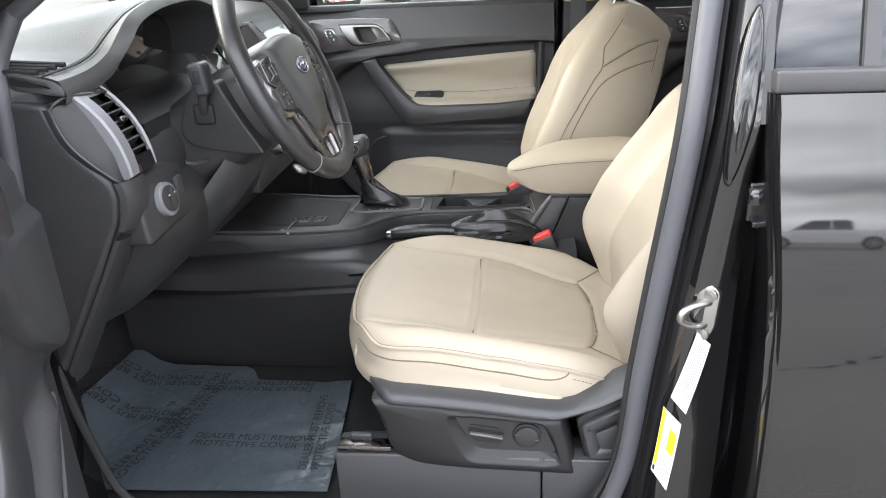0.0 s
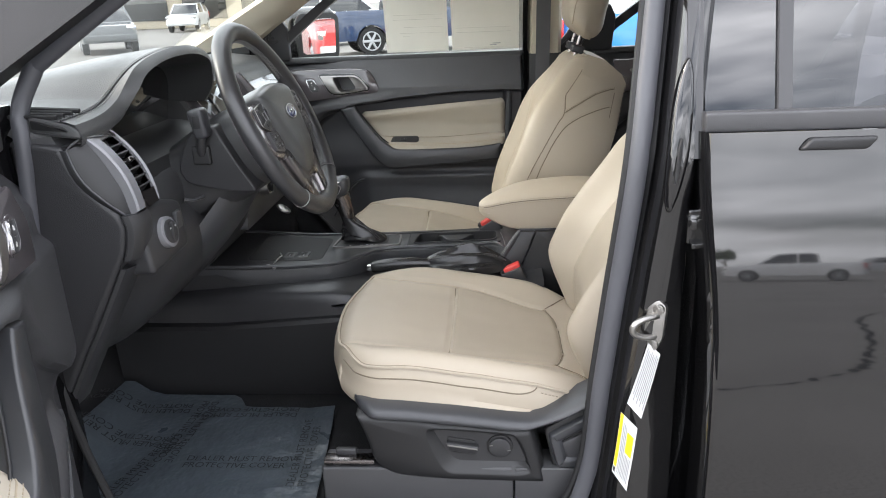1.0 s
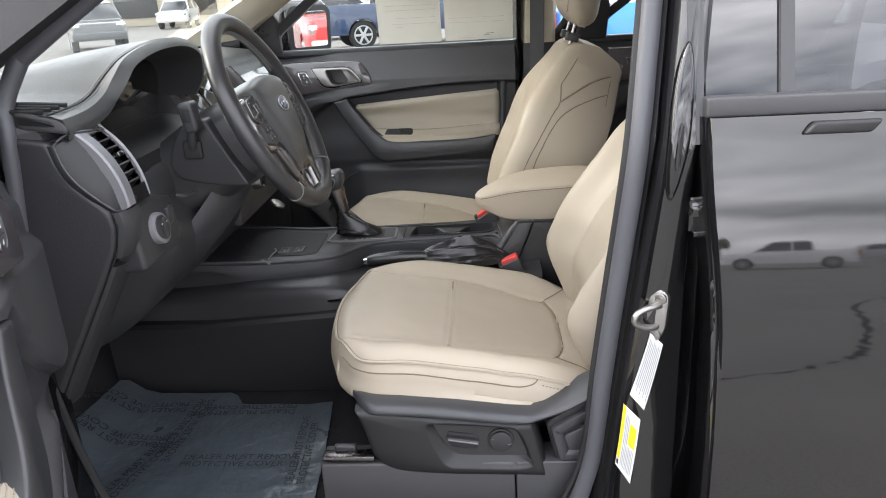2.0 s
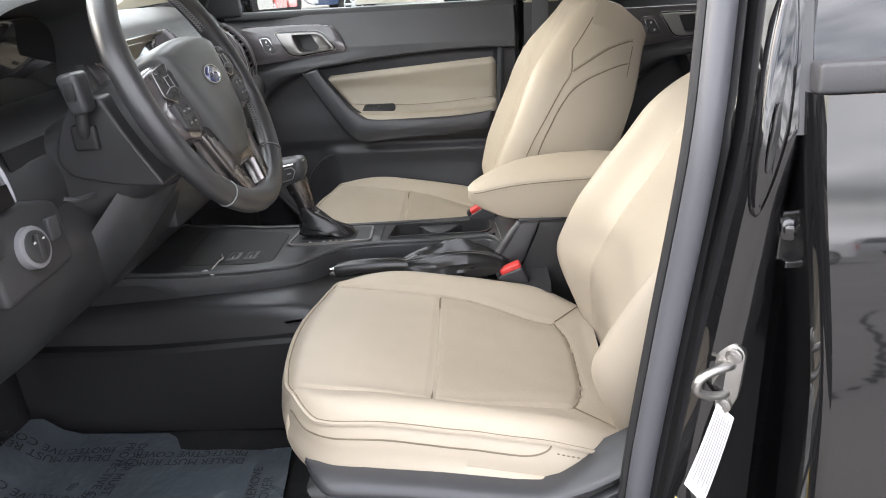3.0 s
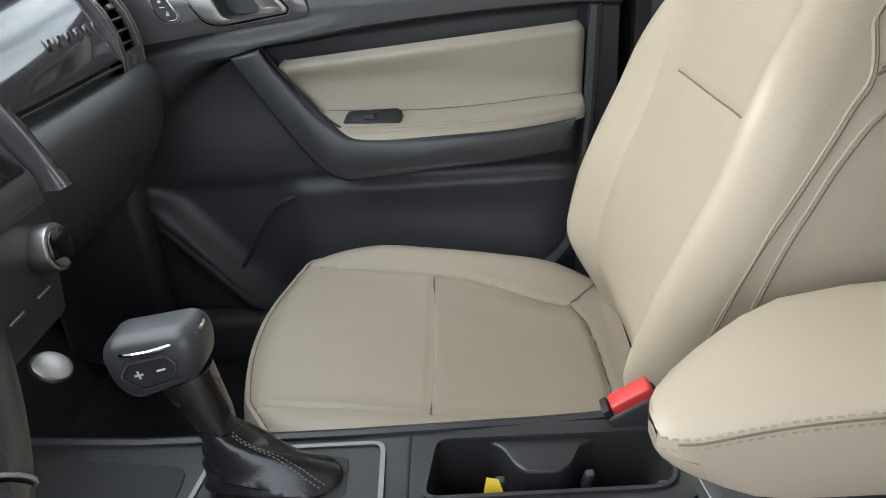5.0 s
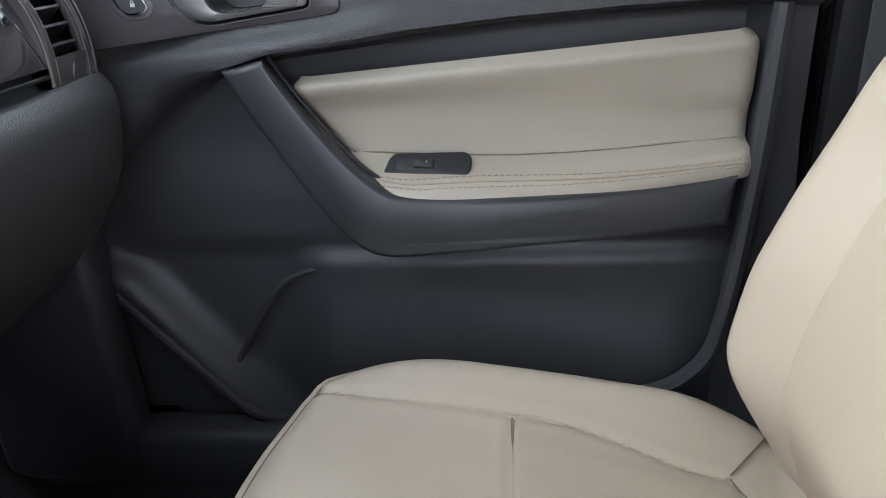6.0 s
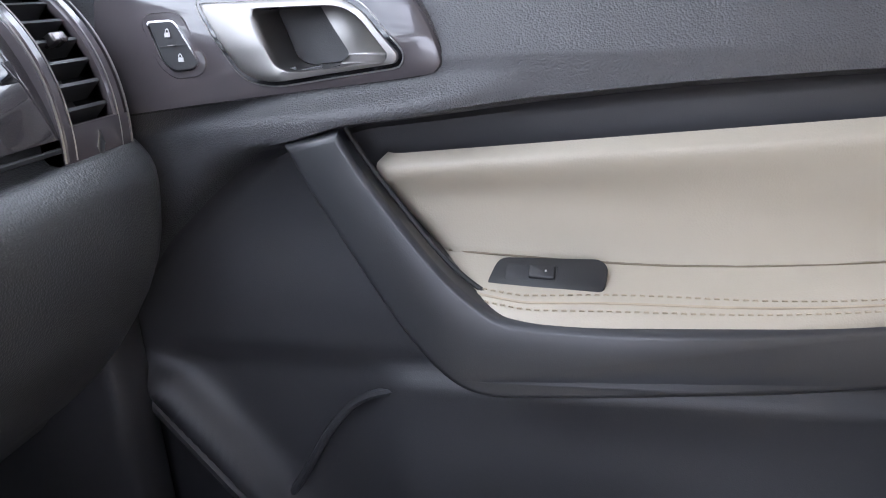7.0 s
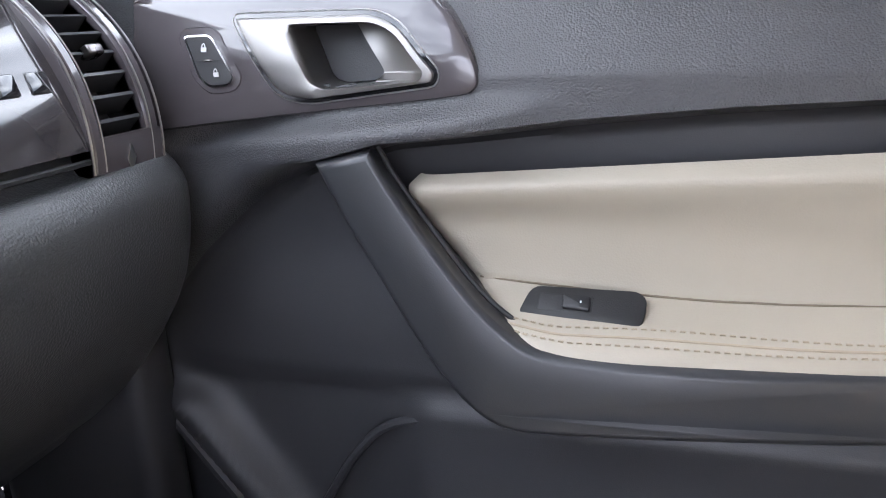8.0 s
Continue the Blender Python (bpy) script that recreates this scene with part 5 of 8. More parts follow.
for x in span(-0.374, -0.172, 48):
    w = lerp_table([(-0.374, 0.015), (-0.35, 0.027), (-0.32, 0.039), (-0.29, 0.047), (-0.25, 0.050), (-0.215, 0.046), (-0.19, 0.036), (-0.172, 0.020)], x)
    h = lerp_table([(-0.374, 0.014), (-0.35, 0.026), (-0.32, 0.038), (-0.29, 0.045), (-0.25, 0.044), (-0.215, 0.034), (-0.19, 0.020), (-0.172, 0.006)], x)
    q = (x + 0.374) / 0.202
    ring = []
    for i in range(56):
        t = 2 * math.pi * i / 56
        # long folds that fan out from the lever and gather at the rear rim
        env = math.sin(math.pi * min(1.0, 0.08 + q)) ** 0.7
        f1 = math.exp(-((t - 1.15 - 0.55 * q) / 0.20) ** 2) - 0.9 * math.exp(-((t - 1.62 - 0.40 * q) / 0.22) ** 2)
        f2 = 0.8 * math.exp(-((t - 2.05 + 0.10 * q) / 0.15) ** 2) - 0.9 * math.exp(-((t - 2.70 + 0.25 * q) / 0.20) ** 2)
        f3 = 0.9 * math.exp(-((t - 3.15 + 0.55 * q) / 0.16) ** 2) - 0.5 * math.exp(-((t - 0.75 - 0.2 * q) / 0.18) ** 2)
        loopy = -0.30 * math.exp(-((t - 1.75) / 0.20) ** 2 - ((q - 0.48) / 0.13) ** 2) + 0.14 * math.exp(-((t - 1.38) / 0.15) ** 2 - ((q - 0.52) / 0.10) ** 2)
        wr = 1 + 0.19 * env * (f1 + f2 + f3) + loopy
        ring.append(vec(x, -0.088 + 0.02 * smoothstep(-0.36, -0.2, x) + w * wr * math.cos(t), 0.917 + 0.012 + 0.012 * smoothstep(-0.30, -0.374, x) + 1.02 * h * wr * math.sin(t) * (1 if math.sin(t) > 0 else 0.5)))
    rings.append(ring)
loft(bm, rings)
bb = part("boot", bm, BLACKLEATHER, brake, "creased black leather boot")
for o in (-0.07, 0.07):
    bm = bm_new()
    pts = []
    for r in rings[2:-3]:
        n = len(r)
        q = (r[0].x + 0.374) / 0.202
        g = (2.25 - 0.35 * q + o) / (2 * math.pi) * n
        a, b = int(g), g - int(g)
        pts.append(r[a].lerp(r[(a + 1) % n], b) + vec(0, 0, 0.0006))
    stitches(bm, pts, (0.003, 0.0008, 0.0008), 0.002)
    part("seam_thread", bm, GREYTHREAD, bb)


# ---- passenger door, closed, seen from inside ----
pdoor = thing("passenger_door", "closed passenger door with dark grained panel and beige leather insert", "car door")


def ledge_low(x):
    """Lower border of the grained upper panel."""
    return lerp_table([(-0.98, 1.00), (-0.90, 1.05), (-0.88, 1.07), (-0.848, 1.108), (-0.808, 1.142), (-0.771, 1.171), (-0.728, 1.190), (-0.695, 1.198), (-0.655, 1.209), (-0.598, 1.2145), (-0.515, 1.2235), (-0.404, 1.2330), (-0.30, 1.2385), (-0.183, 1.2410), (-0.12, 1.238)], x)


def card_y(x, z):
    """Depth of the door panel."""
    low = ledge_low(x)
    y = 0.748
    soft = 0.006 + 0.022 * smoothstep(-0.70, -0.80, x)
    up = smoothstep(low - soft, low + soft, z)
    y -= (0.012 + 0.028 * smoothstep(-0.86, -0.68, x)) * up
    # lean of the upper panel towards the glass
    y += 0.085 * max(0.0, z - 1.262) / 0.09 * (1 if z < 1.352 else 1) * 0.55
    # lit ledge under the trim strip
    lit = lerp_table([(-0.95, 1.197), (-0.843, 1.201), (-0.764, 1.210), (-0.667, 1.219), (-0.595, 1.228), (-0.50, 1.240)], x)
    y -= 0.017 * smoothstep(lit + 0.020, lit - 0.001, z) * smoothstep(low - 0.008, low + 0.004, z) * smoothstep(-0.50, -0.61, x)
    # hollow round the pull handle, deeper towards the front
    y += 0.010 * (1 - up) * smoothstep(1.03, 1.12, z)
    # lower bins
    yb = 0.030 * smoothstep(0.985, 0.955, z) * smoothstep(-0.70, -0.63, x)
    y += 0.012 * smoothstep(1.0, 0.96, z) - yb * 0.6
    y -= 0.020 * smoothstep(0.93, 0.80, z) * smoothstep(-0.72, -0.60, x) * smoothstep(-0.16, -0.24, x)
    # loudspeaker swelling near the front
    q = Vector((x + 0.90 - (0.95 - z) * 0.75, (z - 0.93) * 0.35))
    y -= 0.034 * math.exp(-(q.x / 0.035) ** 2) * smoothstep(1.0, 0.94, z)
    # rear border strip
    y -= 0.030 * smoothstep(-0.170, -0.157, x) * (1 - up)
    y += 0.05 * smoothstep(-0.112, -0.100, x)
    return y


bm = bm_new()
sheet(bm, lambda x, k: vec(x, card_y(x, ledge_low(x) - 0.004 + (1.356 - ledge_low(x)) * k), ledge_low(x) - 0.004 + (1.356 - ledge_low(x)) * k), span(-1.04, -0.10, 130), span(0, 1, 50))
bmesh.ops.delete(bm, geom=[f for f in bm.faces if -0.722 < f.calc_center_median().x < -0.617 and 1.256 < f.calc_center_median().z < 1.301], context="FACES")
part("upper_panel", bm, DOORGRAIN, pdoor, "dark grained upper door panel")
bm = bm_new()
sheet(bm, lambda x, k: vec(x, card_y(x, 0.70 + (ledge_low(x) - 0.704) * k), 0.70 + (ledge_low(x) - 0.704) * k), span(-1.04, -0.10, 130), span(0, 1, 90))
part("lower_panel", bm, DOORPLASTIC, pdoor, "smooth dark lower door panel")
bm = bm_new()
rbox(bm, (-0.57, 0.83, 1.02), (0.46, 0.035, 0.33), 0.02, 2)
part("door_shell", bm, PAINT, pdoor)
bm = bm_new()
rbox(bm, (-0.50, 0.775, 1.352), (0.42, 0.022, 0.010), 0.006, 3)
part("belt_trim", bm, PLASTIC, pdoor)


def DM(a, b, d):
    """Place on the door: along, up, and towards the cabin from the depth y = 0.75."""
    return vec(a, 0.75 - d, b)


# beige leather insert and armrest, one padded surface
def insert_y(z):
    return lerp_table([(1.045, 0.668), (1.056, 0.6625), (1.066, 0.664), (1.078, 0.673), (1.088, 0.688), (1.097, 0.708), (1.104, 0.724), (1.111, 0.727), (1.125, 0.7285), (1.155, 0.7285), (1.165, 0.7255), (1.174, 0.719), (1.183, 0.714), (1.190, 0.714), (1.196, 0.719), (1.200, 0.728)], z)


def ins_s(z):
    return sum(insert_y(z + d) for d in (-0.006, -0.003, 0, 0.003, 0.006)) / 5


bm = bm_new()


def insert_at(u, k):
    # k from the lower edge (0) to the upper edge (1); the lower and upper edges climb towards the rear
    z = 1.050 + (1.200 - 1.050) * k
    x0 = lerp_table([(1.050, -0.518), (1.058, -0.530), (1.085, -0.562), (1.105, -0.591), (1.155, -0.628), (1.178, -0.640), (1.192, -0.640), (1.20, -0.632)], z)
    x1 = -0.166 - 0.018 * (1 - math.sqrt(max(0.0, 1 - (max(0.0, z - 1.180) / 0.0210) ** 2)))
    x = x0 + (x1 - x0) * u
    rise = (0.031 * u - 0.0155) * k + 0.020 * u * (1 - k) * smoothstep(0.3, 1.0, u)
    e = min(u, 1 - u) * (x1 - x0)
    zp = z + 0.042 * u * smoothstep(1.074, 1.100, z) * smoothstep(1.190, 1.120, z)
    y = ins_s(zp) + 0.010 * (1 - min(1.0, e / 0.016)) ** 2
    fold = 0.0025 * math.exp(-((zp - 1.107) / 0.0035) ** 2)
    y += 0.034 * smoothstep(0.15, 1.0, u) * smoothstep(1.112, 1.085, zp)
    return vec(x, y + fold, z + rise)


us = [0, 0.004, 0.010, 0.018, 0.03] + span(0.045, 0.955, 50) + [0.97, 0.982, 0.99, 0.996, 1.0]
sheet(bm, insert_at, us, span(0, 1, 70))
ins = part("leather_insert", bm, BEIGE_DOOR, pdoor, "padded beige leather insert and armrest")
bm = bm_new()
for k in (0.228, 0.180):
    stitches(bm, [insert_at(u, k + 0.03 * smoothstep(0.12, 0.0, u) - 0.09 * smoothstep(0.2, 0.95, u)) + vec(0, -0.0008, 0.0005) for u in span(0.03, 0.985, 120)], (0.0042, 0.0012, 0.0011), 0.0025)
part("seam_thread", bm, BEIGE_THREAD, ins)
bm = bm_new()
tube(bm, [insert_at(u, 0.205 + 0.03 * smoothstep(0.12, 0.0, u) - 0.09 * smoothstep(0.2, 0.95, u)) for u in span(0.02, 0.99, 90)], 0.0012, 6)
part("seam_line", bm, BEIGE_THREAD, ins)

# painted shade of the crease where the armrest's shelf meets the upright leather
bm = bm_new()
pts = []
for u in span(0.02, 0.97, 70):
    zc = min(span(1.065, 1.112, 94), key=lambda z: abs(z + 0.042 * u * smoothstep(1.074, 1.100, z) * smoothstep(1.190, 1.120, z) - 1.108))
    pts.append(insert_at(u, (zc - 1.050) / 0.150) + vec(0, -0.0004, 0.0003))
tube(bm, smooth_path(pts[::5], 4), 0.0010, 6)
part("crease_shade", bm, SEAM, ins)

# armrest band with the diagonal pull handle
bm = bm_new()
band = smooth_path([(-0.702, 1.199, 0), (-0.682, 1.162, 0), (-0.640, 1.101, 0), (-0.603, 1.049, 0), (-0.574, 1.017, 0), (-0.545, 1.004, 0), (-0.50, 1.005, 0), (-0.40, 1.012, 0), (-0.30, 1.013, 0), (-0.188, 1.020, 0)], 5)
band2 = smooth_path([(-0.178, 1.080, 0), (-0.205, 1.071, 0), (-0.25, 1.066, 0), (-0.30, 1.0645, 0), (-0.40, 1.0655, 0), (-0.47, 1.066, 0), (-0.515, 1.068, 0), (-0.540, 1.075, 0), (-0.573, 1.101, 0), (-0.604, 1.135, 0), (-0.638, 1.178, 0), (-0.657, 1.209, 0)], 5)



def band_at(a, b, d):
    lift = smoothstep(1.03, 1.20, b)
    # undercut grip
    a = a - 0.020 * (1 - d / 0.092) * smoothstep(1.055, 1.10, b)
    return vec(a, 0.75 - d * (1 - 0.38 * smoothstep(-0.45, -0.17, a)) + 0.028 * lift * (1 if d > 0.03 else 0), b)


prism(bm, [(p.x, p.y) for p in band] + [(p.x, p.y) for p in band2], 0.0, 0.092, band_at, 0.006, 3)
part("pull_handle", bm, HANDLE, pdoor, "dark satin pull handle and armrest band")
# black tube along the grip's inner side, standing for its shadow line
bm = bm_new()
tube(bm, [band_at(p.x + 0.002, p.y + 0.002, 0.066) for p in band2[34:]], 0.0022, 8)
part("handle_shadow_line", bm, BLACKRUBBER, pdoor)

# window switch on the armrest
sw = round_poly([(-0.549, 1.080), (-0.456, 1.077), (-0.453, 1.098), (-0.460, 1.103), (-0.540, 1.103)], [0.007, 0.008, 0.006, 0.006, 0.008], 4)


def sw_at(a, b, d):
    slope = (b - 1.09) / 0.026
    d = d - 0.0055 + 0.006 * slope
    return vec(a, 0.702 + slope * 0.0285 - d * 0.455, 1.0950 + (b - 1.09) * 0.56 + d * 0.89)


bm = bm_new()
prism(bm, sw, -0.006, 0.0018, sw_at, 0.0012)
swp = part("window_switch", bm, BLACKPLASTIC, pdoor, "black window switch plate")
bm = bm_new()
prism(bm, round_poly([(-0.534, 1.086), (-0.493, 1.085), (-0.492, 1.097), (-0.533, 1.098)], 0.002), 0.001, 0.0021, sw_at, 0.0004, 1)
part("switch_well", bm, BLACKRUBBER, swp)
bm = bm_new()
prism(bm, round_poly([(-0.515, 1.087), (-0.494, 1.086), (-0.494, 1.096), (-0.515, 1.097)], 0.002), 0.0015, 0.0045, sw_at, 0.0015)
part("switch_key", bm, BLACKPLASTIC, swp)
bm = bm_new()
prism(bm, round_poly([(-0.5020, 1.0905), (-0.5005, 1.0905), (-0.5005, 1.0920), (-0.5020, 1.0920)], 0.0004), 0.004, 0.0050, sw_at, 0.0002, 1)
part("switch_mark", bm, WHITE, swp)

# gloss trim strip with lock buttons and release handle
trim_o = smooth_path([(-0.865, 1.219, 0), (-0.79, 1.227, 0), (-0.70, 1.236, 0), (-0.60, 1.2455, 0), (-0.580, 1.251, 0), (-0.577, 1.264, 0), (-0.588, 1.290, 0), (-0.605, 1.313, 0), (-0.625, 1.3225, 0), (-0.70, 1.327, 0), (-0.865, 1.326, 0)], 5)


def trim_at(a, b, d):
    return vec(a, 0.716 + 0.012 * smoothstep(1.27, 1.33, b) - d, b)


bz = round_poly([(-0.774, 1.3105), (-0.642, 1.3095), (-0.605, 1.265), (-0.608, 1.2555), (-0.712, 1.2430), (-0.737, 1.2500)], [0.010, 0.024, 0.009, 0.009, 0.020, 0.016], 8)
hole = round_poly([(-0.722, 1.301), (-0.644, 1.3005), (-0.617, 1.265), (-0.621, 1.259), (-0.694, 1.2545), (-0.705, 1.259)], [0.006, 0.020, 0.006, 0.006, 0.008, 0.008], 6)
hc = Vector((-0.672, 1.279))


def ray_on(poly, ang):
    """Outline point of a convex polygon seen from hc at an angle."""
    d = Vector((math.cos(ang), math.sin(ang)))
    best = None
    for i in range(len(poly)):
        p, q = Vector(poly[i][:2]), Vector(poly[(i + 1) % len(poly)][:2])
        e = q - p
        den = d.x * e.y - d.y * e.x
        if abs(den) < 1e-12:
            continue
        w = p - hc
        t = (w.x * e.y - w.y * e.x) / den
        s = (w.x * d.y - w.y * d.x) / den
        if t > 0 and -1e-6 <= s <= 1 + 1e-6 and (best is None or t < best):
            best = t
    return hc + d * (best or 0.01)


angs = [2 * math.pi * k / 420 for k in range(420)]
trim_p = [(p.x, p.y) for p in trim_o]


def collar(bm, steps):
    """Rings about the handle opening: outlines and depths in turn."""
    loft(bm, [[trim_at(*ray_on(poly, a), d) for a in angs] for poly, d in steps], True, False)
    return bm


bm = collar(bm_new(), [(trim_p, -0.010), (trim_p, 0.006), (inset(trim_p, 0.002), 0.0105), (inset(trim_p, 0.006), 0.012), (inset(hole, -0.003), 0.012), (inset(hole, -0.003), -0.004)])
trim = part("trim_strip", bm, GLOSSTRIM, pdoor, "glossy brown-grey trim strip")
bm = collar(bm_new(), [(bz, 0.010), (bz, 0.0130), (inset(hole, -0.002), 0.0130)])
part("handle_gap", bm, PIANO, trim)
bzi = inset(bz, 0.003)
ro, ri = [ray_on(bzi, a) for a in angs], [ray_on(hole, a) for a in angs]
bm = bm_new()
rows = []
for f, d in ((0.0, 0.010), (0.0, 0.0145), (0.03, 0.0158), (0.10, 0.0164), (0.5, 0.0168), (0.84, 0.0170), (0.92, 0.0163), (0.97, 0.0140), (1.0, 0.009), (1.0, -0.030)):
    rows.append([trim_at(*(o.lerp(i, f)), d) for o, i in zip(ro, ri)])
loft(bm, rows, True, False)
part("release_bezel", bm, NICKEL, trim, "brushed satin metal handle surround")
bm = bm_new()
prism(bm, hole, -0.034, -0.028, trim_at, 0.001, 1)
part("handle_well", bm, PLASTIC, trim)
# bright outline round the dark gap
bm = bm_new()
tube(bm, [trim_at(*ray_on(inset(bz, -0.0006), a), 0.0126) for a in angs[::3]], 0.0008, 6, True)
part("bright_outline", bm, ALU, trim)
# dished release lever in the rear half of the opening
bm = bm_new()
lev_l = smooth_path([(-0.677, 1.3005, 0), (-0.667, 1.285, 0), (-0.657, 1.269, 0), (-0.6555, 1.2635, 0), (-0.658, 1.2580, 0)], 8)
lev_r = smooth_path([(-0.640, 1.3010, 0), (-0.634, 1.295, 0), (-0.6195, 1.2720, 0), (-0.6165, 1.2640, 0), (-0.622, 1.2585, 0)], 8)
rows = []
for k, (p, q) in enumerate(zip(lev_l, lev_r)):
    s = k / (len(lev_l) - 1)
    row = [bm.verts.new(trim_at(p.x, p.y, -0.029))]
    for w in span(0, 1, 14):
        row.append(bm.verts.new(trim_at(p.x + (q.x - p.x) * w, p.y + (q.y - p.y) * w, -0.010 + 0.017 * w ** 2.2 + 0.013 * smoothstep(0.72, 1.0, s) * (1 - 0.5 * w))))
    rows.append(row)
grid_faces(bm, rows)
part("release_lever", bm, NICKEL, trim, "satin metal release lever")
lk = round_poly([(-0.814, 1.2960), (-0.789, 1.2965), (-0.770, 1.264), (-0.775, 1.258), (-0.793, 1.2565), (-0.802, 1.264)], [0.004, 0.006, 0.004, 0.004, 0.004, 0.005], 4)
bm = bm_new()
prism(bm, inset(lk, -0.006), 0.010, 0.0128, trim_at, 0.001, 1)
part("lock_surround", bm, GLOSSTRIM, trim)
bm = bm_new()
ring_plate(bm, lk, inset(lk, 0.0012), 0.010, 0.0150, trim_at)
part("lock_rim", bm, CHROME, trim)
bm = bm_new()
prism(bm, inset(lk, 0.0012), 0.010, 0.0143, trim_at, 0.0006, 1)
part("lock_button", bm, PLASTIC, trim, "black lock and unlock button")
for cx, cz in ((-0.7955, 1.2865), (-0.7860, 1.2675)):
    bm = bm_new()
    prism(bm, [(cx - 0.0022, cz - 0.003), (cx + 0.0022, cz - 0.003), (cx + 0.0022, cz + 0.0004), (cx - 0.0022, cz + 0.0004)], 0.014, 0.0149, trim_at, 0.0001, 1)
    tube(bm, [trim_at(cx + 0.0014 * math.cos(t), cz + 0.0006 + 0.0026 * math.sin(t), 0.0148) for t in span(0, math.pi, 8)], 0.0004, 5)
    part("padlock_mark", bm, WHITE, trim)
bm = bm_new()
prism(bm, [(-0.804, 1.2765), (-0.780, 1.2775), (-0.7797, 1.2770), (-0.8037, 1.2760)], 0.014, 0.0147, trim_at, 0.0001, 1)
part("button_joint", bm, BLACKRUBBER, trim)
bm = bm_new()
prism(bm, [(-0.796, 1.2775), (-0.788, 1.2779), (-0.7876, 1.2769), (-0.7956, 1.2765)], 0.014, 0.0150, trim_at, 0.0001, 1)
part("lock_bar", bm, CHROME, trim)
# loudspeaker lower edge strip and map pocket opening
bm = bm_new()
rib = smooth_path([(-0.930, 0.955, 0), (-0.875, 0.895, 0), (-0.805, 0.815, 0), (-0.745, 0.752, 0), (-0.66, 0.722, 0)], 8)
tube(bm, [vec(p.x, card_y(p.x, p.y) - 0.001, p.y) for p in rib], 0.006, 8)
part("lower_rib", bm, SATIN, pdoor)
bm = bm_new()
tube(bm, smooth_path([vec(-0.152, 0.713, 1.24), vec(-0.160, 0.712, 1.06), vec(-0.178, 0.706, 0.90), vec(-0.205, 0.702, 0.835), vec(-0.275, 0.700, 0.800), vec(-0.45, 0.700, 0.775)], 8), 0.010, 8)
part("border_rib", bm, SATIN, pdoor)
bm = bm_new()
pk = smooth_path([(-0.79, 0.79, 0), (-0.755, 0.84, 0), (-0.715, 0.905, 0), (-0.675, 0.942, 0), (-0.60, 0.957, 0), (-0.53, 0.962, 0)], 6)
tube(bm, [vec(p.x, 0.750, p.y) for p in pk], 0.0045, 8)
part("pocket_lip", bm, DOORPLASTIC, pdoor)
bm = bm_new()
rbox(bm, (-0.555, 0.716, 1.026), (0.0012, 0.0005, 0.0006), 0.0002, 1, 1, lambda p: vec(p.x, p.y - 0.057, p.z))
part("dust_speck", bm, WHITE, pdoor)

# rear edge of the door and its glass
bm = bm_new()
loft(bm, [[vec(-0.108 + dx, 0.735 + dy - tum(z), z) for dx, dy in ((0, 0), (0.016, 0.01), (0.016, 0.05), (-0.010, 0.05))] for z in (0.75, 1.0, 1.3, 1.36, 1.5, 1.72)])
part("door_rear_edge", bm, PAINT, pdoor)
bm = bm_new()
sheet(bm, lambda u, v: vec(u, 0.785 - tum(v), v), [-0.90, -0.5, -0.10], span(1.345, 1.72, 4))
dg = part("pane", bm, GLASS, pdoor, "clear side window")
dg.visible_shadow = False
facing(dg, (-0.5, 0, 1.4))
bm = bm_new()
loft(bm, [[vec(x + dx, 0.765 + dy - tum(z), z + 0.0) for dx, dy in ((0, 0), (0.045, 0.0), (0.045, 0.03), (0, 0.03))] for x, z in ((-0.965, 1.35), (-0.90, 1.42), (-0.78, 1.51), (-0.62, 1.62), (-0.46, 1.72))])
part("window_surround", bm, PLASTIC, pdoor)
# corner sail with tweeter
bm = bm_new()
prism(bm, round_poly([(-0.985, 1.352), (-0.868, 1.352), (-0.862, 1.46), (-0.885, 1.50)], 0.012), 0, 0.02, lambda a, b, d: vec(a, 0.775 - d - tum(b), b), 0.006)
sail = part("corner_sail", bm, PLASTIC, pdoor)
bm = bm_new()
disc(bm, (-0.915, 0.735, 1.430), (0, -1, 0.1), 0.022, 0.006, 24, 0.003)
disc(bm, (-0.915, 0.729, 1.4305), (0, -1, 0.1), 0.006, 0.004, 16, 0.002)
part("tweeter", bm, BLACKRUBBER, sail)

# window sticker sheets on the glass
papers = thing("window_sticker", "two cream paper price sheets stuck inside the side window", "window sticker")
for x0, x1, z1 in ((-0.548, -0.346, 1.66), (-0.334, -0.118, 1.66)):
    bm = bm_new()
    sheet(bm, lambda u, v: vec(u, 0.781 - tum(v), v), span(x0, x1, 4), span(1.368, z1, 6))
    sheet(bm, lambda u, v: vec(u, 0.7804 - tum(v), v), span(x0, x1, 4), span(1.368, z1, 6))
    part("sheet", bm, PAPER, papers)
for xm, w, z in ((-0.440, 0.080, 1.484), (-0.440, 0.080, 1.470), (-0.425, 0.062, 1.446), (-0.430, 0.070, 1.428), (-0.480, 0.012, 1.418), (-0.232, 0.088, 1.438), (-0.232, 0.088, 1.424), (-0.225, 0.070, 1.376)):
    bm = bm_new()
    rbox(bm, (xm, 0.7795 - tum(z), z), (w, 0.0004, 0.0007), 0.0002, 1)
    part("print_line", bm, FAINTINK, papers)
for k in range(3):
    bm = bm_new()
    rbox(bm, (-0.19 - 0.01 * (k == 2), 0.7795 - tum(1.385), 1.392 - k * 0.005), (0.016 - 0.003 * k, 0.0004, 0.0011), 0.0002, 1)
    part("print_bar", bm, GREYINK, papers)

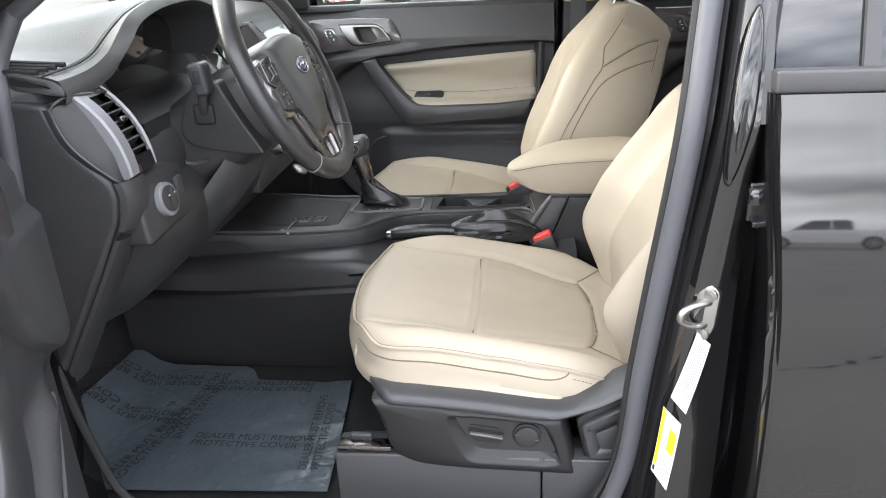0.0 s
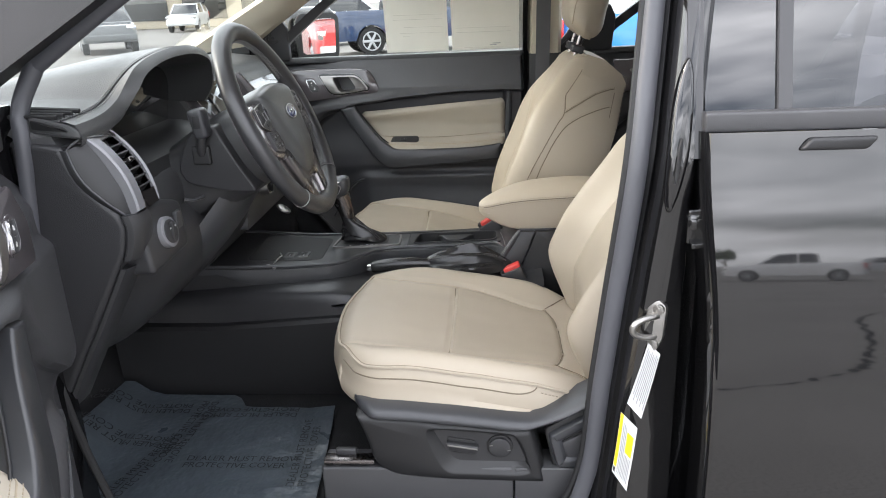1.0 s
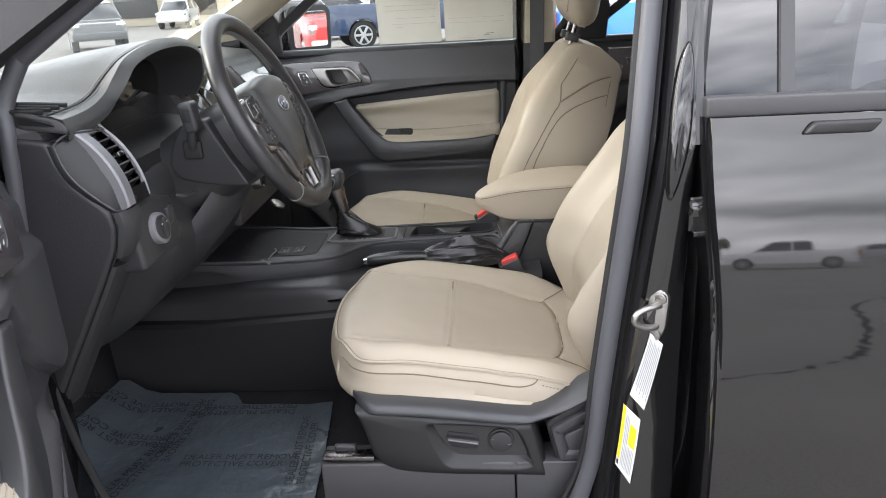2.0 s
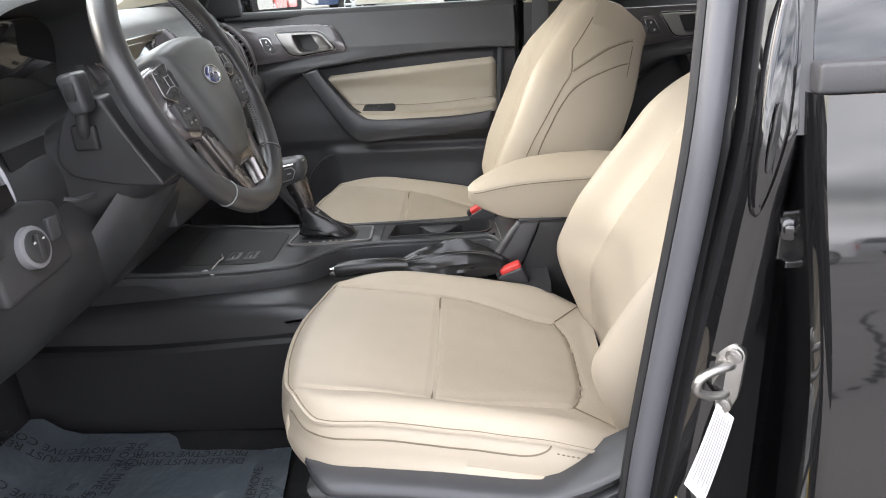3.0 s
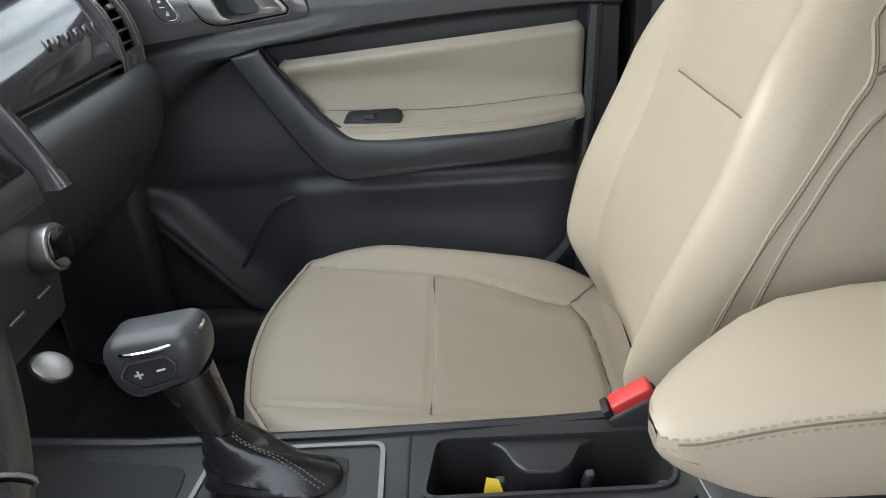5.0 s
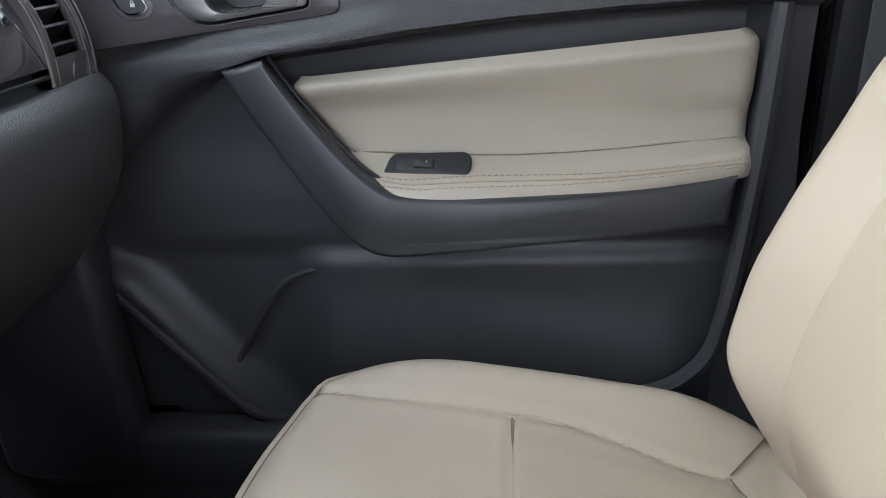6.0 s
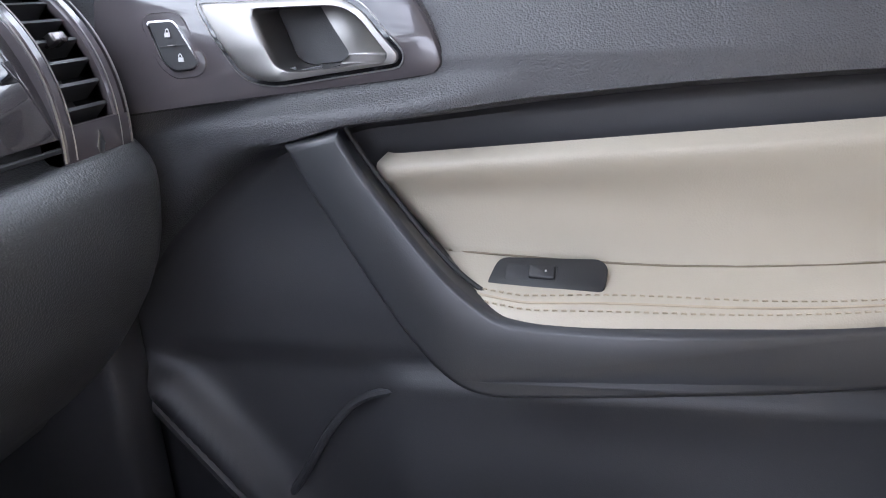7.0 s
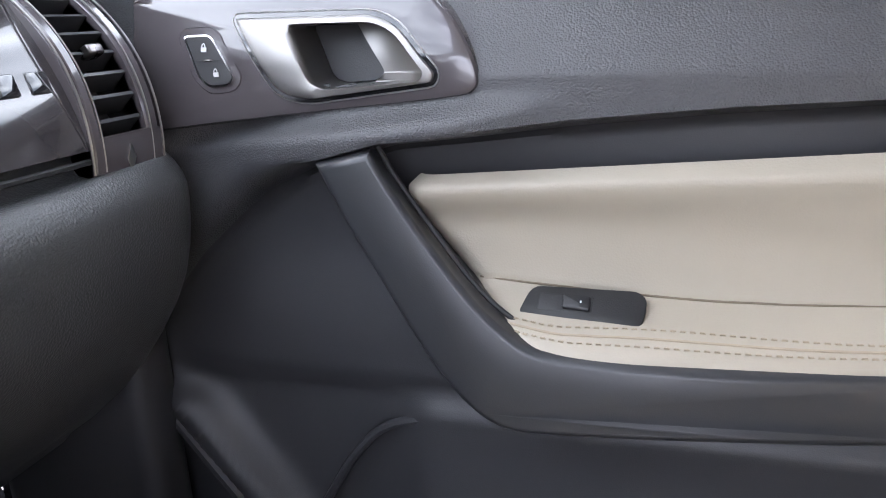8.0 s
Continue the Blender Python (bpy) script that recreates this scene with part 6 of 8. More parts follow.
# black sail panel in the corner of the window
bm = bm_new()
prism(bm, round_poly([(-1.06, 1.350), (-0.875, 1.350), (-0.880, 1.490), (-0.905, 1.525), (-0.99, 1.440)], 0.008, 3), 0, 0.012, lambda a, b, d: vec(a, 0.770 - 0.10 * max(0.0, b - 1.35) - d, b), 0.004)
sail = part("mirror_sail", bm, BLACKPLASTIC, pdoor, "black sail panel with a small tweeter")
bm = bm_new()
disc(bm, (-0.930, 0.751, 1.420), (0, -1, 0.1), 0.017, 0.004, 20, 0.002)
part("tweeter", bm, GREYPLASTIC, sail)
# door mirror outside
mirror = thing("door_mirror", "black door mirror outside the passenger window", "mirror")
bm = bm_new()


def mir(p):
    """Place on the mirror: across, up, and towards the rear."""
    return vec(-0.822, 0.985, 1.425) + Matrix.Rotation(radians(-33.5), 3, "Z") @ vec(p.z, p.x, p.y)


rbox(bm, (0, 0, -0.055), (0.115, 0.096, 0.06), 0.045, 4, 2, mir)
part("housing", bm, PAINT, mirror)
bm = bm_new()
mo = round_poly([(-0.105, -0.085), (0.095, -0.089), (0.104, 0.055), (0.080, 0.074), (-0.085, 0.074), (-0.107, 0.050)], 0.03, 4)
prism(bm, mo, 0.0, 0.006, lambda a, b, d: mir(vec(a, b, d)), 0.002)
part("rim", bm, BLACKRUBBER, mirror)
bm = bm_new()
prism(bm, inset(mo, 0.021), 0.004, 0.0075, lambda a, b, d: mir(vec(a, b, d)), 0.0005, 1)
part("mirror_glass", bm, MIRROR, mirror)
bm = bm_new()
rbox(bm, (-0.935, 0.885, 1.365), (0.045, 0.10, 0.028), 0.015, 3)
part("arm", bm, PAINT, mirror)

# the driver's door stands open, the rear passenger door is closed: same make of door
def door_matrix(hx, hy, ang):
    """Mirror of the passenger door, hung at (hx, hy) and swung open by ang degrees."""
    c, s = math.cos(radians(ang)), math.sin(radians(ang))
    m = Matrix(((c, -s, 0, 0), (-s, -c, 0, 0), (0, 0, 1, 0), (0, 0, 0, 1)))
    return Matrix.Translation((hx, hy, 0)) @ m @ Matrix.Translation((0.985, -0.75, 0))


ddoor = copy_thing(pdoor, door_matrix(-0.915, -0.700, 71))
tagged(ddoor, "open driver's door with dark panel and beige leather armrest", "car door")
ddoor.name = "driver_door"
rdoor = copy_thing(pdoor, Matrix.Translation((1.045, 0, 0)))
tagged(rdoor, "closed rear passenger door with dark grained panel", "car door")
rdoor.name = "rear_passenger_door"

# centre pillar on the passenger side
bm = bm_new()
loft(bm, [[vec(-0.098 + dx, 0.742 + dy, z) for dx, dy in ((0, 0.03), (0.012, 0), (0.060, -0.004), (0.108, 0), (0.12, 0.03), (0.10, 0.09), (0.0, 0.09))] for z in (0.66, 0.9, 1.15, 1.352)])
setting("pillar_centre_far", bm, PLASTIC, "dark plastic lower centre pillar trim")
bm = bm_new()
loft(bm, [[vec(-0.090 + dx, 0.735 + dy - tum(z), z) for dx, dy in ((0, 0.03), (0.012, 0), (0.052, -0.006), (0.094, 0), (0.106, 0.03), (0.09, 0.07), (0.0, 0.07))] for z in (1.352, 1.5, 1.62, 1.74)])
setting("pillar_trim_far", bm, BEIGE_TRIM, "light beige upper centre pillar trim")
belt = thing("seat_belt", "dark grey seat belt hanging at the passenger pillar", "seat belt")
bm = bm_new()
loft(bm, [[vec(-0.045 + dx, 0.722 + dy - tum(z), z) for dx, dy in ((-0.022, 0), (0.022, 0), (0.022, 0.002), (-0.022, 0.002))] for z in (0.72, 1.0, 1.3, 1.5, 1.66)])
part("webbing", bm, GREYSEAT, belt)
bm = bm_new()
rbox(bm, (-0.045, 0.635, 1.665), (0.028, 0.012, 0.03), 0.008, 3)
part("anchor", bm, PLASTIC, belt)

# rear bench
bench = thing("rear_bench", "dark grey cloth rear bench seat", "car seat")
bm = bm_new()
rbox(bm, (0.66, 0.02, 0.88), (0.28, 0.64, 0.075), 0.05, 4, 6, lambda p: vec(p.x, p.y, p.z + 0.01 * math.cos(p.y * 9)))
part("bench_cushion", bm, GREYSEAT, bench)
bm = bm_new()
rbox(bm, (1.08, 0.02, 1.15), (0.075, 0.64, 0.30), 0.05, 4, 6, lambda p: vec(p.x + (p.z - 1.15) * 0.22, p.y, p.z))
part("bench_back", bm, GREYSEAT, bench)
bm = bm_new()
tube(bm, [vec(0.388, y, 0.945) for y in span(-0.55, 0.60, 20)], 0.003, 6)
part("piping", bm, GREYTHREAD, bench)

# ---- dashboard ----
dash = thing("dashboard", "dark grained dashboard with satin vents and gloss panels", "dashboard")
# side profiles from the glass, over the top and down the face, at several stations across
ST = [
    (-0.662, [(-1.24, 1.350), (-1.05, 1.368), (-0.97, 1.374), (-0.925, 1.366), (-0.918, 1.345), (-0.916, 1.30), (-0.915, 1.22), (-0.918, 1.12), (-0.940, 1.00), (-1.00, 0.91), (-1.06, 0.86), (-1.1, 0.83)]),
    (-0.645, [(-1.26, 1.358), (-1.05, 1.378), (-0.95, 1.384), (-0.885, 1.374), (-0.868, 1.350), (-0.858, 1.33), (-0.845, 1.22), (-0.850, 1.13), (-0.925, 1.01), (-1.00, 0.92), (-1.06, 0.87), (-1.1, 0.84)]),
    (-0.600, [(-1.28, 1.365), (-1.05, 1.388), (-0.94, 1.392), (-0.860, 1.378), (-0.843, 1.355), (-0.836, 1.33), (-0.790, 1.228), (-0.800, 1.17), (-0.845, 1.09), (-0.90, 0.98), (-1.0, 0.90), (-1.1, 0.86)]),
    (-0.545, [(-1.29, 1.370), (-1.05, 1.396), (-0.94, 1.398), (-0.852, 1.380), (-0.836, 1.355), (-0.832, 1.33), (-0.784, 1.228), (-0.784, 1.17), (-0.825, 1.10), (-0.90, 1.00), (-1.0, 0.92), (-1.1, 0.88)]),
    (-0.500, [(-1.30, 1.375), (-1.06, 1.402), (-0.95, 1.404), (-0.880, 1.390), (-0.862, 1.360), (-0.842, 1.33), (-0.790, 1.235), (-0.780, 1.18), (-0.815, 1.12), (-0.90, 1.02), (-1.0, 0.94), (-1.1, 0.88)]),
    (-0.460, [(-1.31, 1.378), (-1.06, 1.406), (-0.97, 1.408), (-0.905, 1.396), (-0.905, 1.350), (-0.890, 1.312), (-0.800, 1.262), (-0.785, 1.20), (-0.815, 1.13), (-0.90, 1.03), (-1.0, 0.95), (-1.1, 0.88)]),
    (-0.190, [(-1.34, 1.384), (-1.07, 1.410), (-0.98, 1.412), (-0.910, 1.398), (-0.905, 1.350), (-0.890, 1.312), (-0.800, 1.262), (-0.785, 1.20), (-0.820, 1.13), (-0.90, 1.03), (-1.0, 0.95), (-1.1, 0.88)]),
    (-0.150, [(-1.34, 1.385), (-1.07, 1.410), (-0.98, 1.412), (-0.915, 1.392), (-0.895, 1.365), (-0.870, 1.33), (-0.800, 1.21), (-0.775, 1.17), (-0.790, 1.10), (-0.83, 1.02), (-0.9, 0.95), (-1.1, 0.88)]),
    (0.240, [(-1.34, 1.385), (-1.07, 1.408), (-0.99, 1.408), (-0.925, 1.388), (-0.905, 1.365), (-0.880, 1.33), (-0.810, 1.21), (-0.775, 1.18), (-0.785, 1.10), (-0.82, 1.02), (-0.9, 0.95), (-1.1, 0.88)]),
    (0.262, [(-1.34, 1.384), (-1.07, 1.407), (-0.99, 1.406), (-0.925, 1.386), (-0.908, 1.365), (-0.892, 1.335), (-0.845, 1.213), (-0.816, 1.200), (-0.802, 1.165), (-0.828, 1.08), (-0.93, 0.97), (-1.1, 0.88)]),
    (0.560, [(-1.30, 1.374), (-1.06, 1.398), (-0.98, 1.396), (-0.925, 1.378), (-0.908, 1.358), (-0.892, 1.333), (-0.845, 1.215), (-0.816, 1.202), (-0.802, 1.167), (-0.828, 1.08), (-0.93, 0.97), (-1.1, 0.88)]),
    (0.660, [(-1.26, 1.362), (-1.05, 1.384), (-0.97, 1.384), (-0.925, 1.372), (-0.908, 1.352), (-0.892, 1.330), (-0.848, 1.219), (-0.820, 1.206), (-0.806, 1.170), (-0.832, 1.08), (-0.93, 0.97), (-1.1, 0.88)]),
]
# rounded end at the passenger door
for y, dx in ((0.674, 0.003), (0.688, 0.010), (0.698, 0.022), (0.704, 0.038), (0.707, 0.065)):
    ST.append((y, [(x - dx * smoothstep(1.40, 1.35, z), z - dx * 0.3 * smoothstep(1.30, 1.36, z)) for x, z in ST[11][1]]))
bm = bm_new()
rings = []
for y, pr in ST:
    rings.append([vec(p.x, y, p.z) for p in smooth_path([(x, 0, z) for x, z in pr], 4)])
rows = [[bm.verts.new(p) for p in r] for r in rings]
grid_faces(bm, rows)
for f in bm.faces:
    c = f.calc_center_median()
    if c.z < 1.36 and c.y < -0.10:
        f.material_index = 1
body = part("dash_body", bm, DASHPAD, dash)
body.data.materials.append(PLASTIC)

# instrument hood: padded skin with a rolled lip, running on over the driver's vent
LIP = [(-0.822, -0.650, 1.357), (-0.824, -0.60, 1.360), (-0.822, -0.55, 1.367), (-0.813, -0.512, 1.384), (-0.797, -0.497, 1.410), (-0.784, -0.480, 1.436), (-0.774, -0.42, 1.452), (-0.769, -0.33, 1.455), (-0.774, -0.25, 1.445), (-0.784, -0.19, 1.425), (-0.800, -0.158, 1.380), (-0.825, -0.148, 1.346)]
SEW = [(-0.850, -0.650, 1.385), (-0.847, -0.605, 1.387), (-0.848, -0.560, 1.390), (-0.846, -0.522, 1.400), (-0.834, -0.492, 1.424), (-0.817, -0.462, 1.448), (-0.803, -0.415, 1.462), (-0.797, -0.33, 1.468), (-0.800, -0.245, 1.458), (-0.808, -0.175, 1.436), (-0.822, -0.132, 1.390), (-0.848, -0.118, 1.350)]
lip, sew = smooth_path(LIP, 6), smooth_path(SEW, 6)
bm = bm_new()
rings = [[] for _ in range(12)]
for k0, (p, q) in enumerate(zip(lip, sew)):
    up = smoothstep(1.365, 1.43, p.z) if p.y < -0.33 else 1.0
    wide = smoothstep(-0.53, -0.49, p.y)
    cen = vec(p.x, -0.325, 1.37)
    ins = (cen - p).normalized()
    sh = 0.94
    deep = [(-0.115, 0.022), (-0.07, 0.013), (-0.03, 0.006), (-0.008, 0.0025)]
    for k, (dx, di) in enumerate(deep):
        a = p + vec(dx * (1 if wide > 0.5 else 0.5), 0, 0) + ins * di * wide + vec(0, 0, -0.010 * (1 - wide) * (1 + k * 0))
        rings[k].append(a)
    tan = lip[min(len(lip) - 1, k0 + 2)] - lip[max(0, k0 - 2)]
    bulge = tan.cross(q - p).normalized()
    if bulge.dot(vec(0.6, 0, 0.8)) < 0:
        bulge = -bulge
    for k, w in ((4, 0.0), (5, 0.2), (6, 0.5), (7, 0.8)):
        rings[k].append(p.lerp(q, w) + bulge * 0.010 * math.sin(math.pi * min(1.0, w * 1.08)))
    rings[8].append(q + vec(0, 0, -0.0008))
    base = lerp_table([(-0.66, 1.384), (-0.60, 1.391), (-0.5, 1.403), (-0.32, 1.411), (-0.1, 1.411)], q.y)
    hi = max(0.0, q.z - base)
    for k, x, f in ((9, q.x - 0.035, 0.97), (10, -0.945, 0.70), (11, -1.16, 0.12)):
        yy = q.y if k == 9 else -0.34 + (q.y + 0.34) * (1.0 + 0.08 * (k - 9) * smoothstep(-0.58, -0.38, q.y))
        rings[k].append(vec(x, max(-0.652, yy), base + hi * f + (0.003 if k == 10 else (0.001 if k == 9 else -0.003))))
loft(bm, rings, False)
hood = part("instrument_hood", bm, DASHPAD, dash, "arched padded hood over the instruments")
for o in (-0.0045, 0.0045):
    bm = bm_new()
    stitches(bm, [(p.lerp(q, 0.86) + vec(0.002, 0, 0.0032)) if o < 0 else q + vec(-0.005, 0, 0.0012) for p, q in list(zip(lip, sew))[2:-8]], (0.0045, 0.0013, 0.0013), 0.0025)
    part("seam_thread", bm, GREYTHREAD, hood)
bm = bm_new()
tube(bm, [q + vec(0, 0, 0.0002) for q in sew], 0.0011, 5)
part("seam", bm, BLACKRUBBER, hood)
# soft end block under the pad at the door
bm = bm_new()
prism(bm, round_poly([(-0.900, 1.394), (-0.885, 1.391), (-0.837, 1.379), (-0.823, 1.368), (-0.824, 1.356), (-0.893, 1.366), (-0.900, 1.367)], 0.005, 3), -0.02, 0.008, lambda a, b, d: vec(a, -0.644 - d, b), 0.004)
eb = part("end_block", bm, DASHPAD, dash)
bm = bm_new()
prism(bm, round_poly([(-0.896, 1.388), (-0.885, 1.386), (-0.846, 1.376), (-0.838, 1.368), (-0.890, 1.3725), (-0.896, 1.374)], 0.004, 3), 0.006, 0.0095, lambda a, b, d: vec(a, -0.644 - d, b), 0.002)
part("end_inset", bm, BLACKRUBBER, eb)
bm = bm_new()
prism(bm, round_poly([(-0.475, 1.300), (-0.188, 1.300), (-0.195, 1.40), (-0.24, 1.430), (-0.42, 1.430), (-0.468, 1.40)], 0.03), 0, 0.01, lambda a, b, d: vec(-0.905 + d + (b - 1.3) * 0.2, a, b), 0.002)
clus = part("instrument_panel", bm, PIANO, dash, "unlit black instrument panel")
for yc in (-0.415, -0.245):
    bm = bm_new()
    tube(bm, [vec(-0.888 + 0.2 * 0.05 * math.sin(t) * 0.9, yc + 0.045 * math.cos(t), 1.362 + 0.045 * math.sin(t)) for t in span(0, 2 * math.pi, 30)[:-1]], 0.002, 6, True)
    part("dial_ring", bm, DARKCHROME, clus)
# sill under the hood, its black colour standing for the shade in there
bm = bm_new()
loft(bm, [[vec(x, y, z) for y in span(-0.50, -0.17, 8)] for x, z in ((-0.90, 1.318), (-0.86, 1.308), (-0.83, 1.300), (-0.805, 1.285), (-0.80, 1.26))], False)
part("binnacle_sill", bm, BLACKPLASTIC, dash)


def vent(name, c, w, h, lean, bow, slats, left_w, right_w, mats):
    """An upright air vent: a bowed frame, a black box behind it, slats and a tab."""
    c = Vector(c)
    up = vec(-math.sin(lean), 0, math.cos(lean))
    out = vec(math.cos(lean), 0, math.sin(lean))

    def V(a, b, d):
        t = b / (h / 2)
        return c + vec(0, 1, 0) * (a) + up * b + out * (d + bow * (1 - t * t))
    vp = part(name, bm_box(V, w, h), BLACKRUBBER, dash)
    for nm, a0, a1, mat, d in (("side_strip", -w / 2 - left_w, -w / 2, mats[0], 0.010), ("side_strip", w / 2, w / 2 + right_w, mats[1], 0.008)):
        bm = bm_new()
        rows = []
        for b in span(-h / 2 - 0.008, h / 2 + 0.006, 14):
            rows.append([V(a0, b, -0.012), V(a0, b, d - 0.003), V(a0 + 0.003, b, d), V(a1 - 0.003, b, d), V(a1, b, d - 0.003), V(a1, b, -0.012)])
        loft(bm, rows)
        part(nm, bm, mat, vp, "satin metal strip")
    for b0, b1, nm in ((-h / 2 - 0.010, -h / 2 + 0.014, "vent_foot"), (h / 2 - 0.006, h / 2 + 0.006, "vent_cap")):
        bm = bm_new()
        loft(bm, [[V(a, b0, 0.008), V(a, b1, 0.006), V(a, b1, -0.012), V(a, b0, -0.012)] for a in (-w / 2, 0, w / 2)])
        part(nm, bm, DARKCHROME, vp)
    for k in range(slats):
        b = -h / 2 + 0.016 + (h - 0.03) * (k + 0.5) / slats
        bm = bm_new()
        loft(bm, [[V(a, b + 0.0016, 0.002), V(a, b - 0.0010, 0.003), V(a, b - 0.006, -0.014), V(a, b - 0.0035, -0.014)] for a in (-w / 2 + 0.001, 0, w / 2 - 0.001)])
        part("slat", bm, PLASTIC, vp)
    bm = bm_new()
    b = -h / 2 + 0.016 + (h - 0.03) * (slats // 2 + 0.5) / slats
    rbox(bm, (0, 0, 0), (0.0075, 0.004, 0.006), 0.002, 2, 1, lambda p: V(p.x, b + p.y, 0.004 + p.z))
    part("vent_tab", bm, DARKCHROME, vp, "bright adjusting tab")
    return vp


def vent_frame(vp, c, w, h, lean, bow):
    """Bright edge lines round a vent and a gloss foot with a small diamond on it."""
    c = Vector(c)
    up = vec(-math.sin(lean), 0, math.cos(lean))
    out = vec(math.cos(lean), 0, math.sin(lean))

    def V(a, b, d):
        t = b / (h / 2)
        return c + vec(0, 1, 0) * a + up * b + out * (d + bow * (1 - t * t))
    for a in (-w / 2 - 0.012, -w / 2 - 0.0005, w / 2 + 0.0005, w / 2 + 0.013):
        bm = bm_new()
        tube(bm, [V(a, b, 0.0092) for b in span(-h / 2 - 0.008, h / 2 + 0.006, 16)], 0.0009, 6)
        part("bright_line", bm, ALU, vp)
    bm = bm_new()
    rows = []
    for b in span(-h / 2 - 0.022, -h / 2 + 0.012, 6):
        rows.append([V(-w / 2 - 0.012, b, -0.012), V(-w / 2 - 0.012, b, 0.0085), V(-w / 2, b, 0.0098), V(0, b, 0.0100), V(w / 2, b, 0.0098), V(w / 2 + 0.013, b, 0.0085), V(w / 2 + 0.013, b, -0.012)])
    loft(bm, rows)
    part("foot_panel", bm, GLOSSTRIM, vp, "glossy brown-grey vent foot")
    bm = bm_new()
    bc = -h / 2 - 0.004
    prism(bm, [(0.0, bc - 0.009), (0.0045, bc), (0.0, bc + 0.009), (-0.0045, bc)], 0.0098, 0.0112, V, 0.0003, 1)
    part("diamond_mark", bm, ALU, vp)


def bm_box(V, w, h):
    """The dark box behind a vent."""
    bm = bm_new()
    rows = []
    for d, k in ((0.0, 1.0), (-0.02, 1.0), (-0.035, 0.9)):
        rows.append([V(-w / 2 * k, b, d) for b in span(-h / 2 * k, h / 2 * k, 8)] + [V(w / 2 * k, b, d) for b in span(h / 2 * k, -h / 2 * k, 8)])
    rr = loft(bm, rows, True, False)
    bm.faces.new(rr[-1])
    return bm


LEAN = math.atan2(0.055, 0.102)
vent("air_vent", (-0.8010, -0.583, 1.296), 0.050, 0.118, LEAN, 0.012, 6, 0.026, 0.006, (SILVER, SILVER))
far_vent = vent("air_vent", (-0.8645, 0.635, 1.275), 0.052, 0.142, LEAN, 0.022, 7, 0.012, 0.013, (GLOSSTRIM, GLOSSTRIM))
vent_frame(far_vent, (-0.8645, 0.635, 1.275), 0.052, 0.142, LEAN, 0.022)
# fascia beside the driver's vent, with its fine bright outline
OUTL = smooth_path([vec(-0.846, -0.660, 1.342), vec(-0.838, -0.661, 1.312), vec(-0.824, -0.660, 1.286), vec(-0.802, -0.655, 1.260), vec(-0.782, -0.646, 1.238)], 4)
VLEFT = smooth_path([vec(-0.826, -0.630, 1.352), vec(-0.806, -0.630, 1.325), vec(-0.792, -0.630, 1.298), vec(-0.781, -0.630, 1.270), vec(-0.776, -0.626, 1.236)], 4)
bm = bm_new()
loft(bm, [[p + vec(-0.05, 0.006, 0) for p in OUTL], [p + vec(-0.004, -0.001, 0) for p in OUTL], OUTL, [p.lerp(q, 0.5) + vec(0.002, -0.002, 0) for p, q in zip(OUTL, VLEFT)], VLEFT], False)
part("vent_fascia", bm, BLACKPLASTIC, dash)
bm = bm_new()
tube(bm, smooth_path([vec(-0.816, -0.600, 1.353), vec(-0.828, -0.645, 1.356), vec(-0.842, -0.660, 1.346)], 5)[:-1] + [p + vec(0.001, -0.001, 0) for p in OUTL] + [vec(-0.775, -0.630, 1.231), vec(-0.772, -0.606, 1.230)], 0.0018, 6)
part("fascia_outline", bm, SATIN, dash)
# smooth panel that closes the end of the dash at the door
END = [(-0.935, 1.360), (-0.852, 1.347), (-0.845, 1.322), (-0.829, 1.287), (-0.806, 1.259), (-0.786, 1.237), (-0.781, 1.212), (-0.789, 1.176), (-0.812, 1.133), (-0.850, 1.065), (-0.895, 0.988), (-0.945, 0.900), (-1.02, 0.86), (-1.02, 1.02), (-0.955, 1.12), (-0.940, 1.25)]
bm = bm_new()
prism(bm, round_poly(END, 0.008, 3), -0.05, 0.0, lambda a, b, d: vec(a, -0.6625 - d + 0.010 * smoothstep(-0.86, -0.78, a), b), 0.010, 4)
part("end_panel", bm, ENDSKIN, dash, "large smooth dark panel at the end of the dash")
# rounded edge strip behind it, cut once by a joint
REAR = smooth_path([vec(-0.784, 0, 1.236), vec(-0.780, 0, 1.212), vec(-0.788, 0, 1.176), vec(-0.811, 0, 1.133), vec(-0.849, 0, 1.065), vec(-0.894, 0, 0.988), vec(-0.944, 0, 0.900)], 6)
for lo, hi, wide in ((0, 15, 1.0), (16, len(REAR), 0.8)):
    bm = bm_new()
    loft(bm, [[p + vec(dx * wide, y, 0) for dx, y in ((-0.012, -0.640), (0.002, -0.652), (0.010, -0.650), (0.017, -0.640), (0.020, -0.622), (0.018, -0.600), (-0.01, -0.585))] for p in REAR[lo:hi]])
    part("edge_strip", bm, PLASTIC, dash)
bm = bm_new()
tube(bm, [p + vec(0.0005, -0.6515, 0) for p in REAR], 0.0012, 6)
part("panel_joint", bm, BLACKRUBBER, dash)
# defrost grille at the corner of the top
for k in range(4):
    bm = bm_new()
    a, b = vec(-0.935, -0.652 + 0.013 * k, 1.3935 + 0.0022 * k), vec(-0.858 + 0.004 * k, -0.645 + 0.015 * k, 1.3895 + 0.001 * k)
    tube(bm, [a, b], 0.0036, 6)
    part("defrost_slat", bm, BLACKRUBBER, dash)
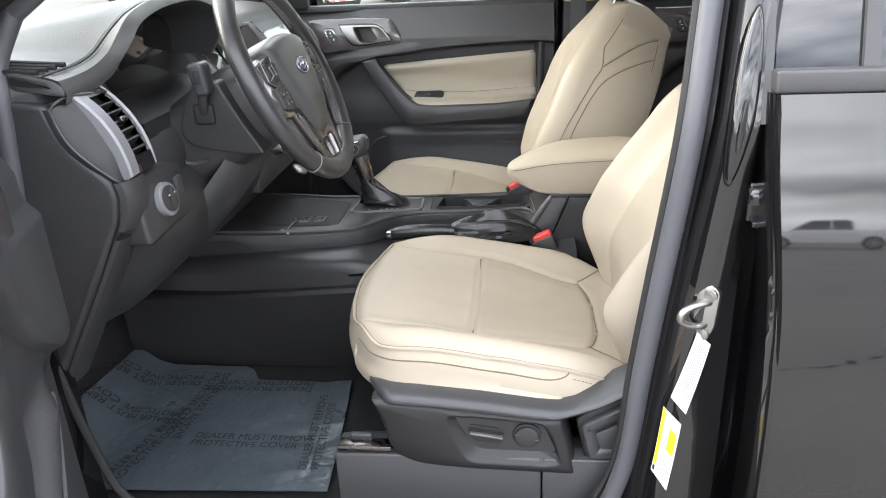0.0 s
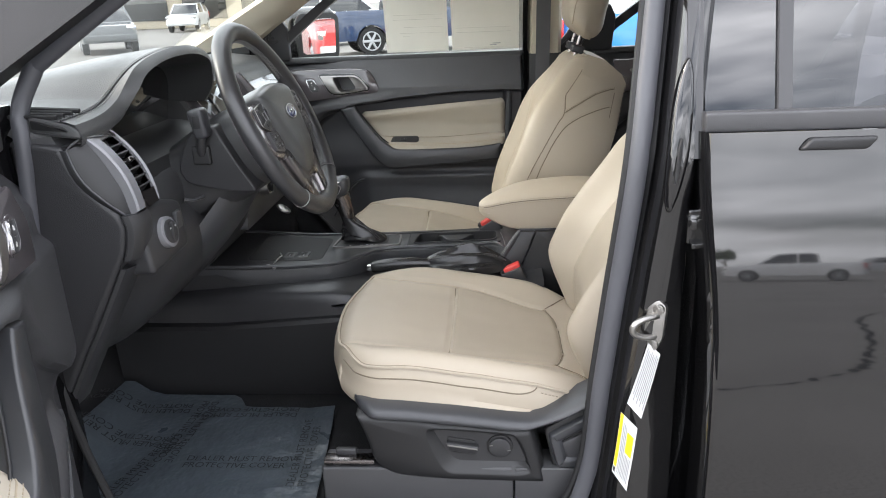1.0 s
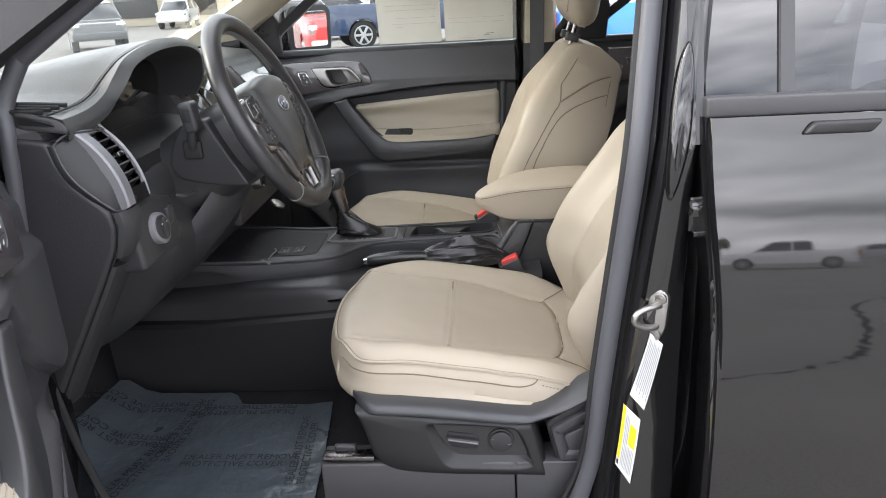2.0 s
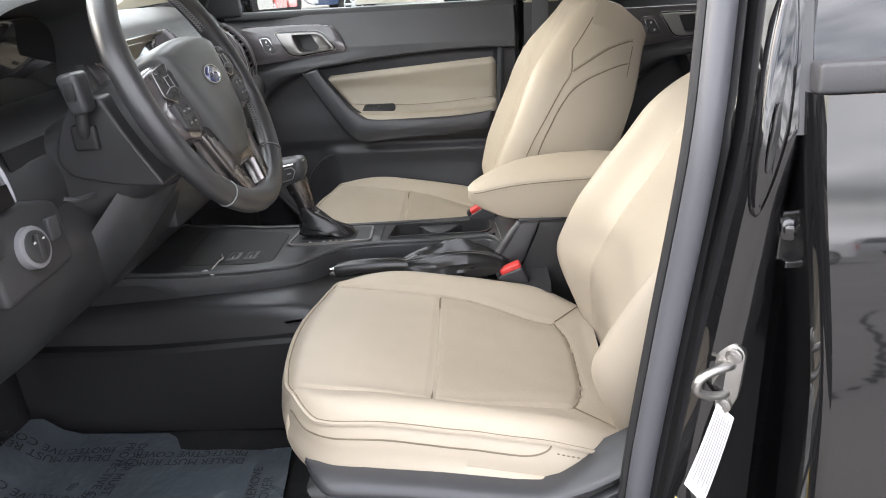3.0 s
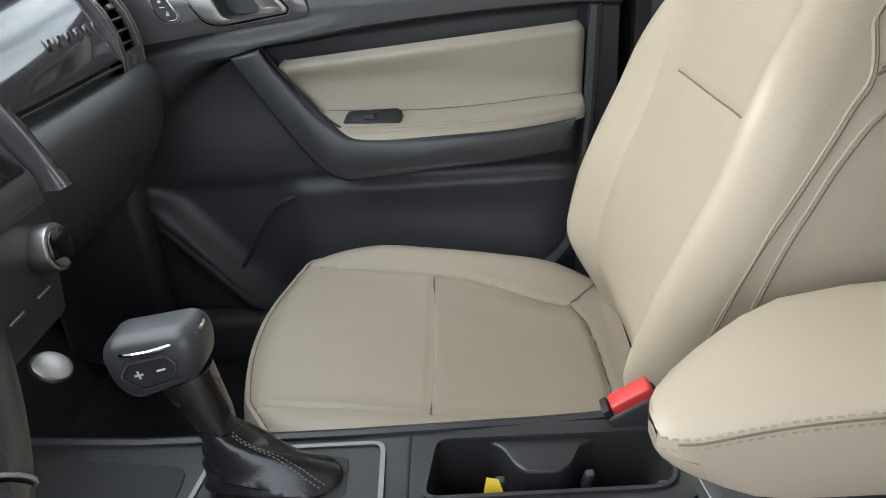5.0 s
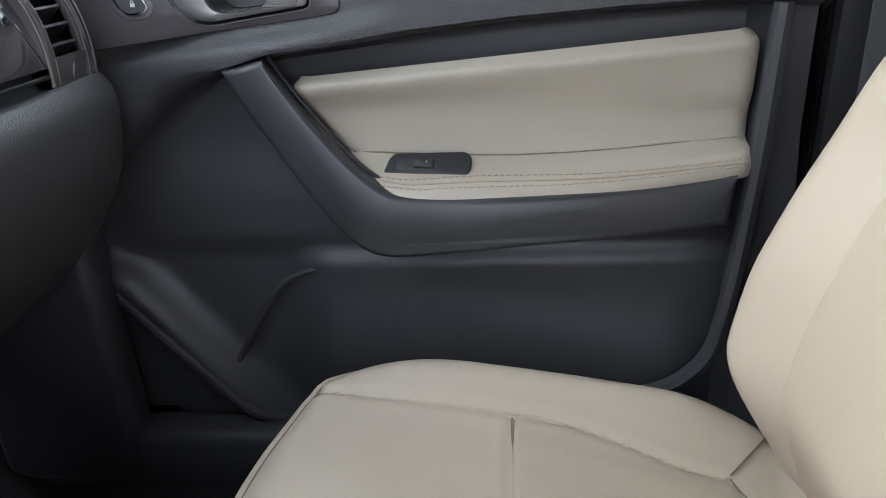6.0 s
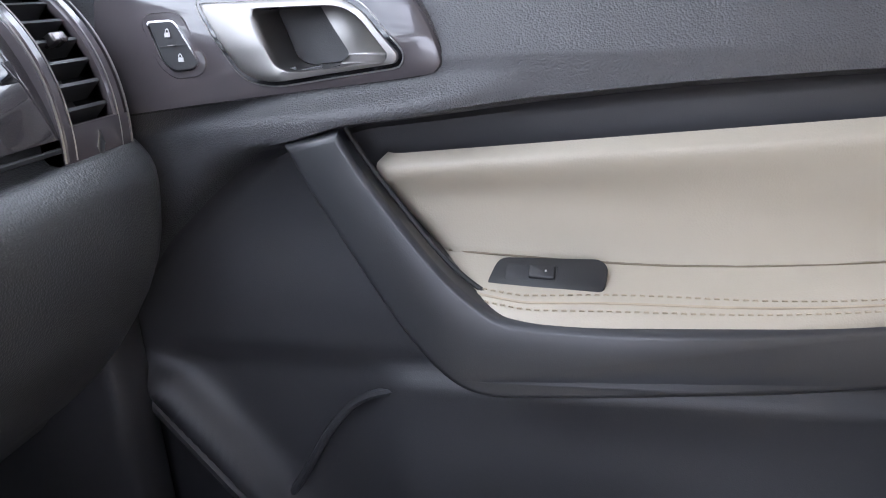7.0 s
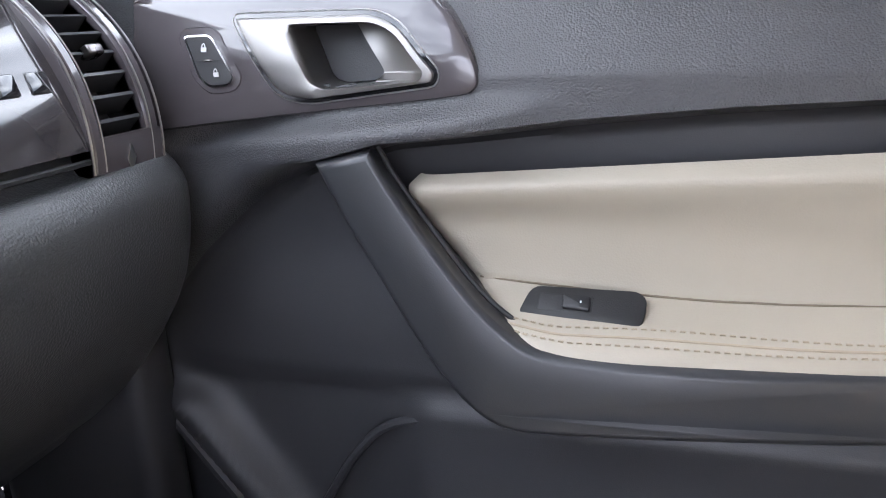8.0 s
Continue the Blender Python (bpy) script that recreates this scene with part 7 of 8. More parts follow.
# headlamp switch
bm = bm_new()
prism(bm, round_poly([(-0.628, 1.128), (-0.478, 1.134), (-0.470, 1.214), (-0.540, 1.234), (-0.625, 1.232)], 0.014), -0.05, 0.022, lambda a, b, d: vec(-0.787 + d + (b - 1.18) * -0.12, a, b), 0.008, 3)
lamp = part("lamp_panel", bm, PLASTIC, dash)
bm = bm_new()
AX = vec(0.97, -0.05, 0.2)
disc(bm, (-0.766, -0.557, 1.180), AX, 0.0265, 0.012, 32, 0.003)
ko = part("lamp_knob", bm, SILVER, lamp, "round headlamp switch with satin rim")
bm = bm_new()
disc(bm, vec(-0.766, -0.557, 1.180) + AX * 0.012, AX, 0.0205, 0.002, 32, 0.001)
part("knob_face", bm, PLASTIC, lamp)
bm = bm_new()
rbox(bm, vec(-0.766, -0.557, 1.180) + AX * 0.016, (0.003, 0.004, 0.016), 0.0015, 2)
part("knob_grip", bm, PLASTIC, lamp)
bm = bm_new()
for k in range(3):
    rbox(bm, vec(-0.750, -0.557 + 0.009 * (k - 1), 1.192 - 0.002 * abs(k - 1)), (0.0004, 0.0022, 0.0013), 0.0003, 1)
part("lamp_mark", bm, WHITE, lamp)
bm = bm_new()
rbox(bm, (-0.764, -0.505, 1.188), (0.004, 0.011, 0.015), 0.002, 2)
part("boot_button", bm, SATIN, lamp)
# dimmer wheel block beside the vent
bm = bm_new()
prism(bm, round_poly([(-0.540, 1.345), (-0.520, 1.335), (-0.500, 1.265), (-0.508, 1.245), (-0.535, 1.255)], 0.006), 0, 0.014, lambda a, b, d: vec(-0.845 + d - (b - 1.30) * 0.5 + 0.005, a, b), 0.004)
dim = part("dimmer_block", bm, PLASTIC, dash)
bm = bm_new()
disc(bm, (-0.822, -0.522, 1.300), (0.9, 0, 0.42), 0.010, 0.006, 20, 0.002)
disc(bm, (-0.832, -0.530, 1.325), (0.9, 0, 0.42), 0.005, 0.004, 14, 0.001)
part("dimmer_wheel", bm, SATIN, dim)
bm = bm_new()
tube(bm, smooth_path([vec(-0.766, -0.462, 1.212), vec(-0.757, -0.452, 1.207), vec(-0.750, -0.430, 1.205), vec(-0.748, -0.415, 1.203)], 4), 0.0035, 6)
part("bonnet_lever", bm, SATIN, dash)

# passenger gloss panel, with plain raised bars where its lettering stands
def gloss(a, b, d):
    t = (b - 1.225) / 0.105
    return vec(-0.831 - 0.052 * t + d + 0.008 * (1 - (2 * t - 1) ** 2), a, b + d * 0.4)


bm = bm_new()
go = round_poly([(0.272, 1.222), (0.590, 1.226), (0.602, 1.325), (0.272, 1.332)], 0.008)
rows = [[gloss(a, b, 0.006) for b in span(1.222, 1.332, 12)] for a in span(0.272, 0.600, 10)]
loft(bm, rows, False)
gp = part("gloss_panel", bm, GLOSSPANEL, dash, "glossy dark passenger panel")
for k in range(6):
    a = 0.44 + 0.026 * k
    bm = bm_new()
    prism(bm, round_poly([(a, 1.262), (a + 0.017, 1.262), (a + 0.019, 1.276), (a + 0.002, 1.276)], 0.002), 0.005, 0.0068, gloss, 0.0005)
    part("badge_bar", bm, PIANO, gp)
bm = bm_new()
tube(bm, [vec(-0.826, a, 1.2165) for a in span(0.275, 0.60, 8)], 0.0022, 6)
part("gloss_edge", bm, BLACKRUBBER, dash)
# upright strips that frame the centre stack
for ys in (0.252, -0.115):
    bm = bm_new()
    rows = []
    for t in span(0, 1, 12):
        z = 1.365 - 0.20 * t
        x = -0.895 + 0.128 * t + 0.014 * math.sin(math.pi * t)
        rows.append([vec(x - 0.02, ys - 0.008, z), vec(x + 0.008, ys - 0.007, z), vec(x + 0.014, ys - 0.003, z + 0.002), vec(x + 0.014, ys + 0.003, z + 0.002), vec(x + 0.008, ys + 0.008, z), vec(x - 0.02, ys + 0.009, z)])
    loft(bm, rows)
    part("stack_strip", bm, GLOSSTRIM, dash, "glossy upright stack trim")
    bm = bm_new()
    tube(bm, [r[3] + vec(0.0015, 0, 0) for r in rows], 0.0016, 6)
    part("bright_line", bm, DARKCHROME, dash)
# touch screen and radio panel
def stackm(a, b, d):
    t = (b - 1.18) / 0.18
    return vec(-0.782 - 0.108 * t + d, a, b + 0.5 * d)


bm = bm_new()
prism(bm, round_poly([(-0.10, 1.185), (0.238, 1.185), (0.238, 1.362), (-0.10, 1.362)], 0.010), -0.01, 0.008, stackm, 0.003)
scr = part("stack_panel", bm, PIANO, dash, "piano black radio panel")
bm = bm_new()
prism(bm, round_poly([(-0.02, 1.255), (0.165, 1.255), (0.165, 1.350), (-0.02, 1.350)], 0.004), 0.006, 0.0105, stackm, 0.001)
part("touch_screen", bm, PIANO, scr, "switched-off touch screen")
bm = bm_new()
rbox(bm, (0, 0, 0), (0.10, 0.018, 0.010), 0.004, 2, 1, lambda p: stackm(0.085 + p.x, 1.218 + p.y, 0.016 + p.z))
part("radio_shelf", bm, DARKCHROME, scr, "smoked metal button ledge")
for k in range(6):
    bm = bm_new()
    rbox(bm, (0, 0, 0), (0.013, 0.006, 0.002), 0.0015, 1, 1, lambda p: stackm(0.008 + 0.031 * k + p.x, 1.218 + p.y, 0.027 + p.z))
    part("radio_button", bm, PLASTIC, scr)
# climate panel
bm = bm_new()
prism(bm, round_poly([(-0.10, 1.035), (0.238, 1.035), (0.245, 1.165), (-0.10, 1.165)], 0.012), -0.02, 0.012, lambda a, b, d: vec(-0.790 + (b - 1.10) * 0.10 + d, a, b), 0.006)
clim = part("climate_panel", bm, SATIN, dash)
for yc in (0.212, 0.012):
    bm = bm_new()
    disc(bm, (-0.778, yc, 1.118), (1, 0, 0.1), 0.024, 0.022, 30, 0.003)
    kb = part("climate_knob", bm, ALU, clim, "round climate knob with satin rim")
    bm = bm_new()
    disc(bm, (-0.756, yc, 1.120), (1, 0, 0.1), 0.020, 0.002, 30, 0.001)
    part("climate_knob_face", bm, PIANO, clim)
for k in range(5):
    bm = bm_new()
    rbox(bm, (-0.781, 0.068 + 0.026 * k, 1.118), (0.003, 0.010, 0.007), 0.002, 1)
    part("climate_button", bm, PLASTIC, clim)
bm = bm_new()
for k in range(3):
    rbox(bm, (-0.7785, 0.20 - 0.05 * k, 1.078), (0.0006, 0.012, 0.0012), 0.0003, 1)
part("print_bar", bm, GREYINK, clim)
bm = bm_new()
disc(bm, (-0.775, 0.165, 1.012), (0.55, 0, 0.83), 0.020, 0.006, 26, 0.003)
part("socket_cap", bm, ALU, dash, "round satin socket cap")
# glove box lid below the gloss panel
bm = bm_new()
rows = [[vec(-0.812 - 0.12 * t ** 1.4, a, 1.135 - 0.17 * t) for t in span(0, 1, 8)] for a in span(0.285, 0.625, 6)]
loft(bm, rows, False)
part("glove_box_lid", bm, DASHPAD, dash)
# lower side of the passenger footwell
bm = bm_new()
rbox(bm, (-1.0, 0.72, 0.85), (0.10, 0.03, 0.19), 0.02, 2)
part("kick_panel", bm, DOORPLASTIC, dash)

bm = bm_new()
rbox(bm, (-0.45, 0.725, 0.69), (0.62, 0.03, 0.05), 0.015, 2)
setting("sill_trim_far", bm, DOORPLASTIC, "dark plastic sill trim at the passenger door")

# ---- steering column and wheel ----
WC = vec(-0.616, -0.320, 1.327)
WU = vec(-0.410, 0, 0.912).normalized()
WN = vec(0.912, 0, 0.410).normalized()


def SW(a, b, d):
    """Place on the steering wheel: to the right, up the wheel, towards the driver."""
    return WC + vec(0, 1.04, 0) * a + WU * b * 1.04 + WN * d


column = thing("steering_column", "dark steering column with indicator stalk", "steering column")
bm = bm_new()
rings = []
for d, w, t, bt in ((-0.020, 0.060, 0.050, -0.070), (-0.035, 0.078, 0.058, -0.085), (-0.09, 0.085, 0.060, -0.095), (-0.14, 0.090, 0.056, -0.10), (-0.21, 0.095, 0.045, -0.10)):
    ring = []
    for k in range(28):
        g = 2 * math.pi * k / 28
        c, s = math.cos(g), math.sin(g)
        ring.append(SW(w * math.copysign(abs(c) ** 0.6, c), (t if s > 0 else -bt) * math.copysign(abs(s) ** 0.6, s), d))
    rings.append(ring)
loft(bm, rings)
part("column_shroud", bm, PLASTIC, column)
bm = bm_new()
prism(bm, round_poly([(-0.745, 1.330), (-0.705, 1.336), (-0.675, 1.275), (-0.640, 1.214), (-0.70, 1.216), (-0.770, 1.232), (-0.782, 1.258), (-0.764, 1.305)], [0.016, 0.008, 0.03, 0.01, 0.03, 0.02, 0.012, 0.03], 5), -0.06, 0.0, lambda a, b, d: vec(a, -0.430 - d, b), 0.0045, 3)
part("shroud_wing", bm, PLASTIC, column, "dark shroud side")
bm = bm_new()
rbox(bm, (-0.733, -0.431, 1.284), (0.017, 0.006, 0.017), 0.005, 3)
part("stalk_boot", bm, BLACKRUBBER, column)
bm = bm_new()
tube(bm, smooth_path([vec(-0.733, -0.428, 1.284), vec(-0.729, -0.440, 1.300), vec(-0.723, -0.446, 1.326)], 5), lambda t: 0.0085 - 0.001 * t, 12)
part("stalk_arm", bm, PLASTIC, column)
bm = bm_new()
rbox(bm, (0, 0, 0), (0.0135, 0.016, 0.026), 0.008, 4, 2, lambda p: vec(-0.722, -0.447, 1.344) + Matrix.Rotation(radians(-8), 3, "Y") @ vec(p.x * (1 + p.z * 4), p.y * (1 + p.z * 4), p.z))
head = part("stalk_head", bm, SATIN, column, "square indicator stalk head")
bm = bm_new()
rbox(bm, (-0.722, -0.4645, 1.348), (0.006, 0.0008, 0.011), 0.0005, 1)
part("stalk_mark", bm, BLACKRUBBER, head)
bm = bm_new()
loft(bm, [[vec(x - 0.055 * smoothstep(-0.50, -0.63, y), y, z) for y in span(-0.635, -0.10, 18)] for x, z in [(p.x, p.z) for p in smooth_path([vec(-0.79, 0, 1.20), vec(-0.765, 0, 1.16), vec(-0.770, 0, 1.10), vec(-0.82, 0, 1.02), vec(-0.92, 0, 0.95), vec(-1.05, 0, 0.92)], 4)]], False)
part("knee_cover", bm, PLASTIC, column)
bm = bm_new()
rings = []
for x, z, w in ((-0.70, 1.235, 0.075), (-0.73, 1.19, 0.10), (-0.78, 1.13, 0.115), (-0.85, 1.06, 0.12), (-0.93, 1.0, 0.12)):
    rings.append([vec(x + 0.02 * math.sin(t) , -0.31 + w * math.cos(t), z - 0.05 * math.sin(t)) for t in span(0, math.pi, 14)])
loft(bm, rings, False)
part("lower_cover", bm, SATIN, column)

wheel = thing("steering_wheel", "black leather steering wheel with satin spokes and blue oval badge", "steering wheel")


def rim_arc(a0, a1, n, r=0.0172):
    bm = bm_new()
    pts = [SW(0.1715 * math.cos(t), 0.1715 * math.sin(t), 0) for t in span(a0, a1, n)]
    rings = []
    for i, t in enumerate(span(a0, a1, n)):
        c = pts[i]
        er = SW(math.cos(t), math.sin(t), 0) - WC
        bulge = 1 + 0.10 * math.exp(-((math.sin(t) - 0.35) / 0.15) ** 2)
        rings.append([c + er * (r * bulge * math.cos(g)) + WN * (r * 0.95 * math.sin(g)) for g in [2 * math.pi * k / 14 for k in range(14)]])
    loft(bm, rings, True, True)
    return bm


part("rim_upper", rim_arc(radians(-50), radians(230), 90), WHEELLEATHER, wheel, "black leather rim")
part("rim_lower", rim_arc(radians(230.6), radians(309.4), 30), WHEELLEATHER, wheel, "smooth lower rim section")
for t0 in (-50, 230):
    bm = bm_new()
    t = radians(t0 + 0.3)
    er = SW(math.cos(t), math.sin(t), 0) - WC
    tube(bm, [SW(0.1715 * math.cos(t), 0.1715 * math.sin(t), 0) + er * (0.0176 * math.cos(g)) + WN * (0.0168 * math.sin(g)) for g in span(0, 2 * math.pi, 20)[:-1]], 0.0009, 5, True)
    part("rim_seam", bm, GREYTHREAD, wheel)
# baseball stitching inside the rim
for a0, a1 in ((-48, 14), (26, 154), (166, 228)):
    bm = bm_new()
    n = int((a1 - a0) / 1.6)
    for k in range(n):
        ts = [radians(a0 + (a1 - a0) * (k + o) / n) for o in (0, 1)]
        for s in (-1, 1):
            pp = []
            for t, dd in zip(ts, (-0.005 * s, 0.005 * s)):
                er = SW(math.cos(t), math.sin(t), 0) - WC
                pp.append(SW(0.1715 * math.cos(t), 0.1715 * math.sin(t), 0) - er * 0.0172 + WN * (dd - 0.002))
            tube(bm, pp, 0.0008, 4)
    part("rim_stitching", bm, GREYTHREAD, wheel, "grey crossed rim stitching")
# airbag pad
bm = bm_new()
half_pad = [(0.045, 0.064, 0), (0.086, 0.055, 0), (0.088, 0.038, 0), (0.072, -0.015, 0), (0.053, -0.066, 0), (0.042, -0.094, 0), (0.026, -0.107, 0)]
pad = smooth_path([(0, 0.067, 0)] + half_pad + [(0, -0.110, 0)] + [(-a, b, c) for a, b, c in reversed(half_pad)] + [(0, 0.067, 0)], 5)[:-1]
rings = []
for k, d in ((1.0, -0.030), (1.0, 0.004), (0.985, 0.011), (0.95, 0.0165), (0.88, 0.0215), (0.75, 0.0245), (0.55, 0.026), (0.3, 0.0268), (0.08, 0.027)):
    rings.append([SW(p.x * k, -0.012 + (p.y + 0.012) * k, d - 0.010 * smoothstep(-0.05, -0.10, -0.012 + (p.y + 0.012) * k)) for p in pad])
loft(bm, rings)
part("airbag_pad", bm, PADSKIN, wheel)
bm = bm_new()
el = [(0.0310 * math.cos(2 * math.pi * k / 36), 0.005 + 0.0160 * math.sin(2 * math.pi * k / 36)) for k in range(36)]
prism(bm, el, 0.020, 0.0275, SW, 0.002)
part("badge_rim", bm, PLASTIC, wheel)
bm = bm_new()
ring_plate(bm, [((a) * 0.86, (b - 0.005) * 0.84 + 0.005) for a, b in el], [((a) * 0.80, (b - 0.005) * 0.76 + 0.005) for a, b in el], 0.024, 0.0290, SW)
part("badge_edge", bm, CHROME, wheel)
bm = bm_new()
prism(bm, [(a * 0.80, (b - 0.005) * 0.76 + 0.005) for a, b in el], 0.024, 0.0285, SW, 0.0006)
part("badge", bm, BLUEBADGE, wheel, "blue oval badge")
bm = bm_new()
tube(bm, smooth_path([SW(-0.014, 0.003, 0.0287), SW(-0.007, 0.008, 0.0287), SW(0.0, 0.004, 0.0287), SW(0.007, 0.008, 0.0287), SW(0.014, 0.004, 0.0287)], 5), 0.0013, 6)
part("badge_bar", bm, CHROME, wheel)
bm = bm_new()
prism(bm, [(-0.007, -0.034), (0.007, -0.034), (0.007, -0.031), (-0.007, -0.031)], 0.022, 0.0262, SW, 0.0002, 1)
part("pad_mark", bm, PLASTIC, wheel)
# hub and spokes
bm = bm_new()
prism(bm, round_poly([(-0.070, 0.045), (0.070, 0.045), (0.060, -0.05), (0.035, -0.105), (-0.035, -0.105), (-0.060, -0.05)], 0.02), -0.05, -0.005, SW, 0.01)
part("hub", bm, PLASTIC, wheel)
for s in (-1, 1):
    bm = bm_new()
    sp = round_poly([(s * 0.060, 0.050), (s * 0.120, 0.042), (s * 0.163, 0.034), (s * 0.166, -0.020), (s * 0.130, -0.052), (s * 0.085, -0.062), (s * 0.056, -0.040)], 0.010)
    prism(bm, sp, -0.022, 0.008, SW, 0.010, 3)
    spoke = part("side_spoke", bm, GLOSSTRIM, wheel, "glossy side spoke with buttons")
    bm = bm_new()
    prism(bm, round_poly([(s * 0.082, 0.042), (s * 0.128, 0.036), (s * 0.134, 0.004), (s * 0.108, -0.008), (s * 0.078, 0.010)], 0.006), 0.004, 0.013, SW, 0.003)
    pod = part("button_pod", bm, PLASTIC, spoke)
    bm = bm_new()
    po = round_poly([(s * 0.082, 0.042), (s * 0.128, 0.036), (s * 0.134, 0.004), (s * 0.108, -0.008), (s * 0.078, 0.010)], 0.006)
    tube(bm, [SW(p[0], p[1], 0.0118) for p in po], 0.0007, 5, True)
    part("pod_outline", bm, ALU, spoke)
    bm = bm_new()
    for a, b, w, h in ((0.106, 0.018, 0.006, 0.006), (0.091, 0.026, 0.006, 0.004), (0.119, 0.026, 0.005, 0.005), (0.106, 0.034, 0.008, 0.003), (0.106, 0.003, 0.008, 0.003)):
        prism(bm, round_poly([(s * (a - w), b - h), (s * (a + w), b - h), (s * (a + w), b + h), (s * (a - w), b + h)], 0.002), 0.011, 0.0155, SW, 0.0012)
    part("pod_button", bm, BLACKPLASTIC, spoke)
    bm = bm_new()
    tube(bm, [SW(s * (0.106 + x), 0.018 + y, 0.0156) for x, y in ((-0.0075, -0.0070), (0.0075, -0.0070), (0.0075, 0.0070), (-0.0075, 0.0070))], 0.0006, 5, True)
    for x, y, x2, y2 in ((-0.0075, 0.007, -0.021, 0.020), (0.0075, 0.007, 0.020, 0.015), (0.0075, -0.007, 0.022, -0.012), (-0.0075, -0.007, -0.018, -0.012)):
        tube(bm, [SW(s * (0.106 + x), 0.018 + y, 0.0154), SW(s * (0.106 + x2), 0.018 + y2, 0.0134)], 0.0005, 5)
    part("pod_lines", bm, GREYINK, spoke)
    bm = bm_new()
    prism(bm, round_poly([(s * 0.088, -0.014), (s * 0.126, -0.006), (s * 0.128, -0.042), (s * 0.094, -0.050)], 0.005), 0.004, 0.014, SW, 0.003)
    part("button_block", bm, PLASTIC, spoke)
    for i in (0, 1):
        for j in (0, 1):
            a, b = 0.100 + 0.015 * i, -0.020 - 0.016 * j
            bm = bm_new()
            prism(bm, round_poly([(s * (a - 0.006), b - 0.006), (s * (a + 0.006), b - 0.005), (s * (a + 0.006), b + 0.006), (s * (a - 0.006), b + 0.005)], 0.001), 0.012, 0.0155, SW, 0.001)
            part("block_button", bm, BLACKPLASTIC, spoke)
            bm = bm_new()
            prism(bm, [(s * (a - 0.003), b - 0.001), (s * (a + 0.003), b - 0.001), (s * (a + 0.003), b + 0.001), (s * (a - 0.003), b + 0.001)], 0.0152, 0.0159, SW, 0.0001, 1)
            part("button_mark", bm, GREYINK, spoke)
# lower spoke in smoked metal, with an opening
lo = round_poly([(-0.086, -0.048), (0.086, -0.048), (0.068, -0.112), (0.048, -0.164), (-0.048, -0.164), (-0.068, -0.112)], [0.010, 0.010, 0.04, 0.006, 0.006, 0.04], 5)
li = round_poly([(-0.028, -0.118), (0.028, -0.118), (0.024, -0.134), (0.018, -0.157), (-0.018, -0.157), (-0.024, -0.134)], 0.004, 5)
bm = bm_new()
loft(bm, [[SW(p[0], p[1], d) for p in poly] for poly, d in ((lo, -0.014), (lo, 0.001), (inset(lo, 0.002), 0.004), (inset(lo, 0.007), 0.006), (inset(li, -0.006), 0.0055), (inset(li, -0.002), 0.003), (li, -0.001), (li, -0.014))], True, False)
part("lower_spoke", bm, DARKCHROME, wheel, "satin smoked metal lower spoke with an opening")

# ---- brake pedal ----
pedal = thing("brake_pedal", "black ribbed brake pedal in the dark footwell", "pedal")


def PM(a, b, d):
    return vec(-1.085 + 0.55 * b + d * 0.8, -0.385 + a, 0.815 + 0.83 * b - d * 0.5)


bm = bm_new()
prism(bm, round_poly([(-0.05, -0.03), (0.05, -0.03), (0.05, 0.03), (-0.05, 0.03)], 0.01), 0, 0.012, PM, 0.004)
part("pedal_pad", bm, BLACKRUBBER, pedal)
for k in range(4):
    bm = bm_new()
    tube(bm, [PM(-0.042, -0.02 + 0.013 * k, 0.0125), PM(0.042, -0.02 + 0.013 * k, 0.0125)], 0.0025, 6)
    part("pedal_rib", bm, SATIN, pedal)
bm = bm_new()
tube(bm, [PM(0, 0.02, -0.002), vec(-1.12, -0.385, 0.95), vec(-1.14, -0.385, 1.08)], 0.010, 8)
part("pedal_arm", bm, PLASTIC, pedal)

# ---- protective cover on the floor ----
cover = thing("floor_cover", "blue-grey protective paper cover with printed warnings on the floor", "floor cover")
bm = bm_new()
OUT = [(-1.075, -0.235), (-1.06, -0.222), (-0.825, -0.222), (-0.805, -0.235), (-0.785, -0.268), (-0.77, -0.272), (-0.60, -0.276), (-0.575, -0.283), (-0.560, -0.45), (-0.548, -0.615), (-1.02, -0.625), (-1.06, -0.50), (-1.09, -0.42)]


def wave(x, y):
    return 0.672 + 0.004 * noise.noise(Vector((x * 6, y * 6, 1.5))) + 0.002 * noise.noise(Vector((x * 21, y * 21, 4))) + 0.05 * smoothstep(-1.0, -1.09, x) + 0.010 * smoothstep(-0.62, -0.56, x) * smoothstep(-0.36, -0.28, y)


cen = Vector((-0.82, -0.43))
dense = []
for i in range(len(OUT)):
    p, q = Vector(OUT[i]), Vector(OUT[(i + 1) % len(OUT)])
    n = max(1, int((q - p).length / 0.03))
    dense += [p.lerp(q, k / n) for k in range(n)]
rows = []
for k in span(0.02, 1, 22):
    rows.append([bm.verts.new(vec(*(cen + (p - cen) * k), wave(*(cen + (p - cen) * k)))) for p in dense])
grid_faces(bm, rows, True)
bm.faces.new(rows[0])
rows2 = [bm.verts.new(v.co - vec(0, 0, 0.0012)) for v in rows[-1]]
grid_faces(bm, [rows[-1], rows2], True)
part("cover_sheet", bm, MATPAPER, cover)
TXT = "DEALER MUST REMOVE\nPROTECTIVE COVER"


def print_at(x, y, rot, size=0.0235):
    ob = writing("printed_warning", TXT, size, Matrix.Identity(4), INK, cover, 0.0, "LEFT", 0.95)
    m = Matrix.Translation((x, y, 0)) @ Matrix.Rotation(radians(rot), 4, "Z") @ Matrix.Diagonal((0.96, 1.0, 1, 1))
    ob.data.transform(m)
    for v in ob.data.vertices:
        v.co.z = wave(v.co.x, v.co.y) + 0.0011


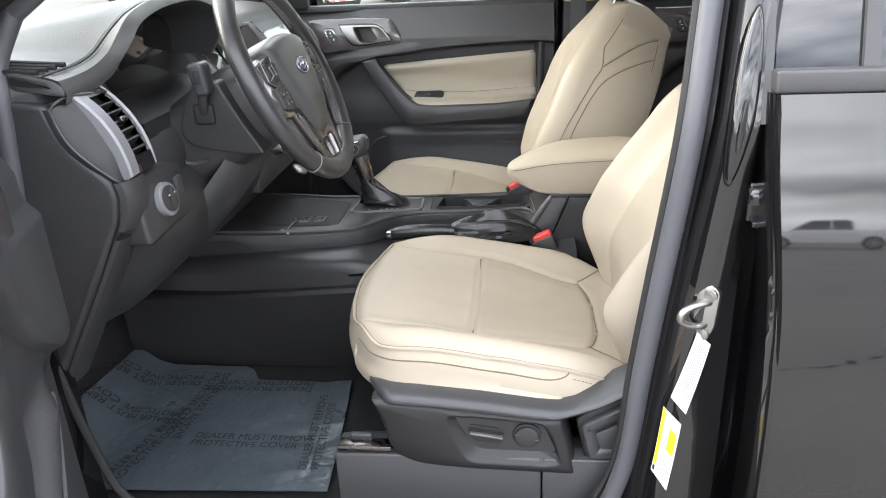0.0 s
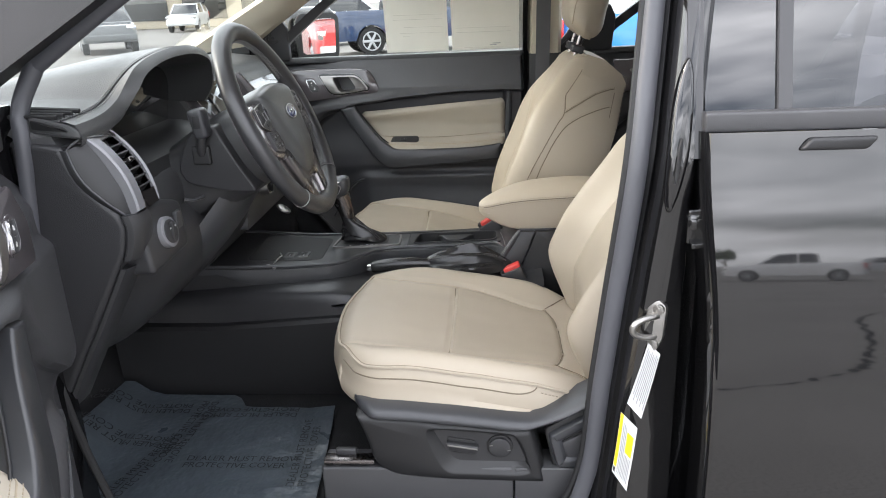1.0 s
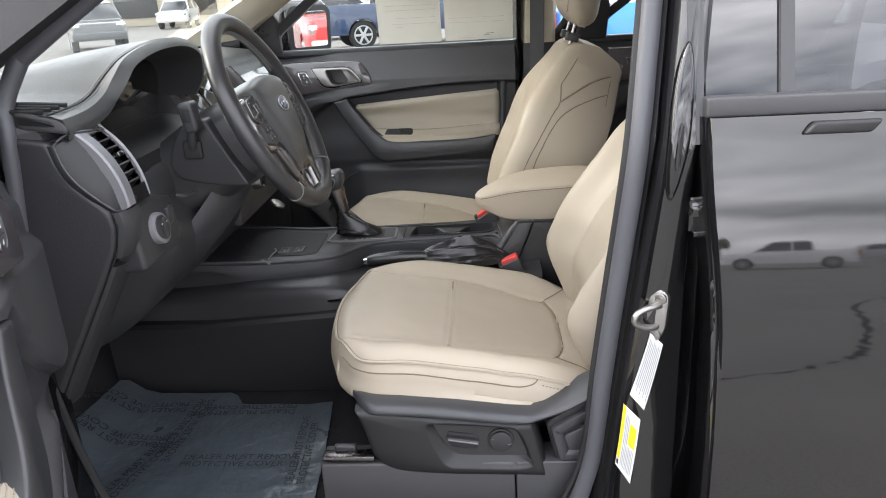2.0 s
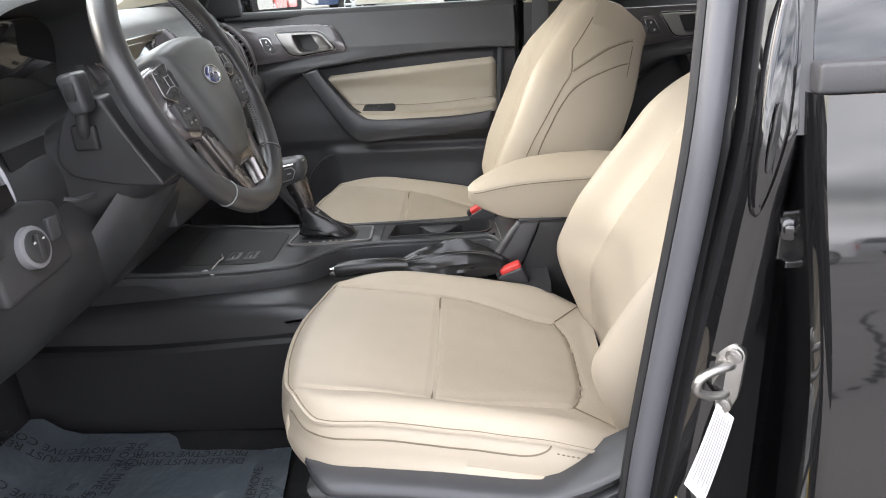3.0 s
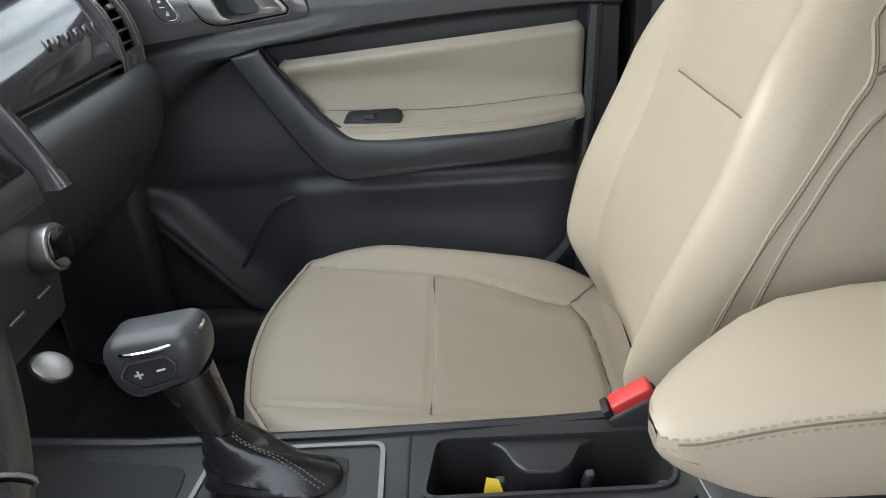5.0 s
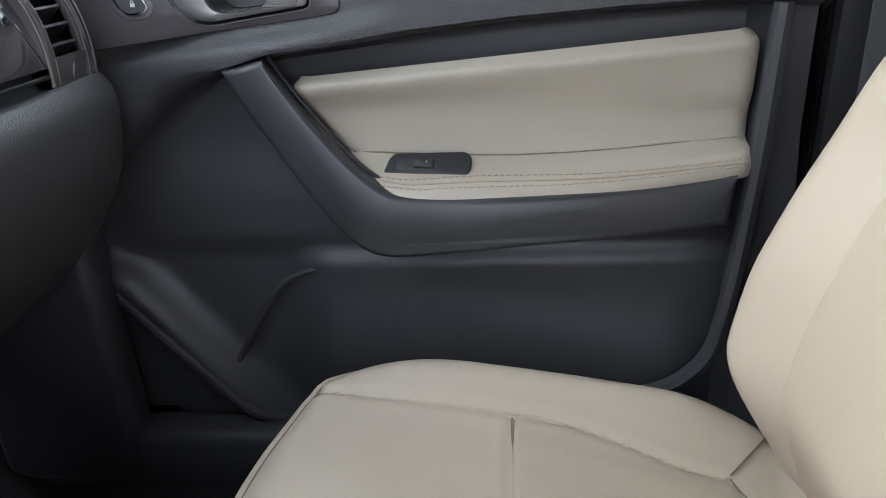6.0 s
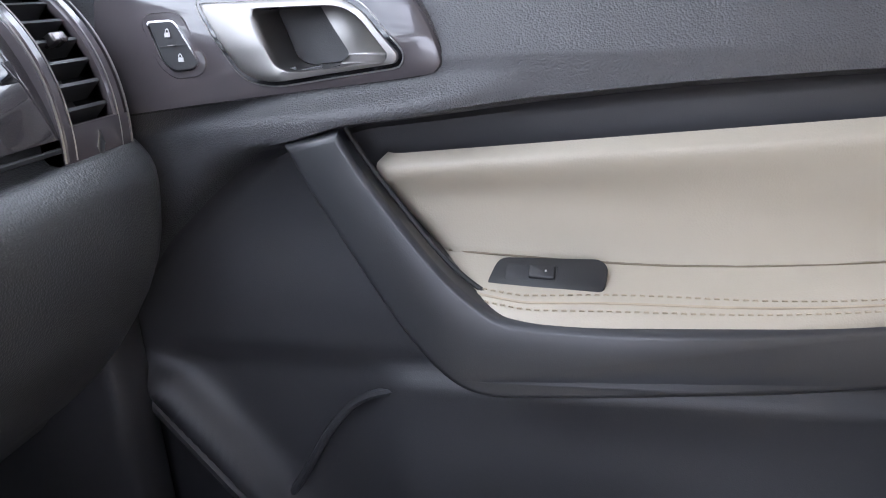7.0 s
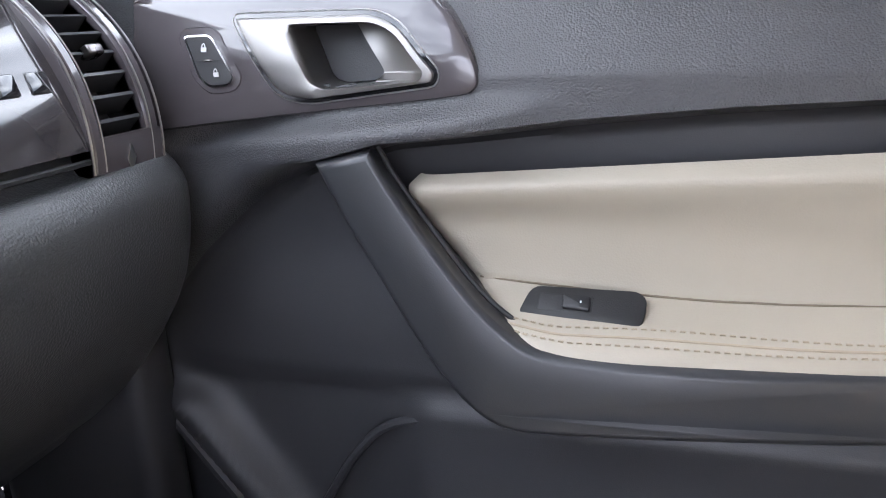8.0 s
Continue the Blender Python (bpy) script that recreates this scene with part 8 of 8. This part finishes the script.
print_at(-0.842, -0.478, 0)
print_at(-0.655, -0.300, 180)
print_at(-0.868, -0.250, 266)
print_at(-0.600, -0.560, 94)
print_at(-0.900, -0.420, 174)
print_at(-0.955, -0.610, 74)
print_at(-0.905, -0.285, 184)


# ---- car lot outside ----
def car_paint(name, c):
    return material(name, c, 0.30, coat=1.0, vary=0.06, vary_size=0.8)


P_BLUE = car_paint("dark_blue_paint", (0.008, 0.025, 0.072))
P_COBALT = car_paint("bright_blue_paint", (0.01, 0.20, 0.62))
P_WHITE = car_paint("white_paint", (0.72, 0.73, 0.74))
P_RED = car_paint("red_paint", (0.60, 0.02, 0.02))
P_GREY = car_paint("grey_paint", (0.09, 0.095, 0.10))
P_SILVER = car_paint("silver_paint", (0.42, 0.43, 0.44))
DARKGLASS = material("dark_car_glass", (0.01, 0.012, 0.014), 0.05, coat=1.0, vary=0.1, rough_vary=0.02)
TYRE = material("tyre_rubber", (0.018, 0.018, 0.018), 0.85, grain=0.4, grain_size=0.02)
TAIL = material("red_lamp_lens", (0.50, 0.015, 0.015), 0.15, coat=1.0)
STUCCO = material("tan_wall", (0.48, 0.42, 0.32), 0.9, grain=0.4, grain_size=0.05, vary=0.08, vary_size=2.0)
LEAF = material("leaves", (0.06, 0.09, 0.03), 0.7, vary=0.4, vary_size=0.5)
BARK = material("bark", (0.12, 0.09, 0.06), 0.9, grain=0.6, grain_size=0.03)

PROFILES = {
    # half length stations: bonnet / belt line / cargo, and the cabin
    "pickup": dict(L=5.7, W=0.98, belt=[(-2.85, 0.95), (-2.75, 1.08), (-1.5, 1.16), (-1.1, 1.24), (2.75, 1.24), (2.85, 1.15)],
                   cab=[(-1.45, 1.20), (-0.55, 1.88), (0.75, 1.92), (1.05, 1.80), (1.15, 1.20)]),
    "suv": dict(L=4.9, W=0.96, belt=[(-2.45, 0.85), (-2.35, 1.02), (-1.3, 1.10), (-0.9, 1.18), (2.35, 1.20), (2.45, 1.05)],
                cab=[(-1.2, 1.12), (-0.45, 1.72), (1.7, 1.76), (2.15, 1.62), (2.38, 1.18)]),
}


def vehicle(kind, paint, x, y, heading, label, category, scale=1.0):
    """A parked vehicle; heading in degrees, its front towards local -x."""
    P = PROFILES[kind]
    root = thing("parked_" + kind, label, category, "parked cars")
    W, L = P["W"], P["L"]
    # lower body with arches
    bm = bm_new()
    rings = []
    xs = span(-L / 2, L / 2, 56)
    wx = (-L * 0.315, L * 0.315)
    for k, s in enumerate(xs):
        top = lerp_table(P["belt"], s)
        end = min(1.0, (L / 2 - abs(s)) / 0.35)
        w = W * (0.86 + 0.14 * math.sqrt(max(0, end)))
        arch = max([math.sqrt(max(0, 0.44 ** 2 - (s - c) ** 2)) for c in wx])
        low = max(0.42, 0.40 + arch) if arch > 0 else 0.42
        flare = 0.025 if arch > 0 else 0
        rings.append([vec(s, -w + 0.12, low), vec(s, -w - flare, low), vec(s, -w - flare * 0.6, (low + top) / 2), vec(s, -w + 0.02, top - 0.10), vec(s, -w + 0.07, top),
                      vec(s, w - 0.07, top), vec(s, w - 0.02, top - 0.10), vec(s, w + flare * 0.6, (low + top) / 2), vec(s, w + flare, low), vec(s, w - 0.12, low)])
    loft(bm, rings)
    part("body", bm, paint, root)
    # cabin glass and roof
    cab = P["cab"]
    bm = bm_new()
    rings = []
    for s in span(cab[0][0], cab[-1][0], 28):
        z = lerp_table(cab, s)
        b = lerp_table(P["belt"], s) - 0.03
        t = max(0.0, z - b)
        rings.append([vec(s, -W + 0.08, b), vec(s, -W + 0.08 + 0.24 * t, b + 0.9 * t), vec(s, -W + 0.14 + 0.26 * t, z), vec(s, W - 0.14 - 0.26 * t, z), vec(s, W - 0.08 - 0.24 * t, b + 0.9 * t), vec(s, W - 0.08, b)])
    loft(bm, rings)
    part("windows", bm, DARKGLASS, root, "dark car windows")
    bm = bm_new()
    s0, s1 = cab[1][0] - 0.08, cab[-2][0]
    rings = []
    for s in span(s0, s1, 10):
        z = lerp_table(cab, s)
        rings.append([vec(s, -W + 0.27, z - 0.06), vec(s, -W + 0.32, z + 0.025), vec(s, W - 0.32, z + 0.025), vec(s, W - 0.27, z - 0.06)])
    loft(bm, rings)
    part("roof", bm, paint, root)
    for s in (-1, 1):
        for sx in (cab[0][0] + 0.05, (cab[1][0] + cab[-2][0]) / 2, cab[-1][0] - 0.06):
            tgt = min(max(sx, cab[1][0]), cab[-2][0])
            bm = bm_new()
            tube(bm, [vec(sx, s * (W - 0.075), lerp_table(P["belt"], sx) - 0.02), vec(tgt, s * (W - 0.25), lerp_table(cab, tgt) - 0.02)], 0.045, 6)
            part("pillar", bm, paint, root)
        for c in wx:
            bm = bm_new()
            ring = []
            for q, rr in ((0.0, 0.25), (0.0, 0.37), (0.03, 0.395), (0.20, 0.395), (0.23, 0.37), (0.23, 0.2)):
                ring.append([vec(c + rr * math.cos(2 * math.pi * k / 28), s * (W - 0.235 + q), 0.395 + rr * math.sin(2 * math.pi * k / 28)) for k in range(28)])
            loft(bm, ring)
            wheel_p = part("wheel", bm, TYRE, root)
            bm = bm_new()
            for k in range(6):
                g = 2 * math.pi * k / 6
                a0, a1 = vec(c + 0.05 * math.cos(g), s * (W + 0.0), 0.395 + 0.05 * math.sin(g)), vec(c + 0.25 * math.cos(g), s * (W + 0.0), 0.395 + 0.25 * math.sin(g))
                tube(bm, [a0, a1], 0.035, 6)
            tube(bm, [vec(c + 0.255 * math.cos(2 * math.pi * k / 28), s * (W - 0.005), 0.395 + 0.255 * math.sin(2 * math.pi * k / 28)) for k in range(28)], 0.018, 6, True)
            disc(bm, (c, s * (W - 0.02), 0.395), (0, s, 0), 0.07, 0.04, 16)
            part("rim", bm, P_SILVER, wheel_p, "silver spoked rim")
        bm = bm_new()
        rbox(bm, (L / 2 - 0.03, s * (W - 0.12), 1.02), (0.05, 0.10, 0.17), 0.03, 2)
        part("tail_lamp", bm, TAIL, root, "red tail lamp")
        bm = bm_new()
        rbox(bm, (-L / 2 + 0.10, s * (W - 0.20), 0.90), (0.08, 0.16, 0.09), 0.03, 2)
        part("head_lamp", bm, CHROME, root, "clear head lamp")
    for sx in (-L / 2 + 0.02, L / 2 - 0.02):
        bm = bm_new()
        rbox(bm, (sx, 0, 0.58), (0.09, W - 0.05, 0.12), 0.05, 3)
        part("bumper", bm, P_SILVER if kind == "pickup" else paint, root)
    for s in (-1, 1):
        for sx in ((cab[1][0] + cab[-2][0]) / 2 - 0.25, (cab[1][0] + cab[-2][0]) / 2 + 0.75):
            bm = bm_new()
            rbox(bm, (sx, s * (W + 0.012), 1.02), (0.11, 0.018, 0.022), 0.01, 2)
            part("handle", bm, paint, root)
    root.matrix_basis = Matrix.Translation((x, y, 0)) @ Matrix.Rotation(radians(heading), 4, "Z") @ Matrix.Scale(scale, 4)
    return root


vehicle("pickup", P_BLUE, -2.2, 21.5, 200, "dark blue pickup parked across the lot", "pickup truck")
vehicle("suv", P_WHITE, -5.6, 26.0, 205, "white sport utility parked behind the blue pickup", "car")
vehicle("pickup", P_WHITE, 2.6, 24.0, 200, "white pickup parked across the lot", "pickup truck")
vehicle("pickup", P_COBALT, 3.6, 9.0, 176, "bright blue pickup parked nearby", "pickup truck")
vehicle("suv", P_WHITE, 3.9, 4.3, 3, "white sport utility parked alongside", "car")
vehicle("suv", P_GREY, -15.0, 27.0, 120, "dark grey sport utility parked in the distance", "car")
vehicle("suv", P_WHITE, -20.0, 48.0, 100, "white sport utility parked in the distance", "car")
vehicle("pickup", P_RED, 14.0, 4.3, 4, "red pickup parked behind the truck", "pickup truck")
# row on the near side, mirrored by the black door
vehicle("pickup", P_WHITE, 13.2, -33.5, 22, "white pickup parked on the near side of the lot", "pickup truck")
for k, (px, paint, col) in enumerate(((26.5, P_SILVER, "silver"), (32.5, P_GREY, "dark grey"), (39.5, P_WHITE, "white"), (11.0, P_GREY, "dark grey"), (6.0, P_WHITE, "white"), (-1.0, P_SILVER, "silver"), (47.0, P_BLUE, "dark blue"))):
    vehicle("suv", paint, px, -52.0 - (k % 2), 5, col + " sport utility parked in a far row", "car")

# low showroom behind the lot, seen through the windscreen
hall = thing("showroom", "low tan showroom building with dark windows and brown canopy", "building")
bm = bm_new()
rbox(bm, (-35, 62, 2.6), (22, 6, 2.6), 0.1, 1)
part("wall", bm, STUCCO, hall)
bm = bm_new()
rbox(bm, (-35, 61.5, 5.4), (22.8, 7, 0.35), 0.1, 1)
part("roof", bm, P_GREY, hall)
for k in range(9):
    bm = bm_new()
    rbox(bm, (-54 + 4.6 * k, 55.95, 1.9), (1.7, 0.06, 1.3), 0.03, 1)
    wdw = part("window", bm, DARKGLASS, hall)
    bm = bm_new()
    rbox(bm, (-54 + 4.6 * k, 55.9, 3.3), (1.9, 0.1, 0.10), 0.03, 1)
    part("lintel", bm, STUCCO, wdw)

# trees along the far edge
def tree(x, y, h, seed):
    rnd = random.Random(seed)
    root = thing("tree", "broad green tree at the far edge of the lot", "tree", "far trees")
    bm = bm_new()
    tube(bm, [vec(x, y, 0), vec(x + 0.1, y, h * 0.25), vec(x - 0.1, y + 0.1, h * 0.55)], lambda t: 0.22 * (1 - 0.6 * t), 8)
    for k in range(6):
        a = rnd.uniform(0, 6.28)
        tube(bm, [vec(x, y, h * (0.25 + 0.05 * k)), vec(x + math.cos(a) * h * 0.16, y + math.sin(a) * h * 0.16, h * (0.42 + 0.06 * k)), vec(x + math.cos(a) * h * 0.26, y + math.sin(a) * h * 0.26, h * (0.55 + 0.06 * k))], lambda t: 0.10 * (1 - 0.7 * t), 6)
    part("trunk", bm, BARK, root)
    bm = bm_new()
    for k in range(1500):
        a, e = rnd.uniform(0, 6.28), rnd.uniform(-0.5, 1.0)
        r = h * 0.36 * rnd.uniform(0.35, 1.0) * (1 + 0.3 * math.sin(3 * a + seed))
        c = vec(x + r * math.cos(a) * math.sqrt(max(0, 1 - e * e * 0.9)), y + r * math.sin(a) * math.sqrt(max(0, 1 - e * e * 0.9)), h * 0.64 + r * e * 0.9)
        d1 = vec(rnd.uniform(-1, 1), rnd.uniform(-1, 1), rnd.uniform(-1, 1)).normalized() * h * 0.035
        d2 = d1.orthogonal().normalized() * h * 0.025
        bm.faces.new([bm.verts.new(c + q) for q in (-d1, d2, d1, -d2)])
    part("crown", bm, LEAF, root, smooth=False)


for k, (x, y, h) in enumerate(((-70, 75, 9), (-10, 70, 8), (2, 74, 9), (14, 66, 7), (26, 72, 9), (40, 68, 8), (55, 64, 9), (-40, -110, 5), (-15, -114, 5), (12, -112, 4), (34, -110, 5), (60, -106, 5), (80, -40, 9), (85, 10, 8), (82, 36, 9))):
    tree(x, y, h, k)
